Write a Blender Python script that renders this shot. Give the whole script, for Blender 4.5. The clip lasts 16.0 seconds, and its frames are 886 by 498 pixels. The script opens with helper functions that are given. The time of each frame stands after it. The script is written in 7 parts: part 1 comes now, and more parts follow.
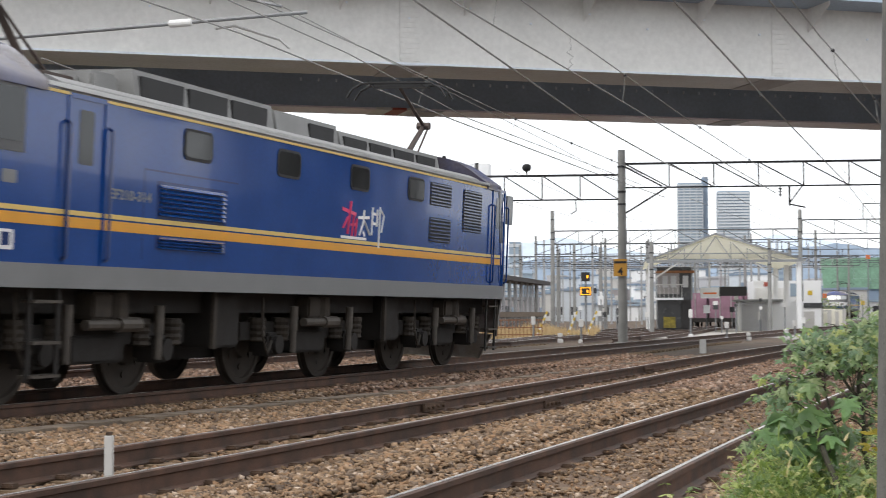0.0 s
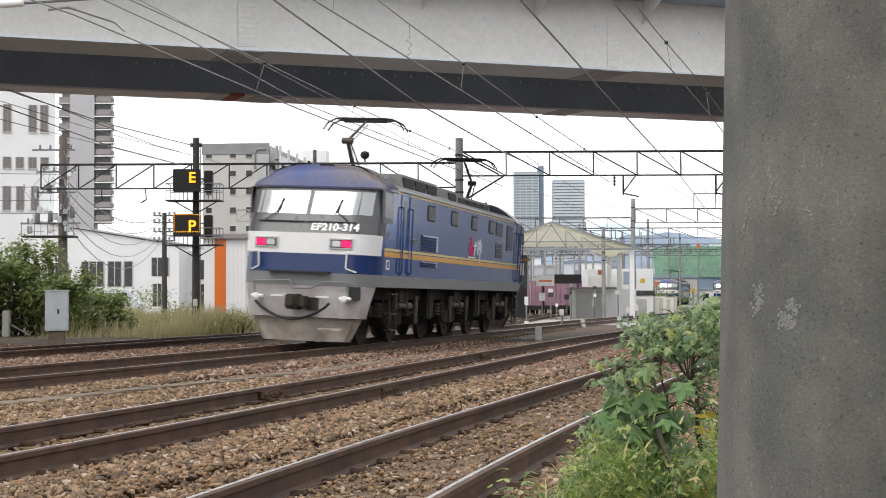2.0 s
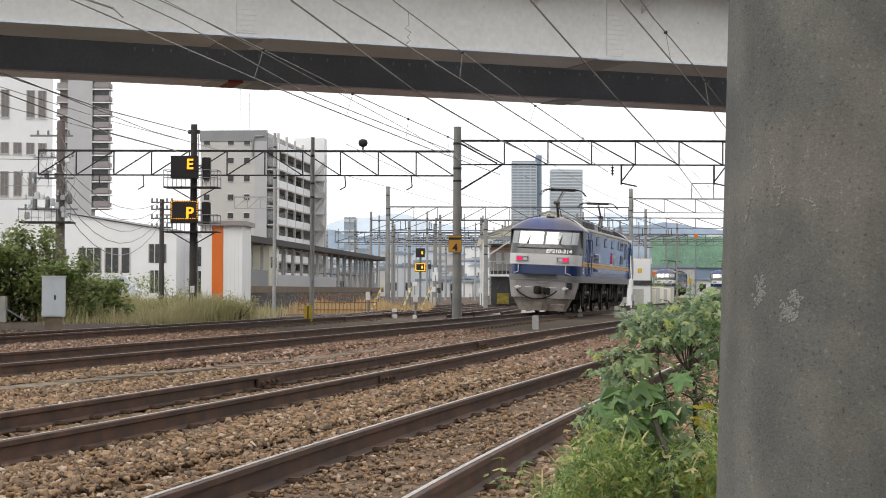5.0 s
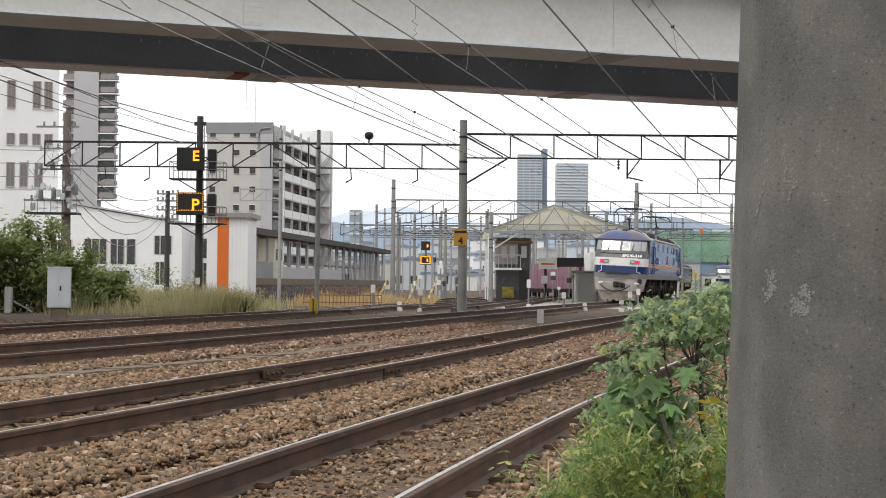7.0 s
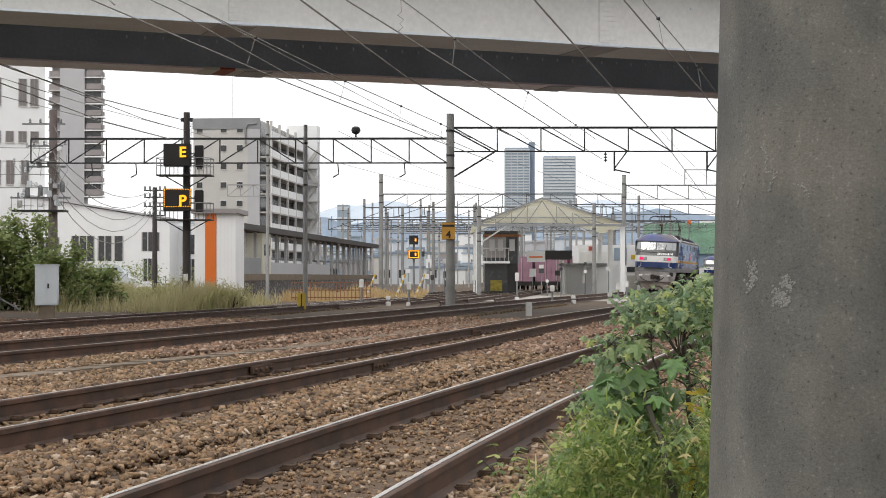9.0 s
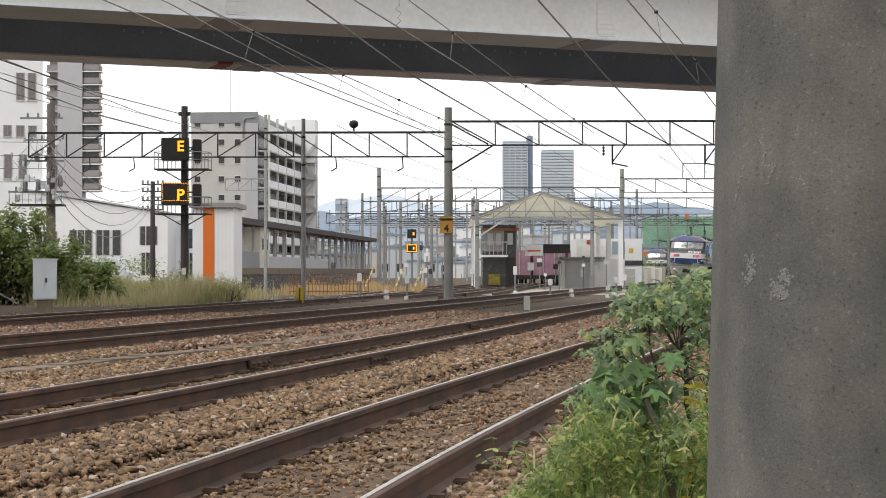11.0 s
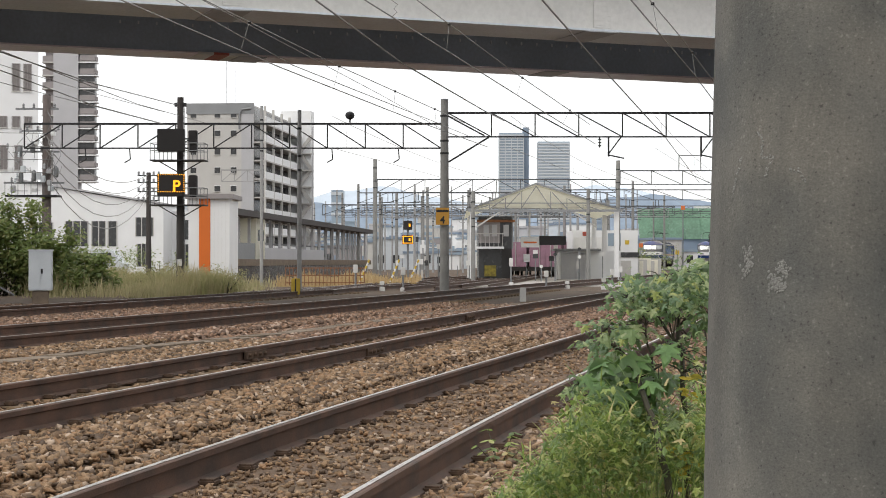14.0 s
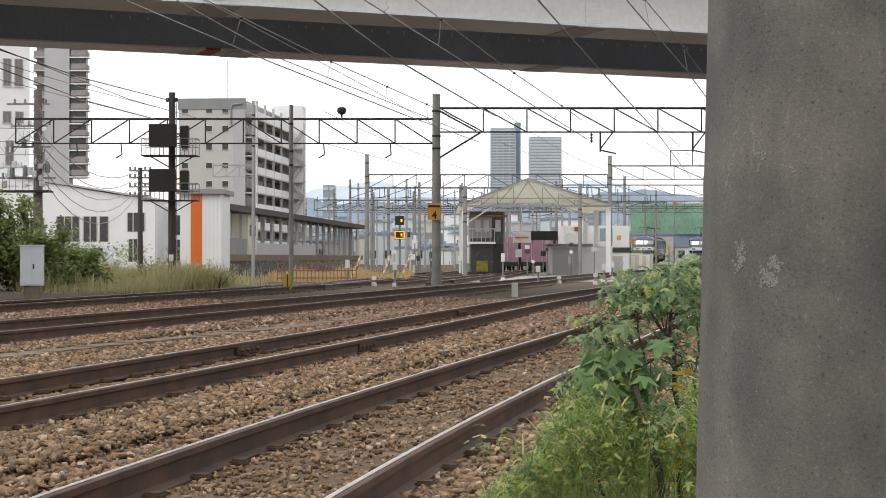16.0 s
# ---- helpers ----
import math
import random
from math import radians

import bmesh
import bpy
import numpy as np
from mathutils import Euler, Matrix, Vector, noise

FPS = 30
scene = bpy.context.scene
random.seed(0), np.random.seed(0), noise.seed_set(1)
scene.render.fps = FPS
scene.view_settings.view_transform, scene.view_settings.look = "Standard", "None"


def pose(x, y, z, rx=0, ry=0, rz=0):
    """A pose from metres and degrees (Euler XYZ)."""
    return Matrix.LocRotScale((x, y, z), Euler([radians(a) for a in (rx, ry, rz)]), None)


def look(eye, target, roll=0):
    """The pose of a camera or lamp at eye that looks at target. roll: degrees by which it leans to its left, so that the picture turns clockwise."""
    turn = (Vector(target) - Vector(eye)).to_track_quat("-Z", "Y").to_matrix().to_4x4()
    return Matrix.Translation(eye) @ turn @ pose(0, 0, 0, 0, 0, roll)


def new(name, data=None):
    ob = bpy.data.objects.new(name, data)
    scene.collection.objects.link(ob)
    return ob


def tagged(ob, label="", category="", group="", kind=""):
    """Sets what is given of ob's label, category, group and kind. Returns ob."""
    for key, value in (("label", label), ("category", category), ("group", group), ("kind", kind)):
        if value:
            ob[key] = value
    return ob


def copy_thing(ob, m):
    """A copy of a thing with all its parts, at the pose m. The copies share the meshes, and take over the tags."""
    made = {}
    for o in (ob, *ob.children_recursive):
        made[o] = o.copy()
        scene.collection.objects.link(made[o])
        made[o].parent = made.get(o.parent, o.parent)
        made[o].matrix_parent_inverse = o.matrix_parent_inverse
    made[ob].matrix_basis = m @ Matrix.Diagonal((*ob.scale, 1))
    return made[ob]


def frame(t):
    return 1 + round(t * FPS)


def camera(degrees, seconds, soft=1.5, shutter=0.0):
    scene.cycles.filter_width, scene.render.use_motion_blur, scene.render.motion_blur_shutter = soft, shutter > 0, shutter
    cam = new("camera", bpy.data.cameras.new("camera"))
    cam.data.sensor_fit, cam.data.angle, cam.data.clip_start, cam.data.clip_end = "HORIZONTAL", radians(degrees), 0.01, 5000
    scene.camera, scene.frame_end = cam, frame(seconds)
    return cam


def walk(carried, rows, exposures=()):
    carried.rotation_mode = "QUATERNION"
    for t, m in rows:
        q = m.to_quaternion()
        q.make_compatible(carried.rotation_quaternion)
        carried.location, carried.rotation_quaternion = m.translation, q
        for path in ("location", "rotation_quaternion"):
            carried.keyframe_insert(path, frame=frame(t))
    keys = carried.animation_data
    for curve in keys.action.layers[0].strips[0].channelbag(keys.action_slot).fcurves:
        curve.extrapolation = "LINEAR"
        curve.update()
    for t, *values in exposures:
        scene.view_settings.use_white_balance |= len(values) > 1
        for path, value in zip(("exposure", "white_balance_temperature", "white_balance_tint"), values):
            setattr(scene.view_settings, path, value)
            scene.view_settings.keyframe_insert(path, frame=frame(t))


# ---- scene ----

cam = camera(30.77, 16.0, soft=0.95, shutter=0.4)


def aim(turn, tilt, lean, x, y, z):
    """The camera's pose: degrees to the right, up, and leaning to its left; metres."""
    return pose(x, y, z, 90 + tilt, 0, -turn) @ pose(0, 0, 0, 0, 0, lean)


walk(cam, [
    (0.0, aim(-6.612, 2.326, -0.217, 0.018, -0.013, 0.945)),
    (0.5, aim(-4.582, 2.133, -0.114, 0.012, -0.010, 0.941)),
    (1.0, aim(-3.056, 2.050, -0.602, 0.008, -0.022, 0.940)),
    (1.5, aim(-1.591, 1.926, -0.325, 0.005, -0.020, 0.940)),
    (2.0, aim(-0.831, 1.859, -0.189, 0.004, -0.015, 0.940)),
    (2.5, aim(-1.107, 1.792, 0.048, 0.003, -0.016, 0.939)),
    (3.0, aim(-1.204, 1.698, -0.223, 0.008, -0.007, 0.940)),
    (3.5, aim(-1.054, 1.630, -0.258, 0.006, -0.013, 0.941)),
    (4.0, aim(-0.839, 1.574, -0.155, 0.006, -0.002, 0.941)),
    (6.5, aim(-0.909, 1.263, 0.553, -0.003, 0.008, 0.940)),
    (7.0, aim(-0.925, 1.209, 0.543, -0.003, 0.005, 0.940)),
    (7.5, aim(-0.818, 1.158, 0.410, -0.001, 0.009, 0.940)),
    (8.0, aim(-0.588, 1.106, 0.130, 0.000, -0.002, 0.940)),
    (8.5, aim(-0.497, 1.051, -0.017, 0.004, 0.001, 0.940)),
    (9.0, aim(-0.504, 0.993, -0.003, 0.004, 0.006, 0.940)),
    (11.5, aim(-0.372, 0.727, -0.117, 0.004, 0.007, 0.940)),
    (12.0, aim(-0.122, 0.683, -0.278, 0.005, 0.005, 0.940)),
    (12.5, aim(-0.055, 0.629, -0.167, 0.002, -0.001, 0.940)),
    (13.0, aim(-0.081, 0.572, -0.263, 0.005, 0.005, 0.940)),
    (13.5, aim(-0.213, 0.526, -0.054, 0.002, -0.002, 0.940)),
    (14.0, aim(-0.292, 0.472, 0.017, 0.003, 0.012, 0.940)),
    (14.5, aim(-0.268, 0.433, -0.066, 0.001, -0.003, 0.940)),
    (15.0, aim(-0.159, 0.389, -0.032, 0.003, 0.008, 0.940)),
    (15.5, aim(-0.080, 0.346, -0.070, 0.001, 0.004, 0.940)),
    (16.0, aim(-0.000, 0.302, 0.000, -0.000, 0.000, 0.940)),
], exposures=[(0.0, 0.40, 6600, 10), (0.5, 0.43, 6600, 10), (1.5, 0.43, 6650, 10), (2.5, 0.33, 6720, 10), (4.0, 0.24, 6800, 10), (16.0, 0.20, 6850, 10)])

# ---- sky and sun ----
world = bpy.data.worlds.new("overcast_sky")
scene.world = world
world.use_nodes = True
wn, wl = world.node_tree.nodes, world.node_tree.links
sky = wn.new("ShaderNodeTexSky")
sky.sky_type, sky.sun_disc = "NISHITA", False
sky.sun_elevation, sky.sun_rotation = radians(48), radians(215)
sky_level = wn.new("ShaderNodeVectorMath")
sky_level.operation = "SCALE"
sky_level.inputs["Scale"].default_value = 0.10
wl.new(sky.outputs[0], sky_level.inputs[0])
cloud_noise = wn.new("ShaderNodeTexNoise")
cloud_noise.inputs["Scale"].default_value = 2.2
cloud_noise.inputs["Detail"].default_value = 5
cloud_ramp = wn.new("ShaderNodeValToRGB")
cloud_ramp.color_ramp.elements[0].color = (0.90, 0.94, 1.0, 1)
cloud_ramp.color_ramp.elements[1].color = (1.12, 1.13, 1.15, 1)
wl.new(cloud_noise.outputs[0], cloud_ramp.inputs[0])
sky_mix = wn.new("ShaderNodeMix")
sky_mix.data_type = "RGBA"
sky_mix.inputs["Factor"].default_value = 0.9
wl.new(sky_level.outputs[0], sky_mix.inputs["A"])
wl.new(cloud_ramp.outputs[0], sky_mix.inputs["B"])
wl.new(sky_mix.outputs["Result"], wn["Background"].inputs[0])
wn["Background"].inputs[1].default_value = 1.08

sun = new("sun", bpy.data.lights.new("sun", "SUN"))
sun.data.energy, sun.data.angle, sun.data.color = 1.0, radians(25), (1.0, 0.97, 0.92)
sun.matrix_world = look((-30, -40, 60), (0, 0, 0))

# ---- helpers of this scene ----
rng = np.random.default_rng(7)


def mat(name, base, rough=0.7, metal=0.0, vary=0.25, scale=3.0, grain=60.0, bump=0.15, tint=None, piece=0.0, spec=0.5, detail=6.0):
    """A surface with stains at one scale and grain at another; tint: the colour of the stains; piece: change from piece to piece."""
    m = bpy.data.materials.new(name)
    m.use_nodes = True
    n, l = m.node_tree.nodes, m.node_tree.links
    p = n["Principled BSDF"]
    p.inputs["Metallic"].default_value = metal
    p.inputs["Specular IOR Level"].default_value = spec
    co = n.new("ShaderNodeTexCoord")
    big = n.new("ShaderNodeTexNoise")
    big.inputs["Scale"].default_value, big.inputs["Detail"].default_value = scale, detail
    fine = n.new("ShaderNodeTexNoise")
    fine.inputs["Scale"].default_value, fine.inputs["Detail"].default_value = grain, 4
    l.new(co.outputs["Object"], big.inputs["Vector"])
    l.new(co.outputs["Object"], fine.inputs["Vector"])
    ramp = n.new("ShaderNodeValToRGB")
    ramp.color_ramp.elements[0].position, ramp.color_ramp.elements[1].position = 0.35, 0.68
    c2 = tint or tuple(c * (1 - vary) for c in base)
    ramp.color_ramp.elements[0].color = (*c2, 1)
    ramp.color_ramp.elements[1].color = (*base, 1)
    l.new(big.outputs[0], ramp.inputs[0])
    mix = n.new("ShaderNodeMix")
    mix.data_type, mix.blend_type = "RGBA", "MULTIPLY"
    mix.inputs["Factor"].default_value = 1.0
    r2 = n.new("ShaderNodeMapRange")
    r2.inputs["From Min"].default_value, r2.inputs["From Max"].default_value = 0.25, 0.75
    r2.inputs["To Min"].default_value, r2.inputs["To Max"].default_value = 1 - vary * 0.7, 1 + vary * 0.5
    l.new(fine.outputs[0], r2.inputs["Value"])
    l.new(ramp.outputs[0], mix.inputs["A"])
    l.new(r2.outputs[0], mix.inputs["B"])
    out = mix.outputs["Result"]
    if piece:
        info = n.new("ShaderNodeObjectInfo")
        geo = n.new("ShaderNodeNewGeometry")
        add = n.new("ShaderNodeMath")
        add.operation = "ADD"
        wrap = n.new("ShaderNodeMath")
        wrap.operation = "FRACT"
        l.new(info.outputs["Random"], add.inputs[0])
        l.new(geo.outputs["Random Per Island"], add.inputs[1])
        l.new(add.outputs[0], wrap.inputs[0])
        hue = n.new("ShaderNodeMapRange")
        hue.inputs["To Min"].default_value, hue.inputs["To Max"].default_value = 1 - piece, 1 + piece
        l.new(wrap.outputs[0], hue.inputs["Value"])
        mix2 = n.new("ShaderNodeMix")
        mix2.data_type, mix2.blend_type = "RGBA", "MULTIPLY"
        mix2.inputs["Factor"].default_value = 1.0
        l.new(out, mix2.inputs["A"])
        l.new(hue.outputs[0], mix2.inputs["B"])
        out = mix2.outputs["Result"]
    l.new(out, p.inputs["Base Color"])
    r3 = n.new("ShaderNodeMapRange")
    r3.inputs["To Min"].default_value, r3.inputs["To Max"].default_value = max(0.02, rough - 0.12), min(1, rough + 0.12)
    l.new(big.outputs[0], r3.inputs["Value"])
    l.new(r3.outputs[0], p.inputs["Roughness"])
    if bump:
        b = n.new("ShaderNodeBump")
        b.inputs["Strength"].default_value, b.inputs["Distance"].default_value = bump, 0.02
        l.new(fine.outputs[0], b.inputs["Height"])
        l.new(b.outputs[0], p.inputs["Normal"])
    return m


def glow(name, colour, strength):
    m = mat(name, colour, 0.4, vary=0.05)
    p = m.node_tree.nodes["Principled BSDF"]
    p.inputs["Emission Color"].default_value = (*colour, 1)
    p.inputs["Emission Strength"].default_value = strength
    return m


def part(name, bm, material, parent=None, label="", smooth=False):
    me = bpy.data.meshes.new(name)
    bm.to_mesh(me)
    bm.free()
    if smooth:
        me.shade_smooth()
        me.set_sharp_from_angle(angle=radians(35))
    me.materials.append(material)
    ob = new(name, me)
    ob.parent = parent
    if label:
        ob["label"] = label
    return ob


def thing(name, label, category, at=(0, 0, 0), turn=0.0, group="", kind=""):
    ob = new(name)
    ob.matrix_basis = pose(*at, 0, 0, turn)
    return tagged(ob, label, category, group, kind)


def box(bm, x0, x1, y0, y1, z0, z1, bevel=0.0):
    v = [bm.verts.new((x, y, z)) for z in (z0, z1) for y in (y0, y1) for x in (x0, x1)]
    fs = [bm.faces.new([v[i] for i in q]) for q in ((0, 2, 3, 1), (4, 5, 7, 6), (0, 1, 5, 4), (2, 6, 7, 3), (0, 4, 6, 2), (1, 3, 7, 5))]
    if bevel:
        es = list({e for f in fs for e in f.edges})
        bmesh.ops.bevel(bm, geom=es, offset=bevel, segments=2, affect="EDGES", clamp_overlap=True)
    return bm


def rod(bm, p, q, r, r2=None, seg=8, caps=True):
    p, q = Vector(p), Vector(q)
    d = (q - p).normalized()
    u = d.orthogonal().normalized()
    w = d.cross(u)
    r2 = r if r2 is None else r2
    rings = []
    for c, rr in ((p, r), (q, r2)):
        rings.append([bm.verts.new(c + (u * math.cos(a) + w * math.sin(a)) * rr) for a in [2 * math.pi * i / seg for i in range(seg)]])
    for i in range(seg):
        bm.faces.new((rings[0][i], rings[0][(i + 1) % seg], rings[1][(i + 1) % seg], rings[1][i]))
    if caps:
        bm.faces.new(rings[0][::-1])
        bm.faces.new(rings[1])
    return bm


def pipe(bm, pts, r, seg=6):
    for a, b in zip(pts, pts[1:]):
        rod(bm, a, b, r, seg=seg)
    return bm


def tube(pts, r, seg=5):
    """One smooth tube along the points."""
    bm = bmesh.new()
    pts = [Vector(p) for p in pts]
    rings = []
    for i, c in enumerate(pts):
        d = (pts[min(i + 1, len(pts) - 1)] - pts[max(i - 1, 0)]).normalized()
        s = d.cross(Vector((0, 0, 1))).normalized()
        u = s.cross(d)
        rings.append([bm.verts.new(c + (s * math.cos(a) + u * math.sin(a)) * r) for a in [2 * math.pi * k / seg for k in range(seg)]])
    for p, q in zip(rings, rings[1:]):
        for i in range(seg):
            bm.faces.new((p[i], p[(i + 1) % seg], q[(i + 1) % seg], q[i]))
    bm.faces.new(rings[0][::-1])
    bm.faces.new(rings[-1])
    return bm


def bar(bm, p, q, w, h):
    """A square bar from p to q, w wide and h high."""
    p, q = Vector(p), Vector(q)
    d = (q - p).normalized()
    s = d.cross(Vector((0, 0, 1)))
    s = Vector((1, 0, 0)) if s.length < 1e-3 else s.normalized()
    u = s.cross(d)
    rings = [[bm.verts.new(c + s * a * w / 2 + u * b * h / 2) for a, b in ((-1, -1), (1, -1), (1, 1), (-1, 1))] for c in (p, q)]
    for i in range(4):
        bm.faces.new((rings[0][i], rings[0][(i + 1) % 4], rings[1][(i + 1) % 4], rings[1][i]))
    bm.faces.new(rings[0][::-1])
    bm.faces.new(rings[1])
    return bm


def prism(bm, poly, y0, y1):
    """poly: (x, z) points, drawn out along y."""
    a = [bm.verts.new((x, y0, z)) for x, z in poly]
    b = [bm.verts.new((x, y1, z)) for x, z in poly]
    n = len(poly)
    for i in range(n):
        bm.faces.new((a[i], a[(i + 1) % n], b[(i + 1) % n], b[i]))
    bm.faces.new(a[::-1])
    bm.faces.new(b)
    bmesh.ops.recalc_face_normals(bm, faces=bm.faces[:])
    return bm


def sweep(bm, line, profile, closed=True):
    """profile: (side, up) points carried along the line of (x, y, z)."""
    rings = []
    for i, c in enumerate(line):
        a, b = Vector(line[max(i - 1, 0)]), Vector(line[min(i + 1, len(line) - 1)])
        d = (b - a).normalized()
        s = Vector((d.y, -d.x, 0)).normalized()
        rings.append([bm.verts.new(Vector(c) + s * u + Vector((0, 0, v))) for u, v in profile])
    n = len(profile)
    for p, q in zip(rings, rings[1:]):
        for i in range(n if closed else n - 1):
            bm.faces.new((p[i], q[i], q[(i + 1) % n], p[(i + 1) % n]))
    if closed:
        bm.faces.new(rings[0])
        bm.faces.new(rings[-1][::-1])
    bmesh.ops.recalc_face_normals(bm, faces=bm.faces[:])
    return bm


def lathe(bm, rings, seg=16, centre=(0, 0)):
    """rings: (radius, z) from the bottom up."""
    loops = [[bm.verts.new((centre[0] + r * math.cos(2 * math.pi * i / seg), centre[1] + r * math.sin(2 * math.pi * i / seg), z)) for i in range(seg)] for r, z in rings]
    for a, b in zip(loops, loops[1:]):
        for i in range(seg):
            bm.faces.new((a[i], a[(i + 1) % seg], b[(i + 1) % seg], b[i]))
    bm.faces.new(loops[0][::-1])
    bm.faces.new(loops[-1])
    return bm


def words(text, size, material, parent, m, name="lettering", thick=0.004, bold=0.0, wide=1.0):
    """Lettering as a mesh, its foot at the pose m (x along the words, z up)."""
    cu = bpy.data.curves.new(name, "FONT")
    cu.body, cu.size, cu.extrude, cu.offset, cu.align_x = text, size, thick, bold, "CENTER"
    tmp = bpy.data.objects.new(name, cu)
    me = bpy.data.meshes.new_from_object(tmp)
    me.transform(m @ pose(0, 0, 0, 90, 0, 0) @ Matrix.Diagonal((wide, 1, 1, 1)))
    me.materials.append(material)
    ob = new(name, me)
    ob.parent = parent
    bpy.data.objects.remove(tmp)
    bpy.data.curves.remove(cu)
    return ob


# ---- materials ----
M = {
    "ground": mat("trampled_earth", (0.125, 0.083, 0.053), 0.95, vary=0.45, scale=0.7, grain=25, bump=0.6),
    "ballast": mat("crushed_stone", (0.30, 0.235, 0.185), 0.9, vary=0.35, scale=1.2, grain=90, bump=0.3, piece=0.5),
    "ballast_dark": mat("sooty_crushed_stone", (0.15, 0.125, 0.105), 0.92, vary=0.3, scale=1.2, grain=90, bump=0.3, piece=0.4),
    "rail": mat("rusty_rail_steel", (0.128, 0.068, 0.045), 0.68, 0.15, vary=0.4, scale=4, grain=120, tint=(0.050, 0.030, 0.022)),
    "railhead": mat("worn_rail_head", (0.74, 0.71, 0.68), 0.33, 1.0, vary=0.15, scale=8, bump=0.02),
    "sleeper": mat("dusty_concrete_sleeper", (0.205, 0.140, 0.083), 0.9, vary=0.3, scale=5, grain=80, piece=0.15),
    "clip": mat("rusted_fastening", (0.12, 0.075, 0.05), 0.8, 0.3, vary=0.4),
    "dirt": mat("reddish_brown_track_dirt", (0.185, 0.116, 0.072), 0.95, vary=0.45, scale=4, grain=45, bump=0.7, tint=(0.105, 0.068, 0.043)),
    "trough": mat("weathered_trough_concrete", (0.215, 0.165, 0.120), 0.9, vary=0.35, scale=3, piece=0.15),
    "web": mat("pale_painted_girder", (0.78, 0.78, 0.76), 0.55, vary=0.10, scale=0.5, grain=8, bump=0.03),
    "flange": mat("grey_painted_steel", (0.76, 0.82, 0.90), 0.42, vary=0.18, scale=0.6, grain=10, bump=0.03, spec=0.9),
    # girder paint again, darkened to carry the shade beneath the bridge
    "under": mat("girder_paint_darkened_for_shade", (0.43, 0.53, 0.66), 0.6, vary=0.2, scale=0.5, grain=10, bump=0.03),
    "splice": mat("splice_plate_paint", (0.52, 0.54, 0.60), 0.5, vary=0.2, scale=2, grain=30, bump=0.1),
    "pink": mat("faded_pinkish_steel", (0.95, 0.88, 0.98), 0.35, vary=0.15, scale=0.35, grain=8, bump=0.03, piece=0.12, spec=0.9),
    "red": mat("faded_red_panel", (0.45, 0.10, 0.07), 0.6, vary=0.2),
    "concrete": mat("pole_concrete", (0.192, 0.183, 0.160), 0.85, vary=0.30, scale=9.0, grain=420, bump=0.12, tint=(0.104, 0.107, 0.101), detail=9.0),
    "mast": mat("grey_concrete_mast", (0.30, 0.30, 0.29), 0.85, vary=0.25, scale=2, grain=40),
    "steel": mat("galvanised_steel", (0.26, 0.27, 0.28), 0.55, 0.3, vary=0.2, scale=3),
    "black": mat("black_painted_steel", (0.022, 0.022, 0.025), 0.6, vary=0.2),
    "wire": mat("overhead_wire", (0.30, 0.295, 0.285), 0.5, 0.3, vary=0.1, bump=0),
    "white": mat("white_paint", (0.78, 0.78, 0.77), 0.55, vary=0.10, scale=1.5),
    "asphalt": mat("platform_asphalt", (0.06, 0.06, 0.06), 0.9, vary=0.2),
}

# fine specks and upright streaks in the pole's concrete
cn, cl = M["concrete"].node_tree.nodes, M["concrete"].node_tree.links
cp = cn["Principled BSDF"]
old = [k for k in cl if k.to_socket == cp.inputs["Base Color"]][0].from_socket
co_ = cn.new("ShaderNodeTexCoord")
stretch = cn.new("ShaderNodeMapping")
stretch.inputs["Scale"].default_value = (1, 1, 0.35)
cl.new(co_.outputs["Object"], stretch.inputs["Vector"])
streak = cn.new("ShaderNodeTexNoise")
streak.inputs["Scale"].default_value, streak.inputs["Detail"].default_value = 17, 6
cl.new(stretch.outputs[0], streak.inputs["Vector"])
speck = cn.new("ShaderNodeTexNoise")
speck.inputs["Scale"].default_value, speck.inputs["Detail"].default_value = 240, 3
cl.new(co_.outputs["Object"], speck.inputs["Vector"])
for tex, stops in ((streak, ((0.30, 0.80), (0.70, 1.16))), (speck, ((0.29, 0.55), (0.37, 0.95), (0.62, 1.0), (0.74, 1.45)))):
    rp = cn.new("ShaderNodeValToRGB")
    els = rp.color_ramp.elements
    els[0].position, els[0].color = stops[0][0], (*[stops[0][1]] * 3, 1)
    els[1].position, els[1].color = stops[-1][0], (*[stops[-1][1]] * 3, 1)
    for p_, v_ in stops[1:-1]:
        e_ = els.new(p_)
        e_.color = (v_, v_, v_, 1)
    cl.new(tex.outputs[0], rp.inputs[0])
    mx = cn.new("ShaderNodeMix")
    mx.data_type, mx.blend_type = "RGBA", "MULTIPLY"
    mx.inputs["Factor"].default_value = 1
    cl.new(old, mx.inputs["A"])
    cl.new(rp.outputs[0], mx.inputs["B"])
    old = mx.outputs["Result"]
cl.new(old, cp.inputs["Base Color"])

# ---- ground ----
RAIL = 1.067


def c1(y):
    """Middle line of each track: x at the depth y."""
    return -1.941 + 0.1045 * y + 0.007716 * y * y - 0.000152 * y ** 3 if y < 16 else 1.083 + 0.2346 * (y - 16)


def c2(y):
    return -6.032 + 0.2895 * y - 0.003117 * y * y + 0.0000385 * y ** 3 if y < 44 else 3.95 + 0.239 * (y - 44)


KNOTS = [8, 18, 28, 38, 50, 68, 95, 130, 175, 230]
BENDS = [-9.427, -6.689, -4.305, -2.127, 0.413, 4.242, 10.397, 18.581, 30.122, 47.292]
TURN = [0, -0.0049, -0.0018, -0.0004, -0.0001, 0.0011, -0.0001, 0.0004, 0.0016, 0]


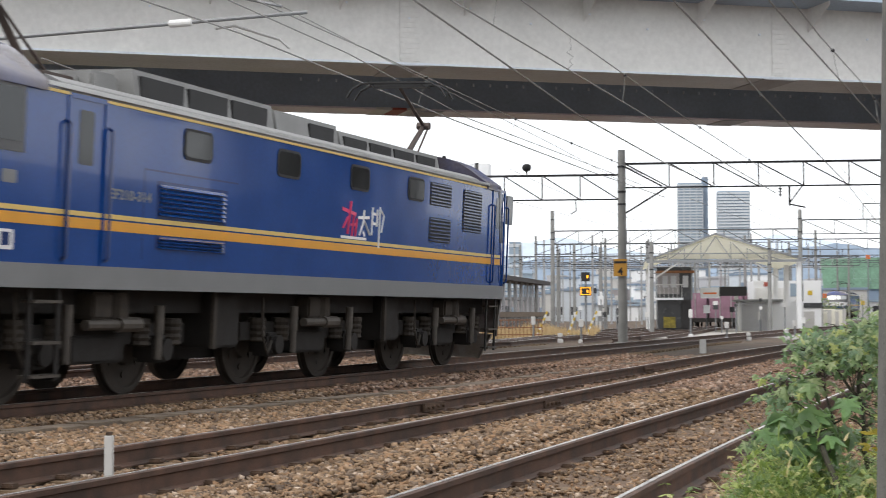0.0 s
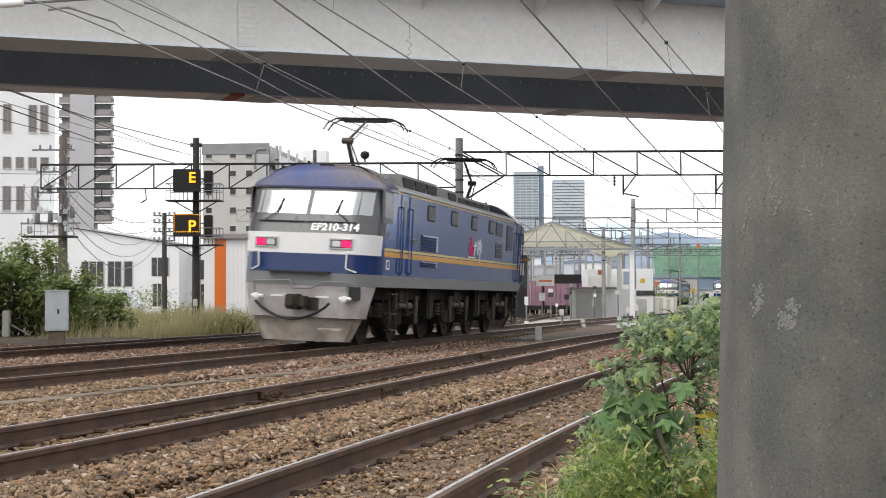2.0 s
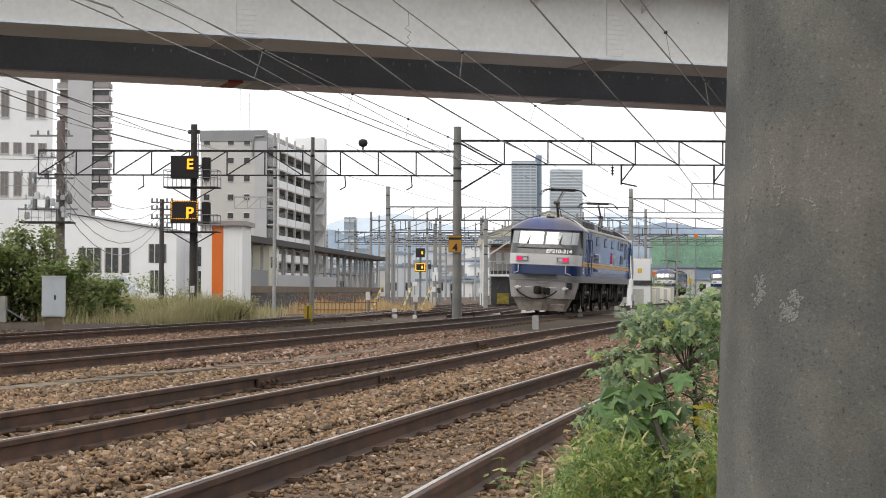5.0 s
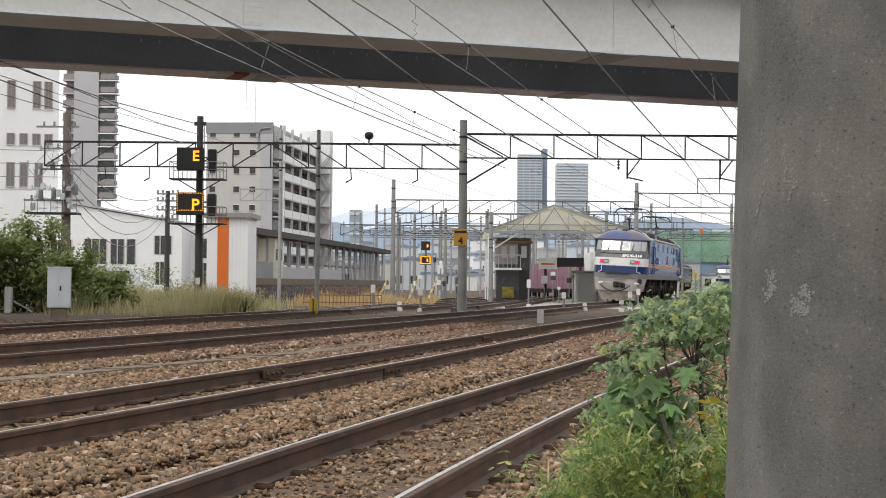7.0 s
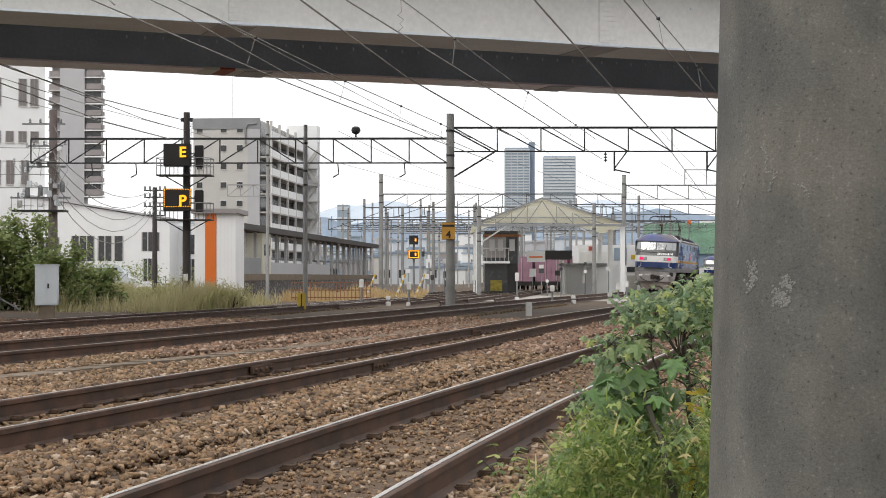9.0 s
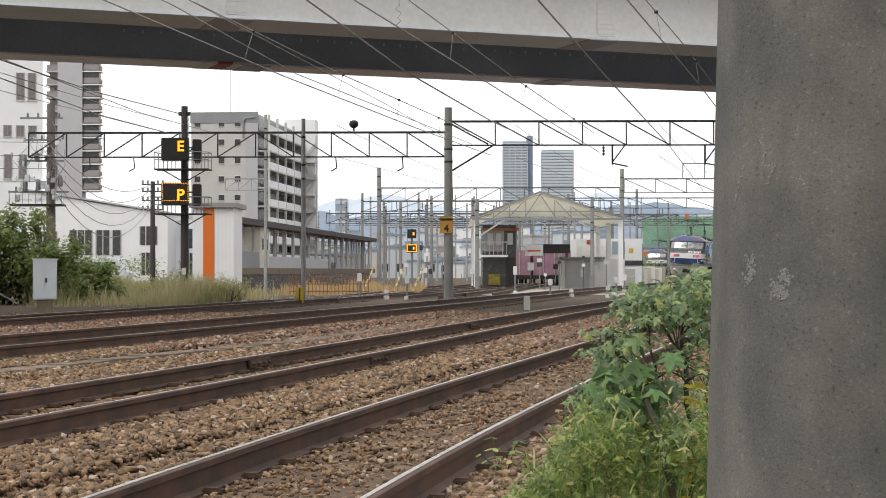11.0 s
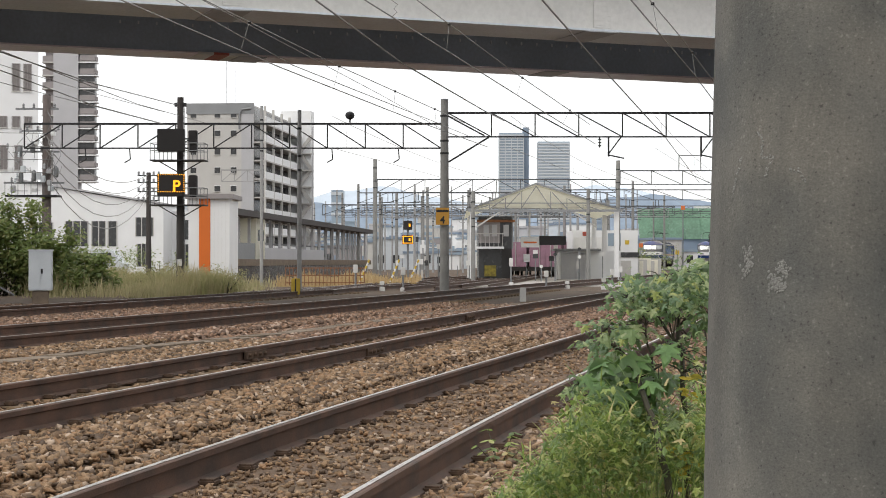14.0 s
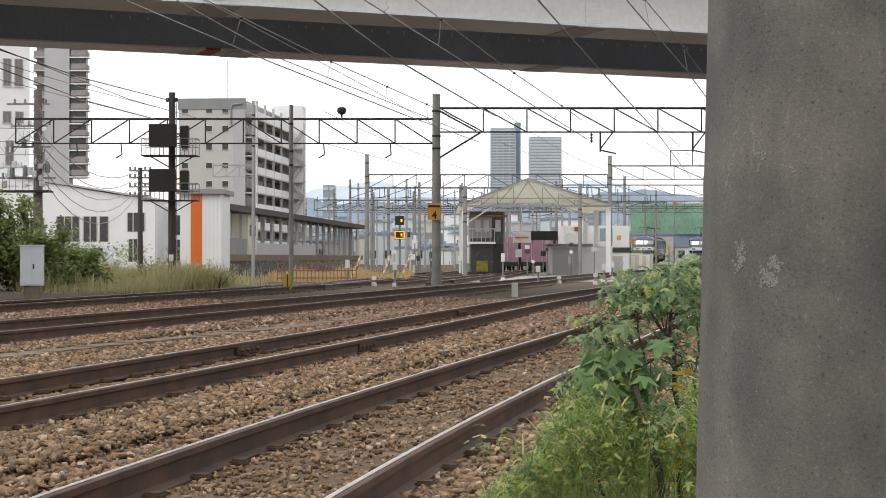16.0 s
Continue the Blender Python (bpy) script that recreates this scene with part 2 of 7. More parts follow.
def c3(y):
    i = min(max(k for k in range(len(KNOTS) - 1) if KNOTS[k] <= max(y, 8)), len(KNOTS) - 2)
    h = KNOTS[i + 1] - KNOTS[i]
    a, b = (KNOTS[i + 1] - y) / h, (y - KNOTS[i]) / h
    if y < 8:
        return BENDS[0] + (y - 8) * 0.282
    return a * BENDS[i] + b * BENDS[i + 1] + ((a ** 3 - a) * TURN[i] + (b ** 3 - b) * TURN[i + 1]) * h * h / 6


def c4(y):
    return -9.3 + 0.19 * (y - 31.9)


bm = bmesh.new()
xs = [-4000, -600, -120, -40, *[i * 1.0 for i in range(-24, 25)], 40, 120, 600, 4000]
ys = [-400, -60, -10, *[i * 1.0 for i in range(0, 101, 2)], 140, 300, 900, 4500]
grid = [[bm.verts.new((x, y, -0.185 + (0.02 * noise.noise(Vector((x * 0.4, y * 0.4, 0))) if abs(x) < 25 and 0 <= y <= 100 else 0))) for x in xs] for y in ys]
for a, b in zip(grid, grid[1:]):
    for i in range(len(xs) - 1):
        bm.faces.new((a[i], a[i + 1], b[i + 1], b[i]))
tagged(part("ground", bm, M["ground"]), "brown trampled earth with fine gravel of a rail yard", "ground", kind="structure")

PROFILE = [(-0.064, -0.153), (0.064, -0.153), (0.064, -0.143), (0.012, -0.125), (0.009, -0.045), (0.0325, -0.035), (0.0325, -0.004), (0.026, 0.0), (-0.026, 0.0), (-0.0325, -0.004), (-0.0325, -0.035), (-0.009, -0.045), (-0.012, -0.125), (-0.064, -0.143)]
HEAD = [(-0.023, 0.0005), (0.004, 0.0005), (0.004, 0.003), (-0.023, 0.003)]


def track(name, c, y0, y1, near, label, rise=0.0, cant=0.0):
    ob = tagged(new(name), label, "railway track", kind="structure")
    ys = [y0]
    while ys[-1] < y1:
        ys.append(ys[-1] + max(0.5, ys[-1] * 0.03))
    for side in (-1, 1):
        line = []
        for y in ys:
            s = (c(y + 0.5) - c(y - 0.5))
            k = 1 / math.hypot(1, s)
            line.append((c(y) + side * (RAIL + 0.065) / 2 * k, y - side * (RAIL + 0.065) / 2 * s * k, rise + (cant if side < 0 else 0)))
        part("rail", sweep(bmesh.new(), line, PROFILE), M["rail"], ob, "brown rusted steel rail")
        part("rail_head", sweep(bmesh.new(), line, HEAD), M["railhead"], ob, "shiny worn running surface")
    return ob


TRACKS = [track("track_1", c1, -6, 90, True, "rusty railway track on brown ballast, nearest to the shrub"),
          track("track_2", c2, -6, 110, True, "rusty railway track in the middle of the ballast bed"),
          track("track_3", c3, -10, 230, False, "main railway track on which the locomotive runs", 0.01, 0.05),
          track("track_4", c4, -5, 110, False, "railway track beside the grassy verge")]

# ---- locomotive ----
M.update({
    "loco_blue": mat("glossy_blue_coach_paint", (0.005, 0.056, 0.255), 0.16, vary=0.14, scale=1.4, grain=30, bump=0.012, spec=0.5),
    "loco_navy": mat("navy_coach_paint", (0.006, 0.030, 0.135), 0.22, vary=0.12, scale=1.4, grain=30, bump=0.015),
    "loco_white": mat("white_coach_paint", (0.80, 0.80, 0.80), 0.35, vary=0.06, scale=2),
    "loco_grey": mat("grey_sill_paint", (0.20, 0.205, 0.21), 0.45, vary=0.12, scale=2, bump=0.03),
    "loco_skirt": mat("dusty_light_grey_skirt", (0.46, 0.44, 0.44), 0.55, vary=0.25, scale=2.5, grain=40, bump=0.05, tint=(0.33, 0.30, 0.29)),
    "loco_plough": mat("dirty_pale_plough", (0.42, 0.38, 0.34), 0.75, vary=0.35, scale=3, tint=(0.24, 0.20, 0.17)),
    "loco_dark": mat("dark_grey_cab_panel", (0.085, 0.087, 0.092), 0.30, vary=0.15, scale=2, bump=0.02),
    "yellow": mat("orange_yellow_stripe", (0.72, 0.34, 0.035), 0.35, vary=0.08, scale=3, bump=0.01),
    "pale_yellow": mat("pale_yellow_line", (0.72, 0.52, 0.16), 0.35, vary=0.08, scale=3, bump=0.01),
    "roof_stain": mat("rust_stained_blue_roof", (0.050, 0.085, 0.26), 0.22, vary=0.25, scale=0.55, grain=20, bump=0.02, tint=(0.17, 0.135, 0.09)),
    "roof_grey": mat("grey_roof_equipment", (0.27, 0.27, 0.265), 0.6, vary=0.25, scale=2),
    "bogie": mat("oily_brown_bogie", (0.022, 0.019, 0.017), 0.75, 0.2, vary=0.45, scale=4, tint=(0.022, 0.020, 0.019)),
    "spring": mat("dusty_tan_bogie_parts", (0.048, 0.038, 0.029), 0.8, vary=0.45, scale=6),
    "damper": mat("pale_grey_damper", (0.085, 0.072, 0.060), 0.6, vary=0.35, scale=8),
    "wheel": mat("brown_wheel_steel", (0.060, 0.050, 0.042), 0.7, 0.3, vary=0.3, scale=5),
    "glass": mat("coated_cab_glass", (0.35, 0.36, 0.36), 0.06, 0.85, vary=0.03, bump=0),
    "side_glass": mat("dark_side_glass", (0.06, 0.063, 0.066), 0.08, 0.75, vary=0.1, bump=0),
    "rubber": mat("black_rubber", (0.016, 0.016, 0.017), 0.6, vary=0.2),
    "silver": mat("bare_silver_metal", (0.55, 0.55, 0.54), 0.35, 0.9, vary=0.1),
    "pink_mark": mat("pink_decal", (0.72, 0.07, 0.17), 0.4, vary=0.05),
    "lens": mat("clear_lamp_lens", (0.55, 0.56, 0.57), 0.12, 0.6, vary=0.1, bump=0),
    "panto": mat("brown_grey_collector_steel", (0.11, 0.085, 0.075), 0.6, 0.4, vary=0.3),
    "tail": glow("lit_red_tail_lamp", (1.0, 0.004, 0.09), 1.15),
    "letter": mat("white_lettering", (0.82, 0.82, 0.82), 0.4, vary=0.03),
})
for key in ("loco_blue", "loco_navy"):
    paint = M[key].node_tree.nodes["Principled BSDF"]
    paint.inputs["Coat Weight"].default_value = 0.35
    paint.inputs["Coat Roughness"].default_value = 0.03
END = 8.75
NOSE = [(0.0, 0.0), (0.6, 0.005), (1.06, 0.03), (1.26, 0.22), (1.375, 0.58), (1.42, 0.95), (1.42, 2.3)]
ARC = [0.0]
for (xa, ya), (xb, yb) in zip(NOSE, NOSE[1:]):
    ARC.append(ARC[-1] + math.hypot(xb - xa, yb - ya))


def nose(s, z, grow=0.0):
    """A point of the cab's outline, s metres along it from the middle of the nose, at the height z."""
    a = min(abs(s), ARC[-1])
    i = max(k for k in range(len(ARC) - 1) if ARC[k] <= a)
    f = (a - ARC[i]) / (ARC[i + 1] - ARC[i])
    (xa, ya), (xb, yb) = NOSE[i], NOSE[i + 1]
    x, y = xa + f * (xb - xa), ya + f * (yb - ya)
    n = Vector((yb - ya, -(xb - xa))).normalized()
    back = 0.56 * min(max((z - 2.30) / 0.97, 0), 1) * max(0.0, 1 - max(0, y - 0.03) / 1.3) + 0.10 * max(0.0, (1.25 - z) / 1.25) * max(0.0, 1 - y / 0.6)
    return Vector(((x + n.x * grow) * (1 if s >= 0 else -1), -END + y + back + n.y * grow, z))


def wrap(s0, s1, z0, z1, grow, thick=0.02, zs=2, ss=None, slope=0.0):
    """A plate bent round the nose from s0 to s1 and from z0 to z1."""
    bm = bmesh.new()
    ns = ss or max(2, int(abs(s1 - s0) / 0.12))
    sides = []
    for g in (grow, grow - thick):
        sides.append([[bm.verts.new(nose(s0 + (s1 - s0) * i / ns + slope * (1 - k / zs) * (-1 if i == ns and s1 > 0 else 1 if i == 0 and s0 < 0 else 0), z0 + (z1 - z0) * k / zs, g)) for i in range(ns + 1)] for k in range(zs + 1)])
    for j, grid in enumerate(sides):
        for a, b in zip(grid, grid[1:]):
            for i in range(ns):
                f = (a[i], a[i + 1], b[i + 1], b[i])
                bm.faces.new(f if j == 0 else f[::-1])
    o, n = sides
    for i in range(ns):
        bm.faces.new((o[0][i + 1], o[0][i], n[0][i], n[0][i + 1]))
        bm.faces.new((o[-1][i], o[-1][i + 1], n[-1][i + 1], n[-1][i]))
    for k in range(zs):
        bm.faces.new((o[k][0], o[k + 1][0], n[k + 1][0], n[k][0]))
        bm.faces.new((o[k + 1][-1], o[k][-1], n[k][-1], n[k + 1][-1]))
    bmesh.ops.recalc_face_normals(bm, faces=bm.faces[:])
    return bm


def shell(levels, grow=0.0, cap_low=True, cap_high=True):
    """The closed skin of the whole body through the given heights."""
    bm = bmesh.new()
    ss = [-ARC[-1] + 2 * ARC[-1] * i / 40 for i in range(41)]
    loops = []
    for z in levels:
        ring = [nose(s, z, grow) for s in ss]
        ring += [Vector((-p.x, -p.y, p.z)) for p in ring]
        loops.append([bm.verts.new(p) for p in ring])
    for a, b in zip(loops, loops[1:]):
        for i in range(len(a)):
            bm.faces.new((a[i], a[(i + 1) % len(a)], b[(i + 1) % len(a)], b[i]))
    if cap_low:
        bm.faces.new(loops[0][::-1])
    if cap_high:
        bm.faces.new(loops[-1])
    bmesh.ops.recalc_face_normals(bm, faces=bm.faces[:])
    return bm


def rounded(bm, y0, y1, z0, z1, x0, x1, r, seg=4):
    """A plate on the body's side with rounded corners."""
    pts = []
    for cy, cz, a0 in ((y1 - r, z1 - r, 0), (y0 + r, z1 - r, 90), (y0 + r, z0 + r, 180), (y1 - r, z0 + r, 270)):
        pts += [(cy + r * math.cos(radians(a0 + 90 * k / seg)), cz + r * math.sin(radians(a0 + 90 * k / seg))) for k in range(seg + 1)]
    a = [bm.verts.new((x0, y, z)) for y, z in pts]
    b = [bm.verts.new((x1, y, z)) for y, z in pts]
    for i in range(len(pts)):
        bm.faces.new((a[i], a[(i + 1) % len(pts)], b[(i + 1) % len(pts)], b[i]))
    bm.faces.new(a[::-1])
    bm.faces.new(b)
    bmesh.ops.recalc_face_normals(bm, faces=bm.faces[:])
    return bm


def build_locomotive(lit=True, far=False):
    """far: a parked one of the same kind, with less detail."""
    top = thing("locomotive", "blue electric locomotive with yellow stripe and lit red tail lamps" if lit else
                "parked blue electric locomotive with white nose band", "locomotive")
    body = part("body", shell([1.50, 1.9, 2.3, 2.6, 2.95, 3.27]), M["loco_blue"], top, "glossy blue body shell", smooth=True)
    part("sill", shell([1.255, 1.50], 0.012), M["loco_grey"], top, "grey sill band", smooth=True)
    # roof between the cabs
    bm = bmesh.new()
    prism(bm, [(-1.42, 3.27), (1.42, 3.27), (1.43, 3.30), (1.37, 3.38), (1.20, 3.45), (-1.20, 3.45), (-1.37, 3.38), (-1.43, 3.30)], -6.6, 6.6)
    part("roof", bm, M["roof_grey"], top, "grey roof with raised edge")
    for e, turn in ((0, 0), (1, 180)):
        tm = pose(0, 0, 0, 0, 0, turn)

        def p(name, bm, m, parent=top, label="", smooth=False):
            bmesh.ops.transform(bm, matrix=tm, verts=bm.verts[:])
            return part(name, bm, M[m], parent, label, smooth)

        # domed cab roof
        bm = bmesh.new()
        ss = [-3.0 + 6.0 * i / 36 for i in range(37)]
        loops = []
        for z, inset in ((3.235, -0.055), (3.275, -0.06), (3.35, -0.01), (3.47, 0.09), (3.59, 0.22), (3.69, 0.38), (3.76, 0.58), (3.80, 0.85)):
            ring = []
            for s in ss:
                q = nose(s, 3.27)
                k = max(0.0, 1 - (q.y + END) / 3.2)
                cx = 1.42 - abs(q.x)
                ring.append(bm.verts.new((q.x * (1 - (0.72 * inset ** 0.75 if inset > 0 else inset * 0.45)), q.y + inset * (1.35 if abs(s) < 1.7 else 0.7) * k, z)))
            loops.append(ring)
        for a, b in zip(loops, loops[1:]):
            for i in range(len(ss) - 1):
                bm.faces.new((a[i], a[i + 1], b[i + 1], b[i]))
        bm.faces.new(loops[0][::-1])
        bm.faces.new(loops[-1])
        bm.faces.new([r[0] for r in loops][::-1] + [r[-1] for r in loops])
        bmesh.ops.recalc_face_normals(bm, faces=bm.faces[:])
        p("cab_roof", bm, "roof_stain", label="domed blue cab roof with a rusty stain", smooth=True)
        panel = p("cab_front_panel", wrap(-2.13, 2.13, 2.30, 3.235, 0.008, zs=5), "loco_dark", label="dark grey windscreen surround", smooth=True)
        for s0, s1 in ((-1.36, -0.05), (0.05, 1.36)):
            pane = p("windscreen", wrap(s0, s1, 2.69, 3.17, 0.016, 0.012, 3), "glass", panel, "sky-reflecting windscreen pane", smooth=True)
        for s0 in (-0.62, 0.62):
            bm = bmesh.new()
            pipe(bm, [nose(s0 - 0.30 * (1 if s0 < 0 else -1), 2.52, 0.05), nose(s0, 2.74, 0.05), nose(s0 + 0.02, 2.98, 0.05)], 0.011, 5)
            bar(bm, nose(s0 - 0.05, 2.70, 0.045), nose(s0 + 0.05, 3.02, 0.045), 0.02, 0.02)
            p("wiper", bm, "rubber", panel)
        for s0 in (-1.02, 0.02):
            p("wiper_rail", tube([nose(s0 + 0.2 * i, 2.53, 0.04) for i in range(6)], 0.014, 5), "rubber", panel)
        band = p("nose_band", wrap(-1.98, 1.98, 1.885, 2.30, 0.010, slope=0.07), "loco_white", label="white nose band", smooth=True)
        p("nose_panel", wrap(-1.99, 1.99, 1.50, 1.885, 0.006), "loco_navy", label="navy lower nose panel", smooth=True)
        for sg in (-1, 1):
            unit = p("lamp_unit", wrap(sg * 0.54 if sg > 0 else -1.03, 1.03 if sg > 0 else -0.54, 1.99, 2.20, 0.045, 0.05), "silver", band, "silver framed pair of end lamps", smooth=True)
            p("lamp_recess", wrap(sg * 0.57 if sg > 0 else -1.00, 1.00 if sg > 0 else -0.57, 2.015, 2.175, 0.050, 0.02), "rubber", band)
            p("tail_lamp", wrap(0.80 if sg > 0 else -0.985, 0.985 if sg > 0 else -0.80, 2.03, 2.16, 0.056, 0.02), "tail" if e == 0 and lit else "lens", band, "lit red tail lamp" if e == 0 and lit else "", smooth=True)
            p("head_lamp", wrap(0.60 if sg > 0 else -0.775, 0.775 if sg > 0 else -0.60, 2.035, 2.155, 0.056, 0.02), "lens", band, "clear head lamp", smooth=True)
            bm = bmesh.new()
            pipe(bm, [nose(sg * 1.06, 1.91, 0.02), nose(sg * 0.92, 1.91, 0.10), nose(sg * 0.91, 1.60, 0.10), nose(sg * 1.10, 1.53, 0.02)], 0.017, 6)
            p("grab_rail", bm, "loco_white", label="white grab rail")
        # skirt and plough
        bm = wrap(-1.72, 1.72, 0.60, 1.255, 0.0, 0.03, 3)
        for v in bm.verts:
            k = (1.255 - v.co.z) / 0.655
            v.co.x *= 1 - 0.10 * k
            v.co.y -= 0.30 * k * max(0.0, (abs(v.co.x) - 1.02) / 0.4)
        skirt = p("skirt", bm, "loco_skirt", label="dusty light grey end skirt", smooth=True)
        bm = wrap(-1.30, 1.30, 0.12, 0.585, -0.10, 0.03, 2)
        for v in bm.verts:
            v.co.x *= 0.74 + 0.26 * (v.co.z / 0.585)
            v.co.y += 0.10 * abs(v.co.x)
        p("snow_plough", bm, "loco_plough", label="dirty pale snow plough plate", smooth=True)
        bm = bmesh.new()
        box(bm, -0.24, 0.02, -END - 0.36, -END + 0.05, 0.76, 1.06, 0.03)
        box(bm, 0.02, 0.16, -END - 0.30, -END, 0.80, 1.02, 0.02)
        box(bm, -0.18, -0.04, -END - 0.46, -END - 0.30, 0.82, 1.00, 0.02)
        p("coupler", bm, "spring", label="rusty tan knuckle coupler")
        p("coupler_pocket", box(bmesh.new(), 0.12, 0.34, -END - 0.012, -END + 0.06, 0.74, 1.00), "rubber", skirt)
        p("lamp_pocket", box(bmesh.new(), 0.98, 1.18, -END - 0.005, -END + 0.25, 0.98, 1.24), "rubber", skirt)
        bm = tube([Vector((-0.95 + 0.12 * i, -END - 0.10 + 0.001 * i, 0.90 - 0.34 * max(0.0, math.sin(math.pi * i / 13)) ** 0.8)) for i in range(14)], 0.028, 7)
        p("brake_hose", bm, "rubber", label="sagging black brake hose")
        bm = bmesh.new()
        pipe(bm, [(-0.98, -END - 0.02, 1.0), (-0.98, -END - 0.10, 1.30), (-0.25, -END - 0.10, 1.33), (-0.16, -END - 0.12, 1.18), (0.2, -END - 0.12, 1.18), (0.45, -END - 0.10, 1.32), (0.95, -END - 0.10, 1.32), (0.97, -END - 0.02, 1.0)], 0.018, 6)
        p("uncoupling_bar", bm, "loco_grey")
        for sx in (-0.92, 0.92):
            bm = bmesh.new()
            box(bm, sx - 0.07, sx + 0.07, -END - 0.16, -END + 0.02, 0.93, 1.06, 0.025)
            rod(bm, (sx - 0.10, -END - 0.12, 1.00), (sx + 0.14, -END - 0.12, 1.00), 0.035, seg=8)
            p("air_cock", bm, "loco_white", label="white painted air cock")
        for sx in (-0.5, 0.45):
            bm = bmesh.new()
            bar(bm, (sx - 0.13, -END - 0.07, 1.02), (sx + 0.13, -END - 0.07, 1.02), 0.03, 0.03)
            p("foot_rail", bm, "loco_white", skirt)
        p("step_plate", box(bmesh.new(), 0.42, 0.92, -END - 0.22, -END + 0.02, 0.36, 0.40), "loco_plough", skirt)
        p("buffer_step", box(bmesh.new(), -0.72, 0.58, -END - 0.14, -END + 0.02, 1.49, 1.53), "rubber")
        if not far:
            nm = nose(0.62, 2.36, 0.016)
            a = 0.0
            words("EF210-314", 0.235, M["letter"], panel, tm @ pose(nm.x, nm.y, nm.z, -30, 0, a), bold=0.008, wide=1.0)
        # horn and aerial on the cab roof
        bm = bmesh.new()
        rod(bm, (-0.45, -END + 1.5, 3.56), (-0.45, -END + 1.5, 3.86), 0.035)
        p("aerial", bm, "rubber")
        bm = bmesh.new()
        rod(bm, (0.05, -END + 1.2, 3.68), (0.05, -END + 1.2, 3.78), 0.02)
        rod(bm, (-0.10, -END + 1.2, 3.78), (0.20, -END + 1.2, 3.78), 0.028)
        p("horn", bm, "rubber")
    # sides
    for sg in (1, -1):
        X = 1.42 * sg

        def plate(name, y0, y1, z0, z1, out, m, parent=body, r=0.0, label="", deep=0.02):
            bm = bmesh.new()
            if r:
                rounded(bm, y0, y1, z0, z1, X - sg * deep, X + sg * out, r)
            else:
                box(bm, min(X - sg * deep, X + sg * out), max(X - sg * deep, X + sg * out), y0, y1, z0, z1)
            return part(name, bm, M[m], parent, label)

        plate("stripe", -7.78, 7.80, 1.885, 1.995, 0.006, "yellow", label="orange yellow stripe")
        plate("stripe_line", -7.78, 7.80, 2.015, 2.065, 0.006, "pale_yellow", label="thin pale yellow line")
        plate("eave_line", -7.05, 7.55, 3.245, 3.275, 0.012, "pale_yellow", label="pale yellow eave line")
        plate("rain_gutter", -6.9, 7.0, 3.30, 3.345, 0.03, "silver", label="bare metal gutter")
        for e in (-1, 1):
            y0, y1 = (-7.95, -7.30) if e < 0 else (7.30 + 0.78, 8.55)
            if e < 0:
                plate("cab_quarter_panel", y0 - 0.05, y1 + 0.06, 2.58, 3.25, 0.012, "loco_dark")
                plate("cab_side_window", y0 + 0.03, y1, 2.68, 3.20, 0.018, "side_glass", r=0.04, label="dark cab side window")
            else:
                plate("cab_side_window", 8.10, 8.45, 2.66, 3.20, 0.014, "side_glass", r=0.04, label="dark cab side window")
        for y0, y1 in ((-6.48, -5.78), (7.30, 8.0)):
            door = plate("door", y0 + 0.06, y1 - 0.06, 1.52, 3.22, -0.012, "loco_navy", label="narrow recessed blue cab door", deep=0.05)
            bm = bmesh.new()
            for a, b in (((y0, 1.50), (y0, 3.25)), ((y1, 1.50), (y1, 3.25))):
                bar(bm, (X, a[0], a[1]), (X, b[0], b[1]), 0.03, 0.05)
            bar(bm, (X, y0, 3.25), (X, y1, 3.25), 0.03, 0.05)
            part("door_frame", bm, M["loco_blue"], body)
            plate("door_glass", y0 + 0.20, y1 - 0.22, 2.55, 3.12, 0.004, "side_glass", door, 0.04)
            for yy in (y0 - 0.05, y1 + 0.05):
                bm = bmesh.new()
                pipe(bm, [(X, yy, 1.55), (X + sg * 0.06, yy, 1.58), (X + sg * 0.06, yy, 2.95), (X, yy, 2.98)], 0.017, 6)
                part("hand_rail", bm, M["loco_navy"], body)
        for y0 in (-4.07, -1.60, 0.80, 3.08):
            plate("window_frame", y0 - 0.035, y0 + 0.665, 2.795, 3.165, 0.014, "rubber", r=0.09)
            plate("window", y0, y0 + 0.63, 2.83, 3.13, 0.018, "side_glass", r=0.07, label="small rounded engine room window")
        # louvres: slats one by one
        fr = plate("louvre_backing", -4.66, -2.98, 1.72, 2.50, 0.003, "loco_navy")
        for z0, z1, n in ((2.10, 2.47, 7), (1.73, 1.87, 4)):
            for k in range(n):
                zz = z0 + (z1 - z0) * (k + 0.5) / n
                bm = bmesh.new()
                h = (z1 - z0) / n
                prism(bm, [(X + sg * 0.004, zz + h * 0.40), (X + sg * 0.040, zz - h * 0.25), (X + sg * 0.040, zz - h * 0.38), (X + sg * 0.004, zz - h * 0.1)], -4.60, -3.04)
                part("louvre_slat", bm, M["loco_blue"], fr)
        for y0, y1, z0, z1 in ((4.04, 5.06, 2.775, 3.155), (4.04, 5.06, 2.17, 2.575), (5.66, 6.66, 2.41, 3.145)):
            gr = plate("grille", y0, y1, z0, z1, 0.006, "rubber", r=0.05, label="dark ventilation grille")
            n = int((z1 - z0) / 0.052)
            for k in range(n):
                zz = z0 + (z1 - z0) * (k + 0.5) / n
                part("grille_bar", box(bmesh.new(), min(X + sg * 0.005, X + sg * 0.020), max(X + sg * 0.005, X + sg * 0.020), y0 + 0.03, y1 - 0.03, zz - 0.012, zz + 0.012), M["loco_navy"], gr)
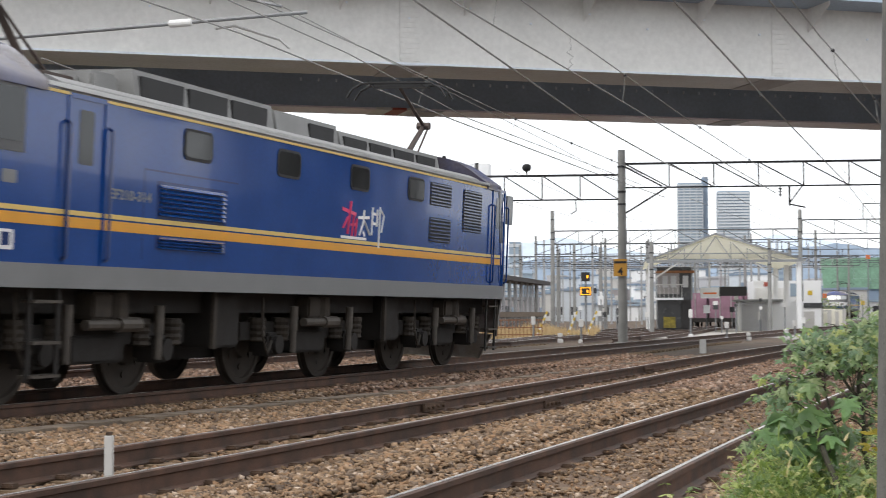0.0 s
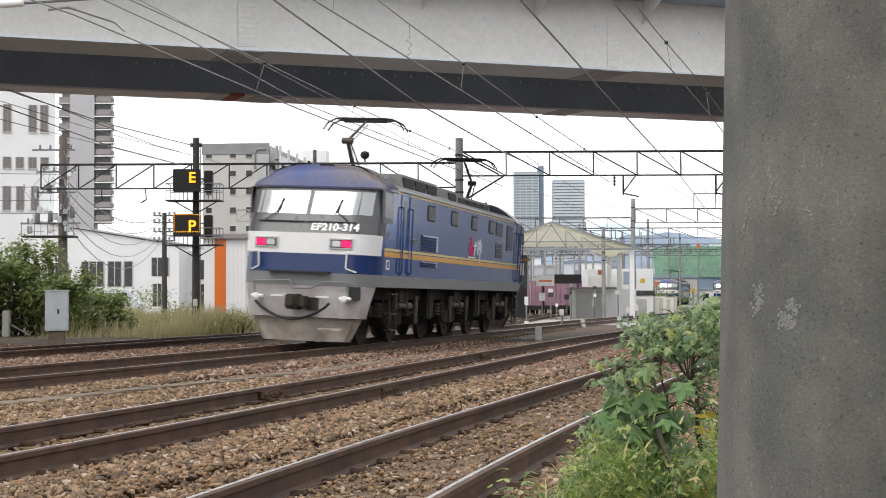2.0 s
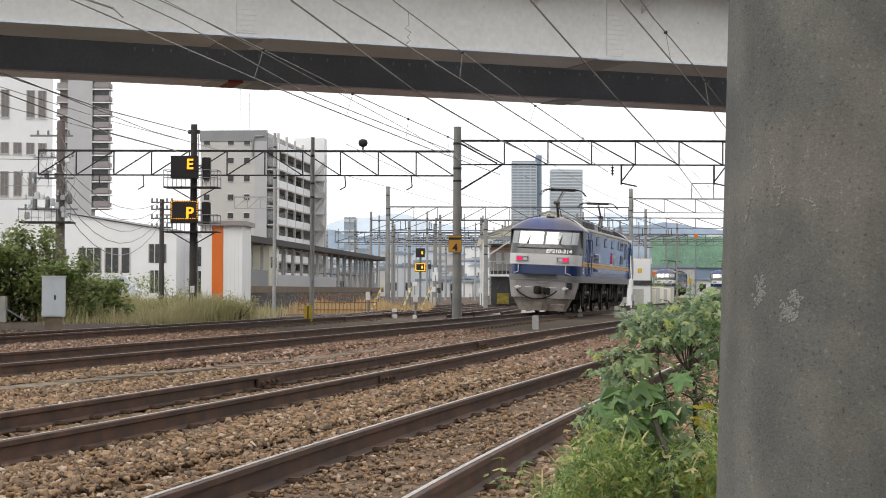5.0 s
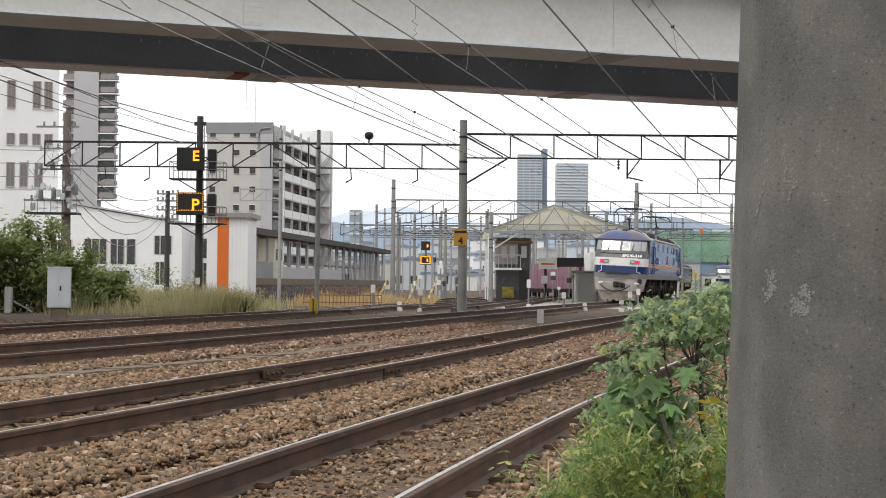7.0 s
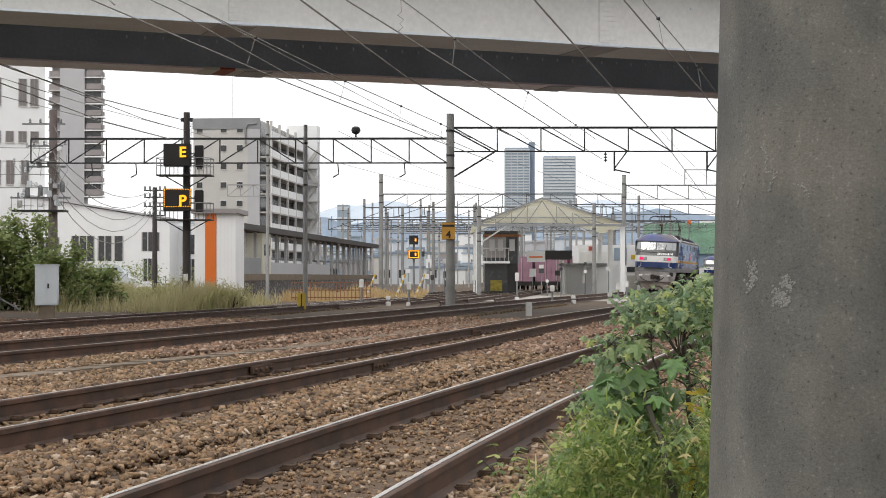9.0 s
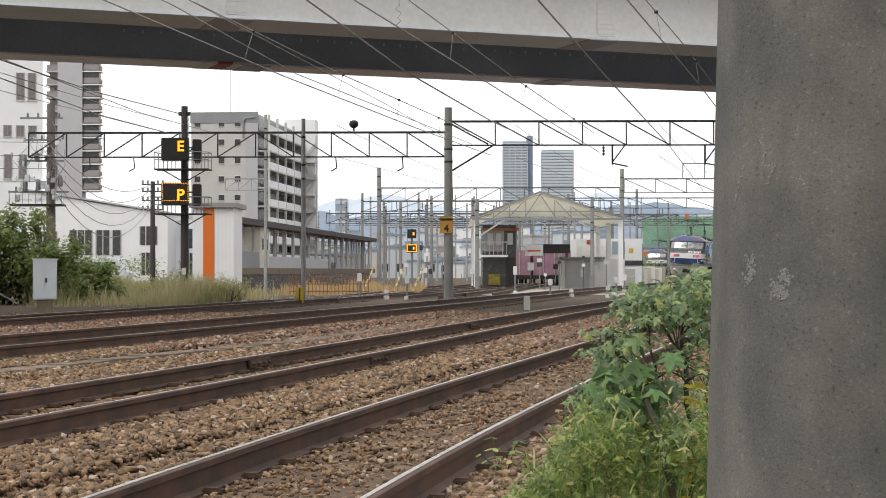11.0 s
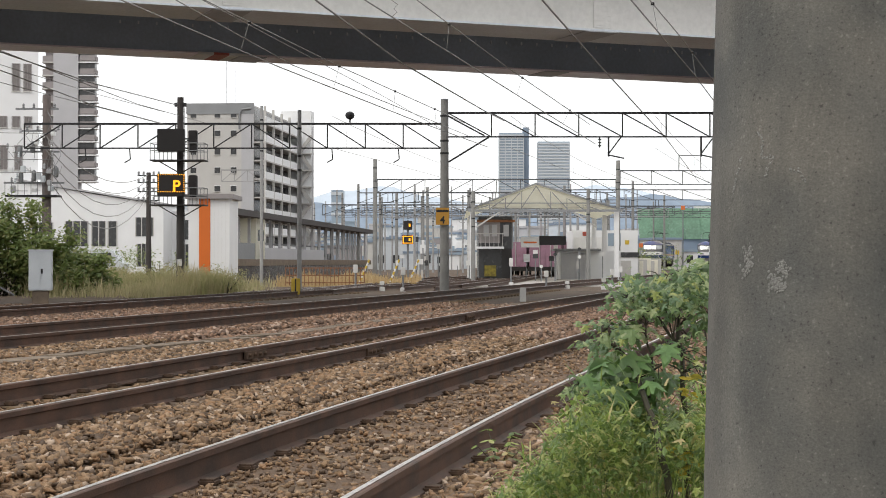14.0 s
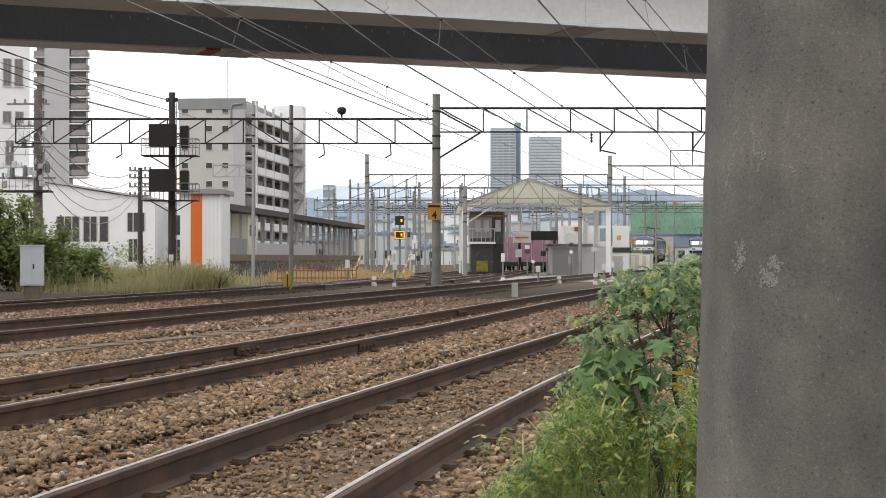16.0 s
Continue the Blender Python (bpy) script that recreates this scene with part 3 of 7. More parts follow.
        plate("seam", -4.95, -4.93, 1.6, 2.62, 0.002, "loco_navy")
        plate("seam", -4.95, -2.7, 2.60, 2.62, 0.002, "loco_navy")
        plate("data_plate", -7.62, -7.36, 1.62, 1.82, 0.006, "loco_white", r=0.02)
        plate("data_plate_field", -7.56, -7.42, 1.66, 1.79, 0.010, "loco_navy")
        plate("maker_mark", -7.58, -7.34, 2.27, 2.40, 0.004, "loco_grey", r=0.03)
        if not far:
            words("EF210-314", 0.15, M["loco_grey"], body, pose(X + sg * 0.004, -5.22, 2.24, 0, 0, 90 * sg), bold=0.004, thick=0.003, wide=1.35)
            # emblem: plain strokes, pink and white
            bm = bmesh.new()
            for a, b, w in (((0.52, 2.50), (1.02, 2.44), 0.05), ((0.80, 2.62), (0.70, 2.14), 0.06), ((0.72, 2.40), (0.54, 2.22), 0.05), ((0.92, 2.42), (0.86, 2.12), 0.05), ((1.04, 2.38), (0.98, 2.12), 0.05), ((0.84, 2.28), (1.08, 2.30), 0.04)):
                bar(bm, (X + sg * 0.004, a[0] * 1, a[1]), (X + sg * 0.004, b[0], b[1]), 0.008 if abs(a[1] - b[1]) < 0.1 else w, w if abs(a[1] - b[1]) < 0.1 else 0.008)
            part("emblem_pink", bm, M["pink_mark"], body, "pink brush stroke emblem")
            bm = bmesh.new()
            for a, b, w in (((1.10, 2.40), (1.52, 2.42), 0.045), ((1.30, 2.52), (1.28, 2.34), 0.05), ((1.29, 2.36), (1.14, 2.14), 0.05), ((1.31, 2.36), (1.52, 2.16), 0.05), ((1.30, 2.20), (1.36, 2.14), 0.05), ((1.62, 2.58), (1.60, 2.16), 0.05), ((1.60, 2.50), (1.78, 2.48), 0.04), ((1.60, 2.34), (1.78, 2.34), 0.04), ((1.80, 2.56), (1.79, 2.30), 0.05), ((1.90, 2.60), (1.88, 1.98), 0.05), ((1.90, 2.58), (2.06, 2.48), 0.04), ((2.06, 2.48), (1.98, 2.22), 0.05)):
                bar(bm, (X + sg * 0.004, a[0], a[1]), (X + sg * 0.004, b[0], b[1]), 0.008 if abs(a[1] - b[1]) < 0.1 else w, w if abs(a[1] - b[1]) < 0.1 else 0.008)
            box(bm, min(X, X + sg * 0.006), max(X, X + sg * 0.006), 0.50, 1.42, 2.075, 2.115)
            part("emblem_white", bm, M["letter"], body, "white brush stroke emblem")
    # roof equipment
    for y0, y1, h in ((-4.25, -0.6, 3.84), (-0.5, 1.6, 3.80), (1.7, 6.0, 3.74)):
        bm = bmesh.new()
        prism(bm, [(-0.85, 3.44), (0.85, 3.44), (0.78, h), (-0.78, h)], y0, y1)
        unit = part("roof_unit", bm, M["roof_grey"], top, "grey roof ventilation housing")
        n = max(1, int((y1 - y0) / 1.0))
        for sg in (-1, 1):
            for k in range(n):
                if h == 3.80 and k != 1:
                    continue
                a = y0 + 0.12 + (y1 - y0 - 0.2) * k / n
                bm = bmesh.new()
                box(bm, min(sg * 0.78, sg * 0.845), max(sg * 0.78, sg * 0.845), a, a + (y1 - y0) / n - 0.22, 3.53, h - 0.07)
                part("vent", bm, M["rubber"], unit, "dark vent opening")
    for k in range(5):
        part("insulator", rod(bmesh.new(), (-0.5 + 0.25 * k, -5.0 + 0.1 * (k % 2), 3.44), (-0.5 + 0.25 * k, -5.0 + 0.1 * (k % 2), 3.66), 0.05, 0.03), M["roof_grey"], top)
    part("roof_cable", tube([(-0.7, -6.4, 3.6), (-0.3, -5.2, 3.68), (0.4, -4.6, 3.66), (0.5, -4.2, 3.6)], 0.02, 5), M["roof_grey"], top)
    part("switch_box", box(bmesh.new(), 0.2, 0.7, -4.95, -4.4, 3.44, 3.74, 0.04), M["roof_grey"], top)
    bm = bmesh.new()
    prism(bm, [(-0.6, 3.44), (0.6, 3.44), (0.45, 3.80), (-0.45, 3.80)], 6.15, 7.4)
    part("resistor_cover", bm, M["bogie"], top, "dark roof cover")
    # single-arm current collectors: base, lower arm, upper arm, head
    for yb, yk, yh in ((-5.15, -5.95, -4.55), (6.25, 7.30, 6.05)):
        pan = part("pantograph_base", box(bmesh.new(), -0.5, 0.5, yb - 0.5, yb + 0.5, 3.56, 3.64, 0.02), M["panto"], top, "brown grey pantograph base")
        bm = bmesh.new()
        rod(bm, (0, yb, 3.62), (0, yk, 4.42), 0.055, 0.045)
        rod(bm, (0.12, yb + 0.25, 3.62), (0.08, yk, 4.36), 0.018)
        rod(bm, (-0.12, yk, 4.42), (0.12, yk, 4.42), 0.07)
        part("lower_arm", bm, M["panto"], pan)
        bm = bmesh.new()
        rod(bm, (0, yk, 4.42), (0, yh, 4.98), 0.035, 0.028)
        rod(bm, (0.05, yk, 4.36), (0.06, yh, 4.92), 0.012)
        part("upper_arm", bm, M["panto"], pan)
        bm = bmesh.new()
        for dy in (-0.18, 0.18):
            pts = [(-0.95, yh + dy, 4.78), (-0.84, yh + dy, 4.94), (-0.66, yh + dy, 5.03), (0.66, yh + dy, 5.03), (0.84, yh + dy, 4.94), (0.95, yh + dy, 4.78)]
            pipe(bm, pts, 0.02, 6)
            box(bm, -0.55, 0.55, yh + dy - 0.03, yh + dy + 0.03, 5.03, 5.06)
        for sx in (-0.5, 0.5):
            bar(bm, (sx, yh - 0.18, 5.0), (sx, yh + 0.18, 5.0), 0.03, 0.03)
        bar(bm, (-0.5, yh, 4.98), (0.5, yh, 4.98), 0.04, 0.04)
        part("collector_head", bm, M["rubber"], pan, "black collector head with bent horns")
    # running gear
    axles = (-6.35, -3.85, -0.85, 1.70, 4.70, 7.25)
    sets = []
    for ya in axles:
        bm = bmesh.new()
        for sg in (-1, 1):
            bm2 = bmesh.new()
            lathe(bm2, [(0.20, 0.44), (0.22, 0.50), (0.44, 0.505), (0.455, 0.48), (0.585, 0.485), (0.585, 0.515), (0.56, 0.52), (0.56, 0.60), (0.49, 0.605), (0.475, 0.575), (0.22, 0.57), (0.19, 0.62)], 40)
            for k in range(6):
                a = 2 * math.pi * k / 6
                rod(bm2, (0.33 * math.cos(a), 0.33 * math.sin(a), 0.56), (0.33 * math.cos(a), 0.33 * math.sin(a), 0.59), 0.045, seg=8)
            bmesh.ops.transform(bm2, matrix=pose(0, 0, 0, 0, 90 * sg, 0), verts=bm2.verts[:])
            tmp = bpy.data.meshes.new("tmp")
            bm2.to_mesh(tmp)
            bm2.free()
            bm.from_mesh(tmp)
            bpy.data.meshes.remove(tmp)
        rod(bm, (-0.6, 0, 0), (0.6, 0, 0), 0.09, seg=12)
        bmesh.ops.recalc_face_normals(bm, faces=bm.faces[:])
        w = part("wheelset", bm, M["wheel"], top, "brown steel wheels on an axle", smooth=True)
        w.matrix_basis = pose(0, ya, 0.56)
        sets.append(w)
    for k in range(3):
        ya, yb = axles[2 * k], axles[2 * k + 1]
        ym = (ya + yb) / 2
        for sg in (-1, 1):
            bm = bmesh.new()
            xa, xb = sorted((sg * 0.80, sg * 0.96))
            prism(bm, [(xa, 0.62), (xb, 0.62), (xb, 0.86), (xa, 0.86)], ya - 0.75, yb + 0.75)
            xa, xb = sorted((sg * 0.76, sg * 1.02))
            box(bm, xa, xb, ym - 0.55, ym + 0.55, 0.42, 0.74, 0.03)
            frame_part = part("bogie_frame", bm, M["bogie"], top, "oily dark bogie side frame")
            for yy in (ya, yb):
                bm = bmesh.new()
                xa, xb = sorted((sg * 0.78, sg * 1.12))
                box(bm, xa, xb, yy - 0.17, yy + 0.17, 0.40, 0.72, 0.05)
                rod(bm, (sg * 1.0, yy, 0.56), (sg * 1.18, yy, 0.56), 0.13, seg=14)
                part("axle_box", bm, M["bogie"], frame_part)
                for dy in (-0.36, 0.36):
                    bm = bmesh.new()
                    lathe(bm, [(0.10, 0.60), (0.13, 0.62), (0.11, 0.66), (0.13, 0.70), (0.11, 0.74), (0.13, 0.78), (0.11, 0.82), (0.13, 0.86), (0.12, 0.92)], 12, (sg * 1.0, yy + dy))
                    part("coil_spring", bm, M["spring"], frame_part, "dusty tan coil spring")
            for yy in (ym - 0.95, ym + 0.95):
                bm = bmesh.new()
                rod(bm, (sg * 1.22, yy, 0.45), (sg * 1.22, yy, 1.05), 0.045, seg=10)
                rod(bm, (sg * 1.22, yy, 0.75), (sg * 1.22, yy, 1.08), 0.06, seg=10)
                part("damper", bm, M["damper"], frame_part, "pale grey upright damper")
            bm = bmesh.new()
            rod(bm, (sg * 1.18, ym - 0.55, 0.86), (sg * 1.18, ym + 0.45, 0.86), 0.06, seg=10)
            rod(bm, (sg * 1.18, ym + 0.1, 0.86), (sg * 1.18, ym + 0.55, 0.86), 0.085, seg=10)
            part("yaw_damper", bm, M["damper"], frame_part, "pale grey lying damper")
            bm = bmesh.new()
            xa, xb = sorted((sg * 0.85, sg * 1.2))
            box(bm, xa, xb, ym - 0.42, ym - 0.02, 0.92, 1.22, 0.03)
            rod(bm, (sg * 1.05, ym + 0.22, 0.85), (sg * 1.05, ym + 0.22, 1.22), 0.17, seg=14)
            part("air_spring", bm, M["spring"], frame_part, "dusty tan body support")
            bm = bmesh.new()
            bar(bm, (sg * 1.26, yb + 0.95, 0.55), (sg * 1.26, yb + 0.95, 1.26), 0.05, 0.08)
            part("guard_bar", bm, M["spring"], frame_part)
            bm = bmesh.new()
            pipe(bm, [(sg * 1.2, ya - 0.6, 1.2), (sg * 1.22, ya - 0.62, 0.7), (sg * 1.22, ya - 0.45, 0.45), (sg * 1.2, ya - 0.3, 0.62)], 0.02, 6)
            part("sand_pipe", bm, M["spring"], frame_part)
    bm = bmesh.new()
    box(bm, -0.98, 0.98, -8.0, 8.2, 0.98, 1.256)
    box(bm, -0.40, 0.40, -7.6, 7.9, 0.36, 1.0)
    for yy in (-2.35, 3.2):
        box(bm, -1.15, 1.15, yy - 0.35, yy + 0.35, 0.55, 1.25, 0.03)
    part("underframe", bm, M["bogie"], top, "dark underframe with equipment boxes")
    for sg in (-1, 1):
        for y0 in (-6.9 if sg > 0 else -6.9, 7.4):
            bm = bmesh.new()
            for dy in (0, 0.50):
                bar(bm, (sg * 1.33, y0 + dy, 0.30), (sg * 1.33, y0 + dy, 1.26), 0.03, 0.06)
            st = part("step_ladder", bm, M["bogie"], top, "dark boarding steps")
            for z in (0.34, 0.68, 1.10):
                part("step", box(bmesh.new(), sg * 1.33 - 0.10, sg * 1.33 + 0.06, y0, y0 + 0.50, z, z + 0.03), M["damper"], st, "pale worn step tread")
    return top, sets


loco, wheelsets = build_locomotive()

# ---- bridge over the tracks ----
bridge = thing("bridge", "pale grey steel girder road bridge with a dark underside", "bridge", (-3.9, 41.7, 0), math.degrees(math.atan2(8.26, 20.38)))
bridge.location = (-3.66, 39.12, 0.058)
bridge.scale = (0.938, 0.938, 0.938)
L0, L1 = -46, 40
girder = part("near_girder", box(bmesh.new(), L0, L1, 0.05, 2.05, 7.46, 9.40), M["web"], bridge, "pale painted near girder")
part("near_flange", box(bmesh.new(), L0, L1, 0.0, 2.15, 7.40, 7.455), M["flange"], bridge, "brown grey bottom flange")
# far girder, deck and cross beams wear the shade-darkened copy of the paint
part("far_girder", box(bmesh.new(), L0, L1, 9.1, 10.3, 7.46, 9.40), M["under"], bridge, "far girder, shade painted into its grey")
x = L0
k = 0
while x < L1:
    w = (4.4, 3.1, 5.6, 2.6)[k % 4]
    part("far_flange_panel", box(bmesh.new(), x, min(L1, x + w - 0.01), 9.0, 10.42, 7.40 + 0.004 * (k % 2), 7.455), M["pink"], bridge, "faded pinkish bottom flange panel")
    x, k = x + w, k + 1
part("red_panel", box(bmesh.new(), -0.10, 0.38, 8.985, 10.43, 7.392, 7.47), M["red"], bridge, "faded red flange patch")
for x0, x1 in ((-0.62, -0.11), (0.39, 1.0)):
    part("white_panel", box(bmesh.new(), x0, x1, 8.985, 10.43, 7.392, 7.47), M["white"], bridge, "white flange patch")
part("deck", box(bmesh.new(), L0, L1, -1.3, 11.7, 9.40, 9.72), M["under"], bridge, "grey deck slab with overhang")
for y0 in (-1.3, 11.45):
    part("parapet", box(bmesh.new(), L0, L1, y0, y0 + 0.25, 9.72, 10.8), M["web"], bridge)
bm0 = bmesh.new()
prism(bm0, [(0.0, 8.75), (0.0, 9.40), (-1.2, 9.40), (-1.2, 9.28)], 0, 0.03)
bmesh.ops.transform(bm0, matrix=pose(0, 0, 0, 0, 0, -90) @ Matrix.Diagonal((-1, 1, 1, 1)), verts=bm0.verts[:])
bmesh.ops.recalc_face_normals(bm0, faces=bm0.faces[:])
bracket = part("bracket", bm0, M["web"], bridge)
bracket.matrix_basis = pose(-43.5, 0.05, 0, 0, 0, 0)
for k in range(1, 25):
    b = new("bracket", bracket.data)
    b.parent = bridge
    b.matrix_basis = pose(-43.5 + 3.32 * k, 0.05, 0)
for k in range(14):
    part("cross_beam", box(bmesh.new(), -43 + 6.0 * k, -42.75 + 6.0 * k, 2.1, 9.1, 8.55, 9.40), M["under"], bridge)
    # splices of the girder: a plate with rows of bolt strips
    xs = -43.2 + 10.55 * k - 0.0 if k < 8 else None
    if xs is not None:
        xs = -1.8 + 10.58 * (k - 4)
        sp = part("splice_plate", box(bmesh.new(), xs - 0.27, xs + 0.27, 0.022, 0.06, 7.50, 9.30), M["web"], bridge)
        for j in range(13):
            part("bolt_strip", box(bmesh.new(), xs - 0.25, xs + 0.25, 0.008, 0.024, 7.56 + 0.135 * j, 7.60 + 0.135 * j), M["web"], sp)
        part("flange_splice", box(bmesh.new(), xs - 0.5, xs + 0.5, 0.02, 2.1, 7.375, 7.402), M["splice"], bridge)
        part("flange_splice", box(bmesh.new(), xs + 2.5, xs + 3.4, 9.0, 10.4, 7.375, 7.402), M["splice"], bridge)
bolt_bm = bmesh.new()
rod(bolt_bm, (0, -0.03, 0), (0, 0.03, 0), 0.028, seg=8)
bolt = part("bolt", bolt_bm, M["flange"], bridge)
bolt.matrix_basis = pose(-40, 0.04, 8.62)
for k in range(1, 48):
    b = new("bolt", bolt.data)
    b.parent = bridge
    b.matrix_basis = pose(-40 + 1.66 * k, 0.04, 8.62 if k % 2 else 8.95)
rib_bm = bmesh.new()
box(rib_bm, -0.02, 0.02, -0.05, 0.0, -0.05, 0.05)
rib = part("stiffener", rib_bm, M["flange"], bridge)
rib.matrix_basis = pose(-3, 9.1, 8.28)
for k in range(1, 60):
    b = new("stiffener", rib.data)
    b.parent = bridge
    b.matrix_basis = pose(-3 + 0.56 * k, 9.1, 8.28)
for x in (-39, 31):
    part("pier", box(bmesh.new(), x - 0.9, x + 0.9, 0.3, 10.0, -0.4, 7.40, 0.15), M["mast"], bridge, "grey concrete pier")

# ---- concrete pole close to the camera ----
bm = bmesh.new()
lathe(bm, [(0.190, -0.2), (0.184, 0.4), (0.178, 1.0), (0.172, 1.6), (0.130, 9.0)], 72)
pole = tagged(part("utility_pole", bm, M["concrete"], smooth=True), "weathered grey concrete utility pole with pale scuffs", "utility pole")
pole.matrix_basis = pose(0.446, 1.74, 0, 0, 0.9, 0)


M["scuff"] = mat("pale_old_plaster", (0.255, 0.253, 0.235), 0.9, vary=0.35, scale=60, grain=350, bump=0.2, tint=(0.21, 0.212, 0.198))
rs = random.Random(8)


def fleck(bm, az, z, size):
    """A thin grain of plaster on the pole: degrees round it, height, width."""
    r = 0.1782 + (1.0 - z) * 0.01

    def at(u, v, g):
        t = radians(az) + u / r
        return bm.verts.new(((r + g) * math.sin(t), -(r + g) * math.cos(t), z + v))

    n = 6
    c = at(0, 0, 0.0006)
    rim = [at(size / 2 * rs.uniform(0.5, 1.2) * math.cos(2 * math.pi * i / n), size / 2 * rs.uniform(0.5, 1.2) * math.sin(2 * math.pi * i / n), 0.0002) for i in range(n)]
    for i in range(n):
        bm.faces.new((c, rim[i], rim[(i + 1) % n]))


# broken chalky strokes and two rubbed patches of plaster
for line in (((-64.8, 1.049), (-69.9, 1.008)), ((-57.7, 1.072), (-54.5, 1.061), (-55.4, 1.044), (-50.1, 1.043), (-54.0, 1.024)), ((-43.8, 1.030), (-40.3, 1.028), (-38.3, 1.019))):
    bm = bmesh.new()
    for (a0, z0), (a1, z1) in zip(line, line[1:]):
        n = int(1 + 560 * math.hypot((a1 - a0) * 0.0031, z1 - z0))
        for k in range(n * 2):
            f = rs.random()
            if rs.random() < 0.82:
                fleck(bm, a0 + (a1 - a0) * f + rs.gauss(0, 0.30), z0 + (z1 - z0) * f + rs.gauss(0, 0.0010), rs.uniform(0.0012, 0.0034))
    bmesh.ops.recalc_face_normals(bm, faces=bm.faces[:])
    part("chalk_stroke", bm, M["scuff"], pole, "faint chalky stroke")
for spots_, n, reach in ((((-60.5, 0.950), (-60.0, 0.938), (-61.5, 0.930)), 80, 0.0045), (((-46.0, 0.932), (-49.0, 0.918), (-46.6, 0.914)), 170, 0.0050)):
    bm = bmesh.new()
    for k in range(n):
        a, z = spots_[k % 3]
        fleck(bm, a + rs.gauss(0, reach / 0.0031 * 0.8), z + rs.gauss(0, reach * 0.8), rs.uniform(0.0015, 0.0048))
    bmesh.ops.recalc_face_normals(bm, faces=bm.faces[:])
    part("plaster_patch", bm, M["scuff"], pole, "rubbed pale plaster patch")

# ---- overhead line ----


def mast(x, y, h, r=0.15, label="grey concrete catenary mast", material="mast", steel=False):
    top = thing("catenary_mast", label, "mast", (x, y, -0.2), group="catenary masts")
    bm = bmesh.new()
    lathe(bm, [(r * 1.08, 0), (r, 1.5), (r * 0.82, h + 0.2)], 16)
    part("shaft", bm, M[material], top, smooth=True)
    part("cap", rod(bmesh.new(), (0, 0, h + 0.2), (0, 0, h + 0.24), r * 0.86, seg=12), M["steel"], top)
    for z in (h - 0.4, h - 1.3, h - 1.75):
        part("clamp", rod(bmesh.new(), (0, 0, z), (0, 0, z + 0.07), r * 0.95, seg=14), M["black"], top, "black clamping band")
    return top


def truss(x0, x1, y, z0, z1, step, label, heavy=0.05, material="black"):
    top = thing("lattice_beam", label, "gantry beam", ((x0 + x1) / 2, y, 0), group="gantry beams")
    h = (x1 - x0) / 2
    part("top_chord", bar(bmesh.new(), (-h, 0, z1), (h, 0, z1), heavy * 1.6, heavy * 1.5), M[material], top)
    part("bottom_chord", bar(bmesh.new(), (-h, 0, z0), (h, 0, z0), heavy * 1.2, heavy), M[material], top)
    n = max(2, round(2 * h / step))
    for k in range(n + 1):
        x = -h + 2 * h * k / n
        part("upright", bar(bmesh.new(), (x, 0, z0), (x, 0, z1), heavy * 0.9, heavy * 0.9), M[material], top)
        if k < n:
            xb = -h + 2 * h * (k + 1) / n
            a, b = ((x, 0, z0), (xb, 0, z1)) if (k * 2 < n) == (x0 < -5) else ((x, 0, z1), (xb, 0, z0))
            part("diagonal", bar(bmesh.new(), a, b, heavy * 0.8, heavy * 0.8), M[material], top)
    return top


def insulator(x, y, z, n=3, r=0.07):
    top = thing("insulator", "dark ribbed hanging insulator", "insulator", (x, y, z), group="insulators")
    bm = bmesh.new()
    rings = [(0.015, -0.04 - 0.11 * n)]
    for k in range(n):
        b = -0.11 * (n - k)
        rings += [(0.02, b), (r, b + 0.02), (r * 0.8, b + 0.05), (0.02, b + 0.06)]
    rings.append((0.015, 0.02))
    lathe(bm, rings, 10)
    part("disc_string", bm, M["black"], top)
    return top


M["tile_mast"] = mat("pale_grey_mast_concrete", (0.40, 0.40, 0.40), 0.85, vary=0.2, scale=2, grain=30)
M["darkish"] = mat("dark_grey_lattice_steel", (0.085, 0.09, 0.095), 0.6, vary=0.2)
main_mast = mast(-0.24, 58, 6.78, 0.165)
# number plate board on the mast
plate_ = thing("mast_sign", "yellow mast sign with a dark edge and numeral", "sign", (-0.31, 57.80, 2.60))
part("board", box(bmesh.new(), -0.24, 0.24, -0.02, 0.0, -0.32, 0.30, 0.01), mat("amber_sign_paint", (0.62, 0.32, 0.05), 0.5, vary=0.12), plate_)
part("dark_band", box(bmesh.new(), -0.22, 0.22, -0.028, -0.02, 0.14, 0.22), M["black"], plate_)
words("4", 0.36, M["black"], plate_, pose(0, -0.026, -0.26, 0, 0, 0), bold=0.01)
part("bracket", box(bmesh.new(), -0.05, 0.05, 0.0, 0.12, -0.1, 0.1), M["steel"], plate_)
mast(-4.93, 52.3, 5.85, 0.075, "slim pale grey mast behind a yellow marker", "tile_mast")
mast(-8.25, 70, 7.7, 0.075, "slim pale grey mast before the platform", "tile_mast")
truss(-10.0, -8.3, 70, 4.45, 4.95, 0.55, "short pale lattice arm on a slim mast", 0.035, "tile_mast")
truss(-15.4, -0.36, 58, 5.05, 5.93, 1.36, "black steel lattice gantry beam over the verge")
truss(-0.12, 21.9, 58, 5.46, 6.32, 1.57, "black steel lattice gantry beam over the main tracks")
mast(22.0, 58, 6.9, 0.165)
for x in (5.35, 10.9, 14.6):
    insulator(x, 58, 5.44)
brace = thing("gantry_brace", "black diagonal brace from mast to beam", "brace", (0, 58, 0))
part("strut", bar(bmesh.new(), (-0.1, 0, 4.55), (1.35, 0, 5.44), 0.06, 0.06), M["black"], brace)
part("strut", bar(bmesh.new(), (-0.1, 0, 6.2), (1.2, 0, 5.5), 0.05, 0.05), M["black"], brace)
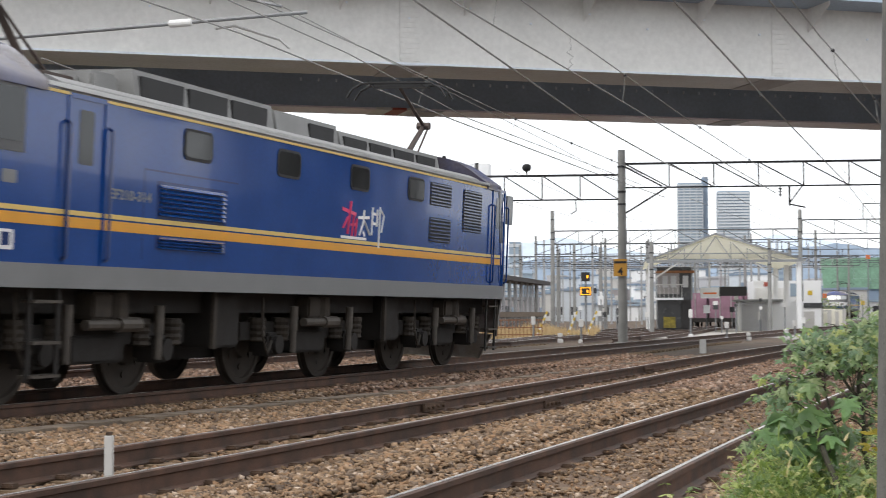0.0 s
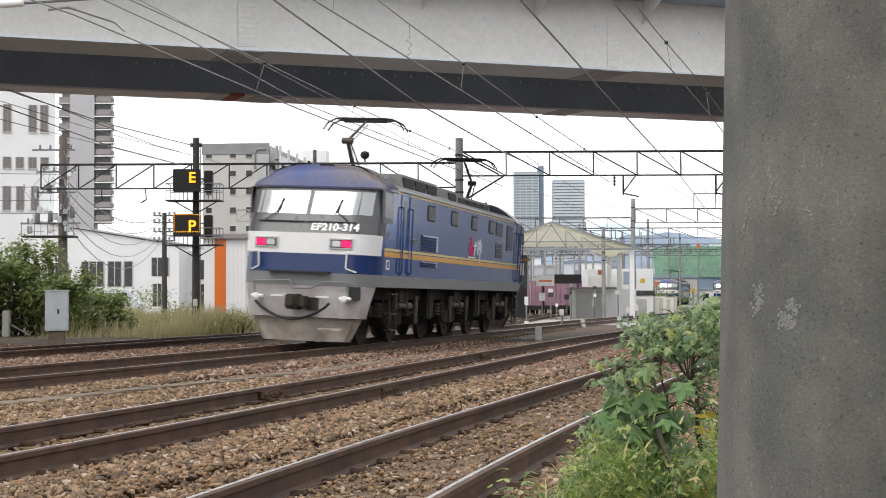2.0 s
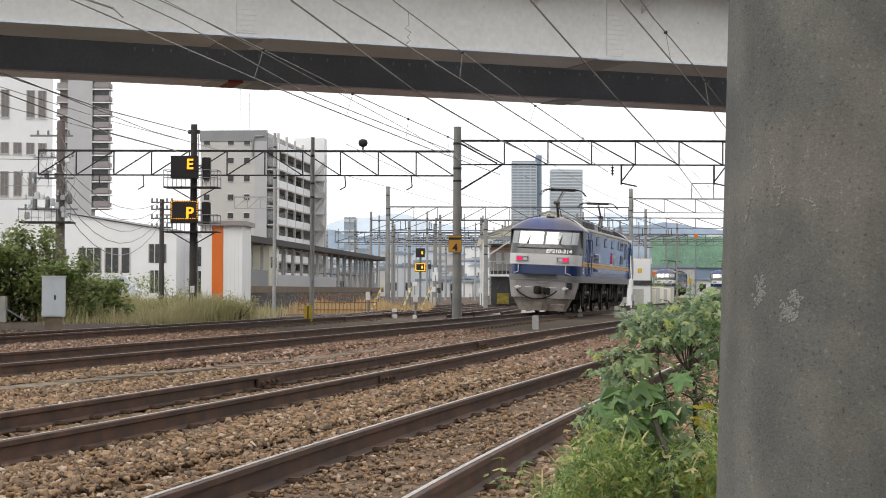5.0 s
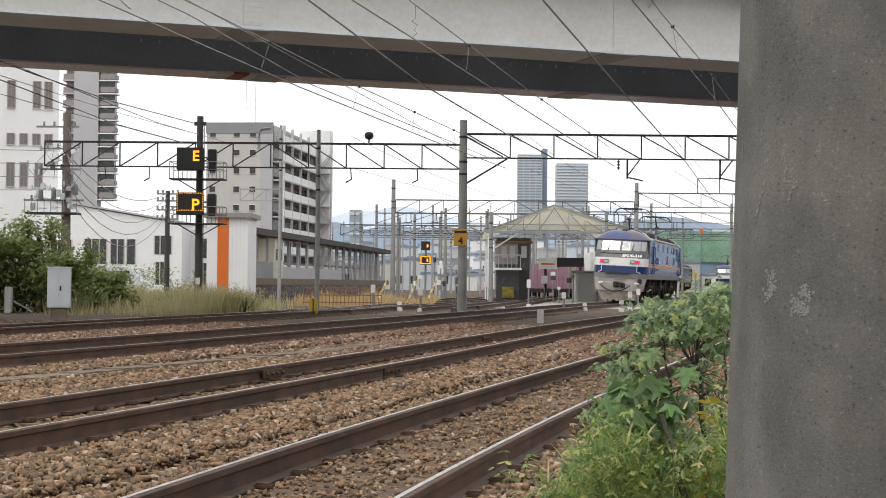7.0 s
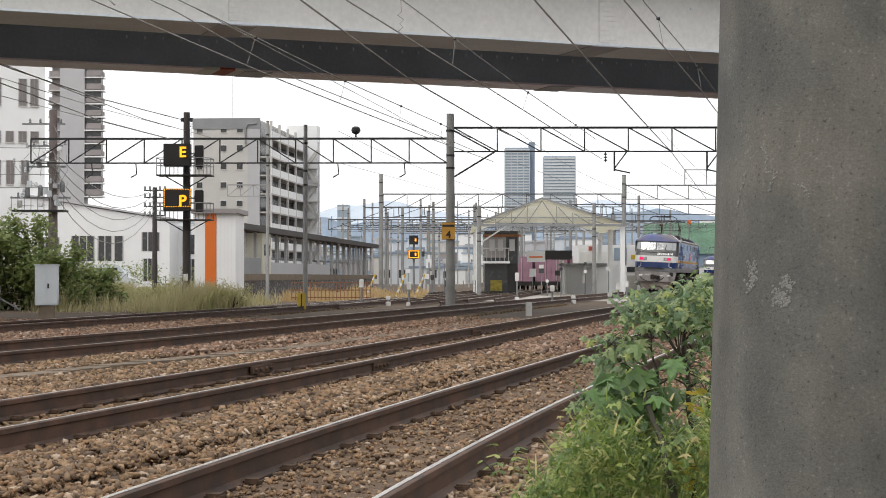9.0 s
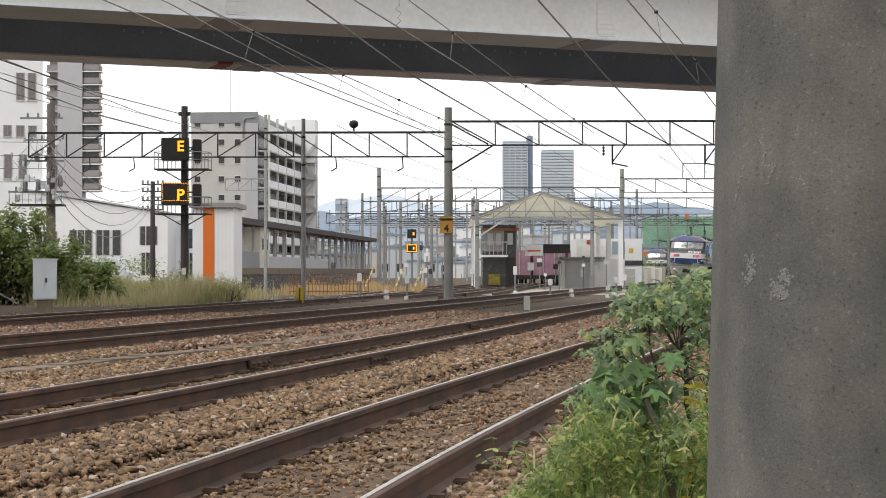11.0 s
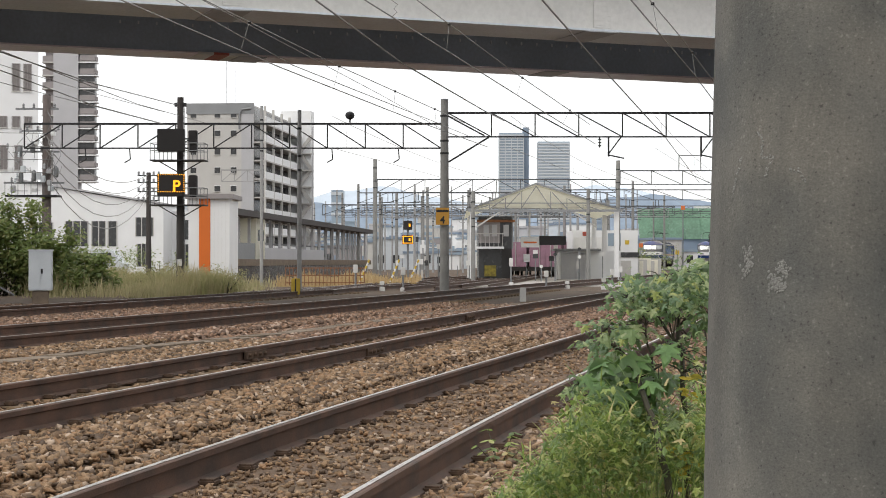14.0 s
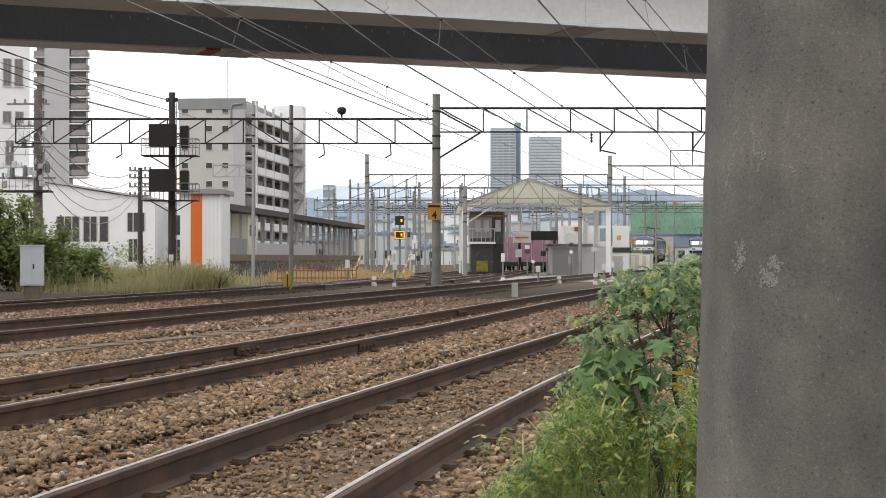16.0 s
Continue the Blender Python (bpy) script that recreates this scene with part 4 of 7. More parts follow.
for x in (5.67, 9.0):
    drop = thing("drop_arm", "black drop arm with a steady arm", "catenary arm", (x, 58, 0), group="drop arms")
    bm = bmesh.new()
    bar(bm, (0, 0, 5.46), (0, 0, 4.75), 0.06, 0.06)
    bar(bm, (0, 0, 4.85), (0.45, 0, 5.45), 0.045, 0.045)
    part("frame", bm, M["black"], drop)
    part("steady_arm", rod(bmesh.new(), (0.03, 0, 4.80), (0.55, -0.1, 4.68), 0.025), M["black"], drop)
for x, z in ((-13.2, 5.03), (-11.6, 5.03), (-4.3, 5.03), (-1.9, 5.03)):
    arm = thing("steady_arm", "thin bent steady arm under the beam", "catenary arm", (x, 58, z), group="steady arms")
    part("rod", pipe(bmesh.new(), [(0, 0, 0), (0.03, 0, -0.38), (-0.18, 0, -0.5)], 0.022, 6), M["black"], arm)
globe = thing("round_reflector", "dark round loudspeaker on a beam", "loudspeaker", (-3.65, 58, 5.98))
bm = bmesh.new()
lathe(bm, [(0.03, 0.10), (0.13, 0.15), (0.17, 0.24), (0.15, 0.34), (0.06, 0.39)], 16)
part("shell", bm, M["black"], globe, smooth=True)
part("stem", rod(bmesh.new(), (0, 0, 0), (0, 0, 0.12), 0.03), M["black"], globe)

# second gantry and those further back
for x in (-5.2, 11.4):
    mast(x, 110, 7.95 if x < 0 else 7.85, 0.16)
truss(-5.05, 11.25, 110, 5.72, 6.60, 1.6, "grey lattice gantry beam far along the yard", 0.055, "darkish")
truss(11.55, 37, 110, 6.25, 7.20, 2.1, "grey lattice gantry beam far along the yard", 0.055, "darkish")
for x, y, h in ((-7.5, 130, 7.2), (9.0, 128, 7.0), (-2.6, 150, 7.6), (20.8, 128, 7.4), (22.5, 170, 8.0), (4.2, 175, 8.0), (-11.5, 170, 8.2), (27.0, 215, 9.0), (12.5, 215, 8.4), (38.0, 190, 8.6), (-1.0, 205, 8.8), (1.2, 88, 4.8), (8.0, 94, 5.2), (14.1, 125, 7.2), (-4.0, 118, 6.0), (-1.8, 122, 6.6), (-6.2, 140, 7.0), (1.5, 140, 7.2), (6.0, 150, 7.4), (15.5, 160, 7.8), (-3.4, 185, 8.5), (-8.6, 200, 9.0), (2.6, 230, 9.5), (18.6, 190, 8.2), (9.5, 240, 9.8)):
    mast(x, y, h, 0.12)
for x0, x1, y, z in ((-7.4, 8.9, 129, 5.7), (9.1, 30, 128, 5.9), (-11.4, 4.1, 171, 6.2), (4.3, 33, 176, 6.3), (-1, 12.4, 210, 6.8), (12.6, 40, 214, 6.9), (-8.5, 2.5, 232, 7.2)):
    truss(x0, x1, y, z, z + 0.8, 2.2, "thin lattice gantry beam deep in the yard", 0.055, "darkish")
fr = thing("wire_frame", "grey rectangular wire frame on a beam", "catenary frame", (16.3, 110, 7.25))
part("hoop", tube([(-0.75, 0, 0), (-0.74, 0, 0.98), (-0.72, 0, 1.0), (0.72, 0, 1.0), (0.74, 0, 0.98), (0.75, 0, 0)], 0.035, 6), M["darkish"], fr)
rz_ = random.Random(63)
for k in range(34):
    y = rz_.uniform(125, 300)
    x = (-0.085 + 0.205 * ((k * 0.618) % 1)) * y
    mast(x, y, rz_.uniform(0.030, 0.047) * y + 1.2, rz_.uniform(0.07, 0.13), "pale thin catenary mast deep in the yard", "tile_mast")
for k in range(14):
    y = 140 + 11 * k
    x = (-0.08 + 0.17 * ((k * 0.381) % 1)) * y
    truss(x, x + rz_.uniform(9, 16), y, 0.026 * y + 1.4, 0.026 * y + 2.3, 2.4, "thin lattice gantry beam deep in the yard", 0.06, "tile_mast" if k % 2 else "darkish")
rx = random.Random(77)
for k in range(40):
    y = rx.choice((110, 128, 129, 171, 176, 210))
    x = rx.uniform(*{110: (-4.8, 11), 128: (9.4, 18), 129: (-7.2, 8.7), 171: (-8, 4), 176: (4.5, 20), 210: (-0.8, 12.2)}[y])
    z = {110: 5.7, 128: 5.9, 129: 5.7, 171: 6.2, 176: 6.3, 210: 6.8}[y]
    ar = thing("steady_arm", "small dark steady arm deep in the yard", "catenary arm", (x, y, z), group="steady arms")
    part("rod", tube([(0, 0, 0), (0.02, 0, -0.5), (0.1, 0, -0.62), (rx.choice((-1, 1)) * 0.8, 0, -0.7)], 0.03, 5), M["darkish"], ar)


def wire(pts, r, label="thin dark overhead power wire"):
    ob = tagged(part("overhead_wire", tube(pts, r), M["wire"]), label, "overhead wire", "overhead wires")
    return ob


def line_over(c, y0, y1, contact, high, low, shift=0.0, drop=5.0, upper=None):
    n = 40
    ya = [y0 + (y1 - y0) * k / n for k in range(n + 1)]

    def zm(y):
        f = ((y - 8) % 50.0) / 50.0
        return high - (high - low) * 4 * f * (1 - f)

    upper = shift * 1.3 if upper is None else upper
    set_ = thing("catenary", "pair of overhead wires with droppers above a track", "overhead wire", group="overhead wires")
    part("contact_wire", tube([(c(y) + shift, y, contact) for y in ya], 0.0085), M["wire"], set_)
    part("messenger_wire", tube([(c(y) + upper, y, zm(y)) for y in ya], 0.0095), M["wire"], set_)
    y = y0 + 2
    while y < y1:
        part("dropper", rod(bmesh.new(), (c(y) + shift, y, contact), (c(y) + upper, y, zm(y)), 0.004, seg=4), M["wire"], set_)
        y += drop
    return set_


def on(pts, y, axis):
    """The place of a wire of points (x, y, z) at the depth y, along one axis."""
    return float(np.interp(y, [p[1] for p in pts], [p[axis] for p in pts]))


# wires between the near gantries: contact wire, messenger wire and where droppers hang
for contact, upper, falls in (
        ([(-9.3, 9.0, 5.1), (-5.66, 23.1, 5.1), (-3.65, 34.34, 5.1), (-1.1, 47.05, 5.1), (1.3, 58.0, 5.1)],
         [(-7.4, 15.0, 5.75), (-4.54, 28.5, 5.67), (-2.64, 38.7, 5.63), (-0.47, 50.2, 5.70), (0.5, 58.0, 5.95)], (31.6, 38.5, 44.5, 50.0)),
        ([(-4.7, 10.0, 5.2), (-2.20, 22.3, 5.2), (-0.07, 32.5, 5.2), (2.5, 45.0, 5.2), (5.2, 58.0, 5.2)],
         [(-3.26, 16.3, 5.85), (-1.05, 27.7, 5.8), (1.4, 39.1, 5.65), (3.6, 49.2, 5.60), (5.0, 58.0, 5.9)], (23.5, 32.4, 41.0, 49.5)),
        ([(-0.9, 10.0, 5.1), (2.35, 23.5, 5.1), (5.37, 35.6, 5.1), (10.7, 58.0, 5.1)],
         [(0.1, 14.7, 5.65), (3.24, 27.5, 5.6), (4.7, 33.1, 5.6), (10.6, 58.0, 5.9)], (29.0, 36.0, 45.0))):
    set_ = thing("catenary", "pair of overhead wires with droppers above a track", "overhead wire", group="overhead wires")
    part("contact_wire", tube(contact, 0.013), M["wire"], set_)
    part("messenger_wire", tube(upper, 0.011), M["wire"], set_)
    for y in falls:
        top_ = (on(upper, y, 0), y, on(upper, y, 2))
        part("dropper", rod(bmesh.new(), (on(contact, y, 0), y, on(contact, y, 2)), top_, 0.006, seg=4), M["wire"], set_)
        part("dropper_clamp", rod(bmesh.new(), (top_[0] - 0.03, y, top_[2]), (top_[0] + 0.03, y, top_[2]), 0.030, seg=6), M["black"], set_)
for c, y1 in ((c3, 200), (c2, 128), (c1, 128), (c4, 128)):
    line_over(c, 58, y1, 5.06, 6.2, 5.7, 0.05, 14.0)
# feeders beside the tracks, from over the camera to the verge
for pts, r in (([(-11.3, 30.0, 5.95), (-11.05, 40, 6.11), (-10.74, 48, 6.29), (-9.75, 57, 6.52)], 0.017),
               ([(-11.2, 30.0, 5.55), (-11.05, 40, 5.65), (-11.1, 50, 5.81), (-10.34, 57.5, 5.90)], 0.016),
               ([(-11.2, 30.0, 5.50), (-11.05, 40, 5.80), (-11.01, 50, 6.16), (-10.24, 57.5, 6.31)], 0.009),
               ([(-10.4, 36.0, 5.80), (-10.13, 46, 5.91), (-9.97, 51, 5.96), (-9.41, 62, 6.29)], 0.012),
               ([(-11.2, 30.0, 5.05), (-11.05, 40, 5.37), (-11.07, 48, 5.70), (-10.24, 57.5, 5.86)], 0.009),
               ([(-6.9, 16.0, 5.5), (-4.84, 27.5, 5.5), (-3.67, 37.2, 5.5), (-0.67, 51.6, 5.5), (0.6, 58.0, 5.5)], 0.011),
               ([(-5.7, 22.0, 5.75), (-2.0, 46.0, 5.72), (-0.3, 57.9, 5.7)], 0.008),
               ([(-4.75, 15.5, 6.0), (-3.40, 25.4, 6.0), (-1.24, 40.9, 6.0), (1.17, 54.1, 6.0), (1.9, 58.0, 6.05)], 0.019),
               ([(-1.3, 14.0, 6.0), (0.75, 26.0, 6.0), (3.83, 41.4, 6.0), (6.35, 53.8, 6.0), (8.6, 64.8, 6.0), (17.0, 110.0, 6.3)], 0.019)):
    wire(pts, r)
# a looped jumper tail hanging from a messenger wire
tail = thing("jumper_tail", "thin pale looped jumper hanging from a wire", "overhead wire", (-1.02, 29.2, 5.98))
part("loop", tube([(0, 0, 0), (0.01, 0, -0.22), (-0.06, 0, -0.28), (0.05, 0, -0.36), (-0.02, 0, -0.44), (0.04, 0, -0.5), (-0.05, 0, -0.58)], 0.008, 5), M["wire"], tail)
# cantilever over the main track, its mast beyond the verge
cant = thing("cantilever", "grey tubular cantilever with a pale insulator", "catenary arm", (0, 24.3, 0))
mast(-10.35, 24.3, 7.2, 0.16)
part("tube", rod(bmesh.new(), (-10.3, 0, 5.30), (-4.9, 0, 5.62), 0.03, seg=8), M["steel"], cant)
part("stay", rod(bmesh.new(), (-10.3, 0, 6.9), (-5.3, 0, 5.72), 0.022, seg=8), M["steel"], cant)
part("steady_arm", pipe(bmesh.new(), [(-6.35, 0, 5.40), (-6.05, 0, 5.44), (-5.35, 0.1, 5.22), (-5.2, 0.1, 5.08)], 0.022, 6), M["silver"], cant)
bm = bmesh.new()
lathe(bm, [(0.03, 0), (0.06, 0.02), (0.06, 0.36), (0.03, 0.38)], 12)
bmesh.ops.transform(bm, matrix=pose(-7.1, 0, 5.49, 0, 87, 0), verts=bm.verts[:])
part("insulator_sleeve", bm, M["white"], cant, "pale insulator sleeve")

# ---- track bed ----
slp_bm = bmesh.new()
prism(slp_bm, [(-0.14, -0.19), (0.14, -0.19), (0.11, 0.0), (-0.11, 0.0)], -1.0, 1.0)
bmesh.ops.transform(slp_bm, matrix=pose(0, 0, 0, 0, 0, 90), verts=slp_bm.verts[:])
slp_mesh = bpy.data.meshes.new("sleeper")
slp_bm.to_mesh(slp_mesh)
slp_mesh.materials.append(M["sleeper"])
clip_bm = bmesh.new()
box(clip_bm, -0.045, 0.045, -0.05, 0.05, 0.0, 0.035, 0.010)
clip_mesh = bpy.data.meshes.new("rail_clip")
clip_bm.to_mesh(clip_mesh)
clip_mesh.materials.append(M["clip"])
SLEEPERS = {}
for tr, c, y0, y1, rise, clips in ((TRACKS[0], c1, 3.0, 34, 0, 34), (TRACKS[1], c2, 8.0, 52, 0, 34), (TRACKS[2], c3, 13.0, 64, 0.02, 0), (TRACKS[3], c4, 26.0, 60, 0, 0)):
    y = y0
    rows = []
    while y < y1:
        s = c(y + 0.5) - c(y - 0.5)
        turn = -math.degrees(math.atan(s))
        m = pose(c(y), y, -0.157 + rise, 0, 0, turn + random.uniform(-0.7, 0.7))
        ob = new("sleeper", slp_mesh)
        ob.parent, ob.matrix_basis = tr, m
        rows.append(y)
        if y < clips:
            for u in (-0.66, -0.47, 0.47, 0.66):
                ob = new("rail_clip", clip_mesh)
                ob.parent, ob.matrix_basis = tr, m @ pose(u, random.uniform(-0.01, 0.01), 0.002)
        y += 0.60 + random.uniform(-0.015, 0.015)
    SLEEPERS[c] = rows

# fine brown dirt that fills the nearest track up to the sleepers
for tr, c, y0, y1, name in ((TRACKS[0], c1, 3.0, 34.0, "dirt_bed"),):
    bm = bmesh.new()
    rows = []
    y = y0
    while y < y1:
        rows.append([bm.verts.new((c(y) + u, y, -0.156 + 0.016 * noise.noise(Vector((u * 9, y * 3.5, 2.0))) - 0.03 * max(0.0, abs(u) - 0.7))) for u in [-1.0 + 0.125 * k for k in range(17)]])
        y += 0.16
    for a, b in zip(rows, rows[1:]):
        for k in range(16):
            bm.faces.new((a[k], a[k + 1], b[k + 1], b[k]))
    part(name, bm, M["dirt"], tr, "fine reddish brown dirt between the sleepers", smooth=True)
# bolted joints of the second track
for y, side in ((17.9, -1), (18.6, 1), (30.0, -1)):
    x = c2(y) + side * 0.566
    for g in (-1, 1):
        bm = bmesh.new()
        bar(bm, (g * 0.030, -0.35, -0.08), (g * 0.030, 0.35, -0.08), 0.03, 0.085)
        for k in range(4):
            rod(bm, (g * 0.04, -0.26 + 0.17 * k, -0.08), (g * 0.075, -0.26 + 0.17 * k, -0.08), 0.022, seg=6)
        fp = part("fish_plate", bm, M["clip"], TRACKS[1], "dark bolted fish plate")
        fp.matrix_basis = pose(x, y, 0, 0, 0, -math.degrees(math.atan(c2(y + 0.5) - c2(y - 0.5))))

# cable trough between the tracks
trough = tagged(new("cable_trough"), "grey concrete cable trough with lids in the ballast", "cable trough", kind="structure")
TP = [(-9.0, 3.0), (-7.4, 9.0), (-5.9, 14.0), (-4.83, 17.57), (-4.0, 20.2), (-3.1, 22.7), (-2.1, 26.2), (-0.4, 33.6), (1.5, 40.8), (5.0, 54.0)]
lid_bm = bmesh.new()
box(lid_bm, -0.17, 0.17, -0.245, 0.245, -0.06, 0.0, 0.008)
lid_mesh = bpy.data.meshes.new("lid")
lid_bm.to_mesh(lid_mesh)
lid_mesh.materials.append(M["trough"])
for (xa, ya), (xb, yb) in zip(TP, TP[1:]):
    d = math.hypot(xb - xa, yb - ya)
    n = max(1, round(d / 0.5))
    for k in range(n):
        f = (k + 0.5) / n
        ob = new("lid", lid_mesh)
        ob.parent = trough
        ob.matrix_basis = pose(xa + f * (xb - xa), ya + f * (yb - ya), -0.128 + random.uniform(-0.008, 0.008), random.uniform(-1, 1), random.uniform(-1, 1), -math.degrees(math.atan2(xb - xa, yb - ya)) + random.uniform(-1, 1))


def stone_material(name, colours):
    m = mat(name, colours[0], 0.9, vary=0.3, scale=25, grain=160, bump=0.35)
    n, l = m.node_tree.nodes, m.node_tree.links
    geo = n.new("ShaderNodeNewGeometry")
    ramp = n.new("ShaderNodeValToRGB")
    ramp.color_ramp.interpolation = "CONSTANT"
    els = ramp.color_ramp.elements
    els[0].color, els[1].color = (*colours[0], 1), (*colours[-1], 1)
    els[1].position = 0.93
    for i, c in enumerate(colours[1:-1]):
        e = els.new(0.93 * (i + 1) / (len(colours) - 1))
        e.color = (*c, 1)
    l.new(geo.outputs["Random Per Island"], ramp.inputs[0])
    mul = n.new("ShaderNodeMix")
    mul.data_type, mul.blend_type = "RGBA", "MULTIPLY"
    mul.inputs["Factor"].default_value = 1
    p = n["Principled BSDF"]
    grain = [x for x in n if x.type == "MAP_RANGE"][0]
    l.new(ramp.outputs[0], mul.inputs["A"])
    l.new(grain.outputs[0], mul.inputs["B"])
    l.new(mul.outputs["Result"], p.inputs["Base Color"])
    return m


M["stones"] = stone_material("mixed_ballast_stone", [(0.287, 0.186, 0.108), (0.175, 0.109, 0.064), (0.360, 0.241, 0.147), (0.209, 0.148, 0.102), (0.321, 0.194, 0.108), (0.111, 0.074, 0.049), (0.242, 0.158, 0.092), (0.495, 0.379, 0.287)])
M["stones_fine"] = stone_material("brown_fine_ballast", [(0.280, 0.168, 0.109), (0.198, 0.122, 0.081), (0.329, 0.208, 0.142), (0.230, 0.156, 0.114), (0.143, 0.094, 0.069), (0.439, 0.323, 0.250)])


def stones(name, label, material, spots, size):
    """Many loose stones in one mesh: jittered blocks at the spots (x, y, z), size metres across."""
    n = len(spots)
    base = np.array([(x, y, z) for z in (-1, 1) for y in (-1, 1) for x in (-1, 1)], float) * 0.5
    v = base[None] * rng.uniform(0.28, 1.25, (n, 8, 3)) * rng.uniform(0.55, 1.35, (n, 1, 3)) * np.asarray(size)[:, None, None] * np.array([1.12, 1.12, 0.72])
    a, b = rng.uniform(0, 2 * np.pi, n), rng.uniform(-0.75, 0.75, n)
    ca, sa, cb, sb = np.cos(a), np.sin(a), np.cos(b), np.sin(b)
    rot = np.zeros((n, 3, 3))
    rot[:, 0, 0], rot[:, 0, 1], rot[:, 1, 0], rot[:, 1, 1] = ca, -sa * cb, sa, ca * cb
    rot[:, 0, 2], rot[:, 1, 2], rot[:, 2, 1], rot[:, 2, 2] = sa * sb, -ca * sb, sb, cb
    v = np.einsum("nij,nkj->nki", rot, v) + np.asarray(spots)[:, None, :]
    quads = np.array([(0, 2, 3, 1), (4, 5, 7, 6), (0, 1, 5, 4), (2, 6, 7, 3), (0, 4, 6, 2), (1, 3, 7, 5)])
    f = (quads[None] + 8 * np.arange(n)[:, None, None]).reshape(-1)
    me = bpy.data.meshes.new(name)
    me.vertices.add(8 * n)
    me.vertices.foreach_set("co", v.reshape(-1).astype(np.float32))
    me.loops.add(24 * n)
    me.loops.foreach_set("vertex_index", f.astype(np.int32))
    me.polygons.add(6 * n)
    me.polygons.foreach_set("loop_start", np.arange(0, 24 * n, 4, dtype=np.int32))
    me.update(calc_edges=True)
    me.materials.append(material)
    return tagged(new(name, me), label, "gravel", kind="stuff")


def scatter(y0, y1, density, s0, s1):
    """Spots over the bed between y0 and y1, with their sizes: lower within the tracks, none on the rails."""
    area = 0.5 * (0.70 * y0 + 0.70 * y1) * (y1 - y0) + 3.0 * (y1 - y0)
    n = int(area * density)
    y = rng.uniform(y0, y1, n)
    x = rng.uniform(-0.46, 0.24, n) * y + rng.uniform(-1.5, 1.5, n)
    size = rng.uniform(s0, s1, n)
    z = np.full(n, -0.165)
    keep = np.ones(n, bool)
    lump = np.array([noise.noise(Vector((a * 0.9, b * 0.9, 3.0))) for a, b in zip(x, y)])
    z += 0.02 * lump + rng.uniform(-0.022, 0.018, n)
    for c in (c1, c2, c3):
        cv = np.array([c(b) for b in y])
        d = np.abs(x - cv)
        keep &= np.abs(d - 0.566) > 0.075
        inside = d < 0.50
        z = np.where(inside, z + (0.014 if c is c1 else -0.012), z)
        sl = np.array(SLEEPERS[c])
        near = np.min(np.abs(y[:, None] - (x - cv)[:, None] * 0.0 - sl[None, :]), axis=1) if len(sl) < 120 else np.ones(n)
        keep &= ~((d < 1.02) & (near < 0.13) & (rng.random(n) > (0.42 if c is c1 else 0.40)))
        keep &= ~(inside & (rng.random(n) > (0.50 if c is c1 else 0.90)))
        size = np.where(inside & (c is c1), size * 0.72, size)
        # heaped shoulder
        z = np.where((d > 0.75) & (d < 1.9), z + 0.035 * np.minimum(1, (d - 0.75) * 3), z)
    keep &= ~((x > 0.35 + 0.03 * y) & (y < 7.0))
    tx = np.interp(y, [p[1] for p in TP], [p[0] for p in TP])
    keep &= np.abs(x - tx) > 0.2
    return np.stack([x, y, z], 1)[keep], size[keep]


spots, size = scatter(4.6, 12, 930, 0.018, 0.047)
stones("ballast", "loose brown and grey crushed stone ballast", M["stones"], spots, size)
spots, size = scatter(12, 22, 470, 0.024, 0.054)
stones("ballast", "loose brown and grey crushed stone ballast between tracks", M["stones"], spots, size)
spots, size = scatter(22, 42, 98, 0.036, 0.076)
stones("ballast", "brown fine ballast around the main track", M["stones_fine"], spots, size)

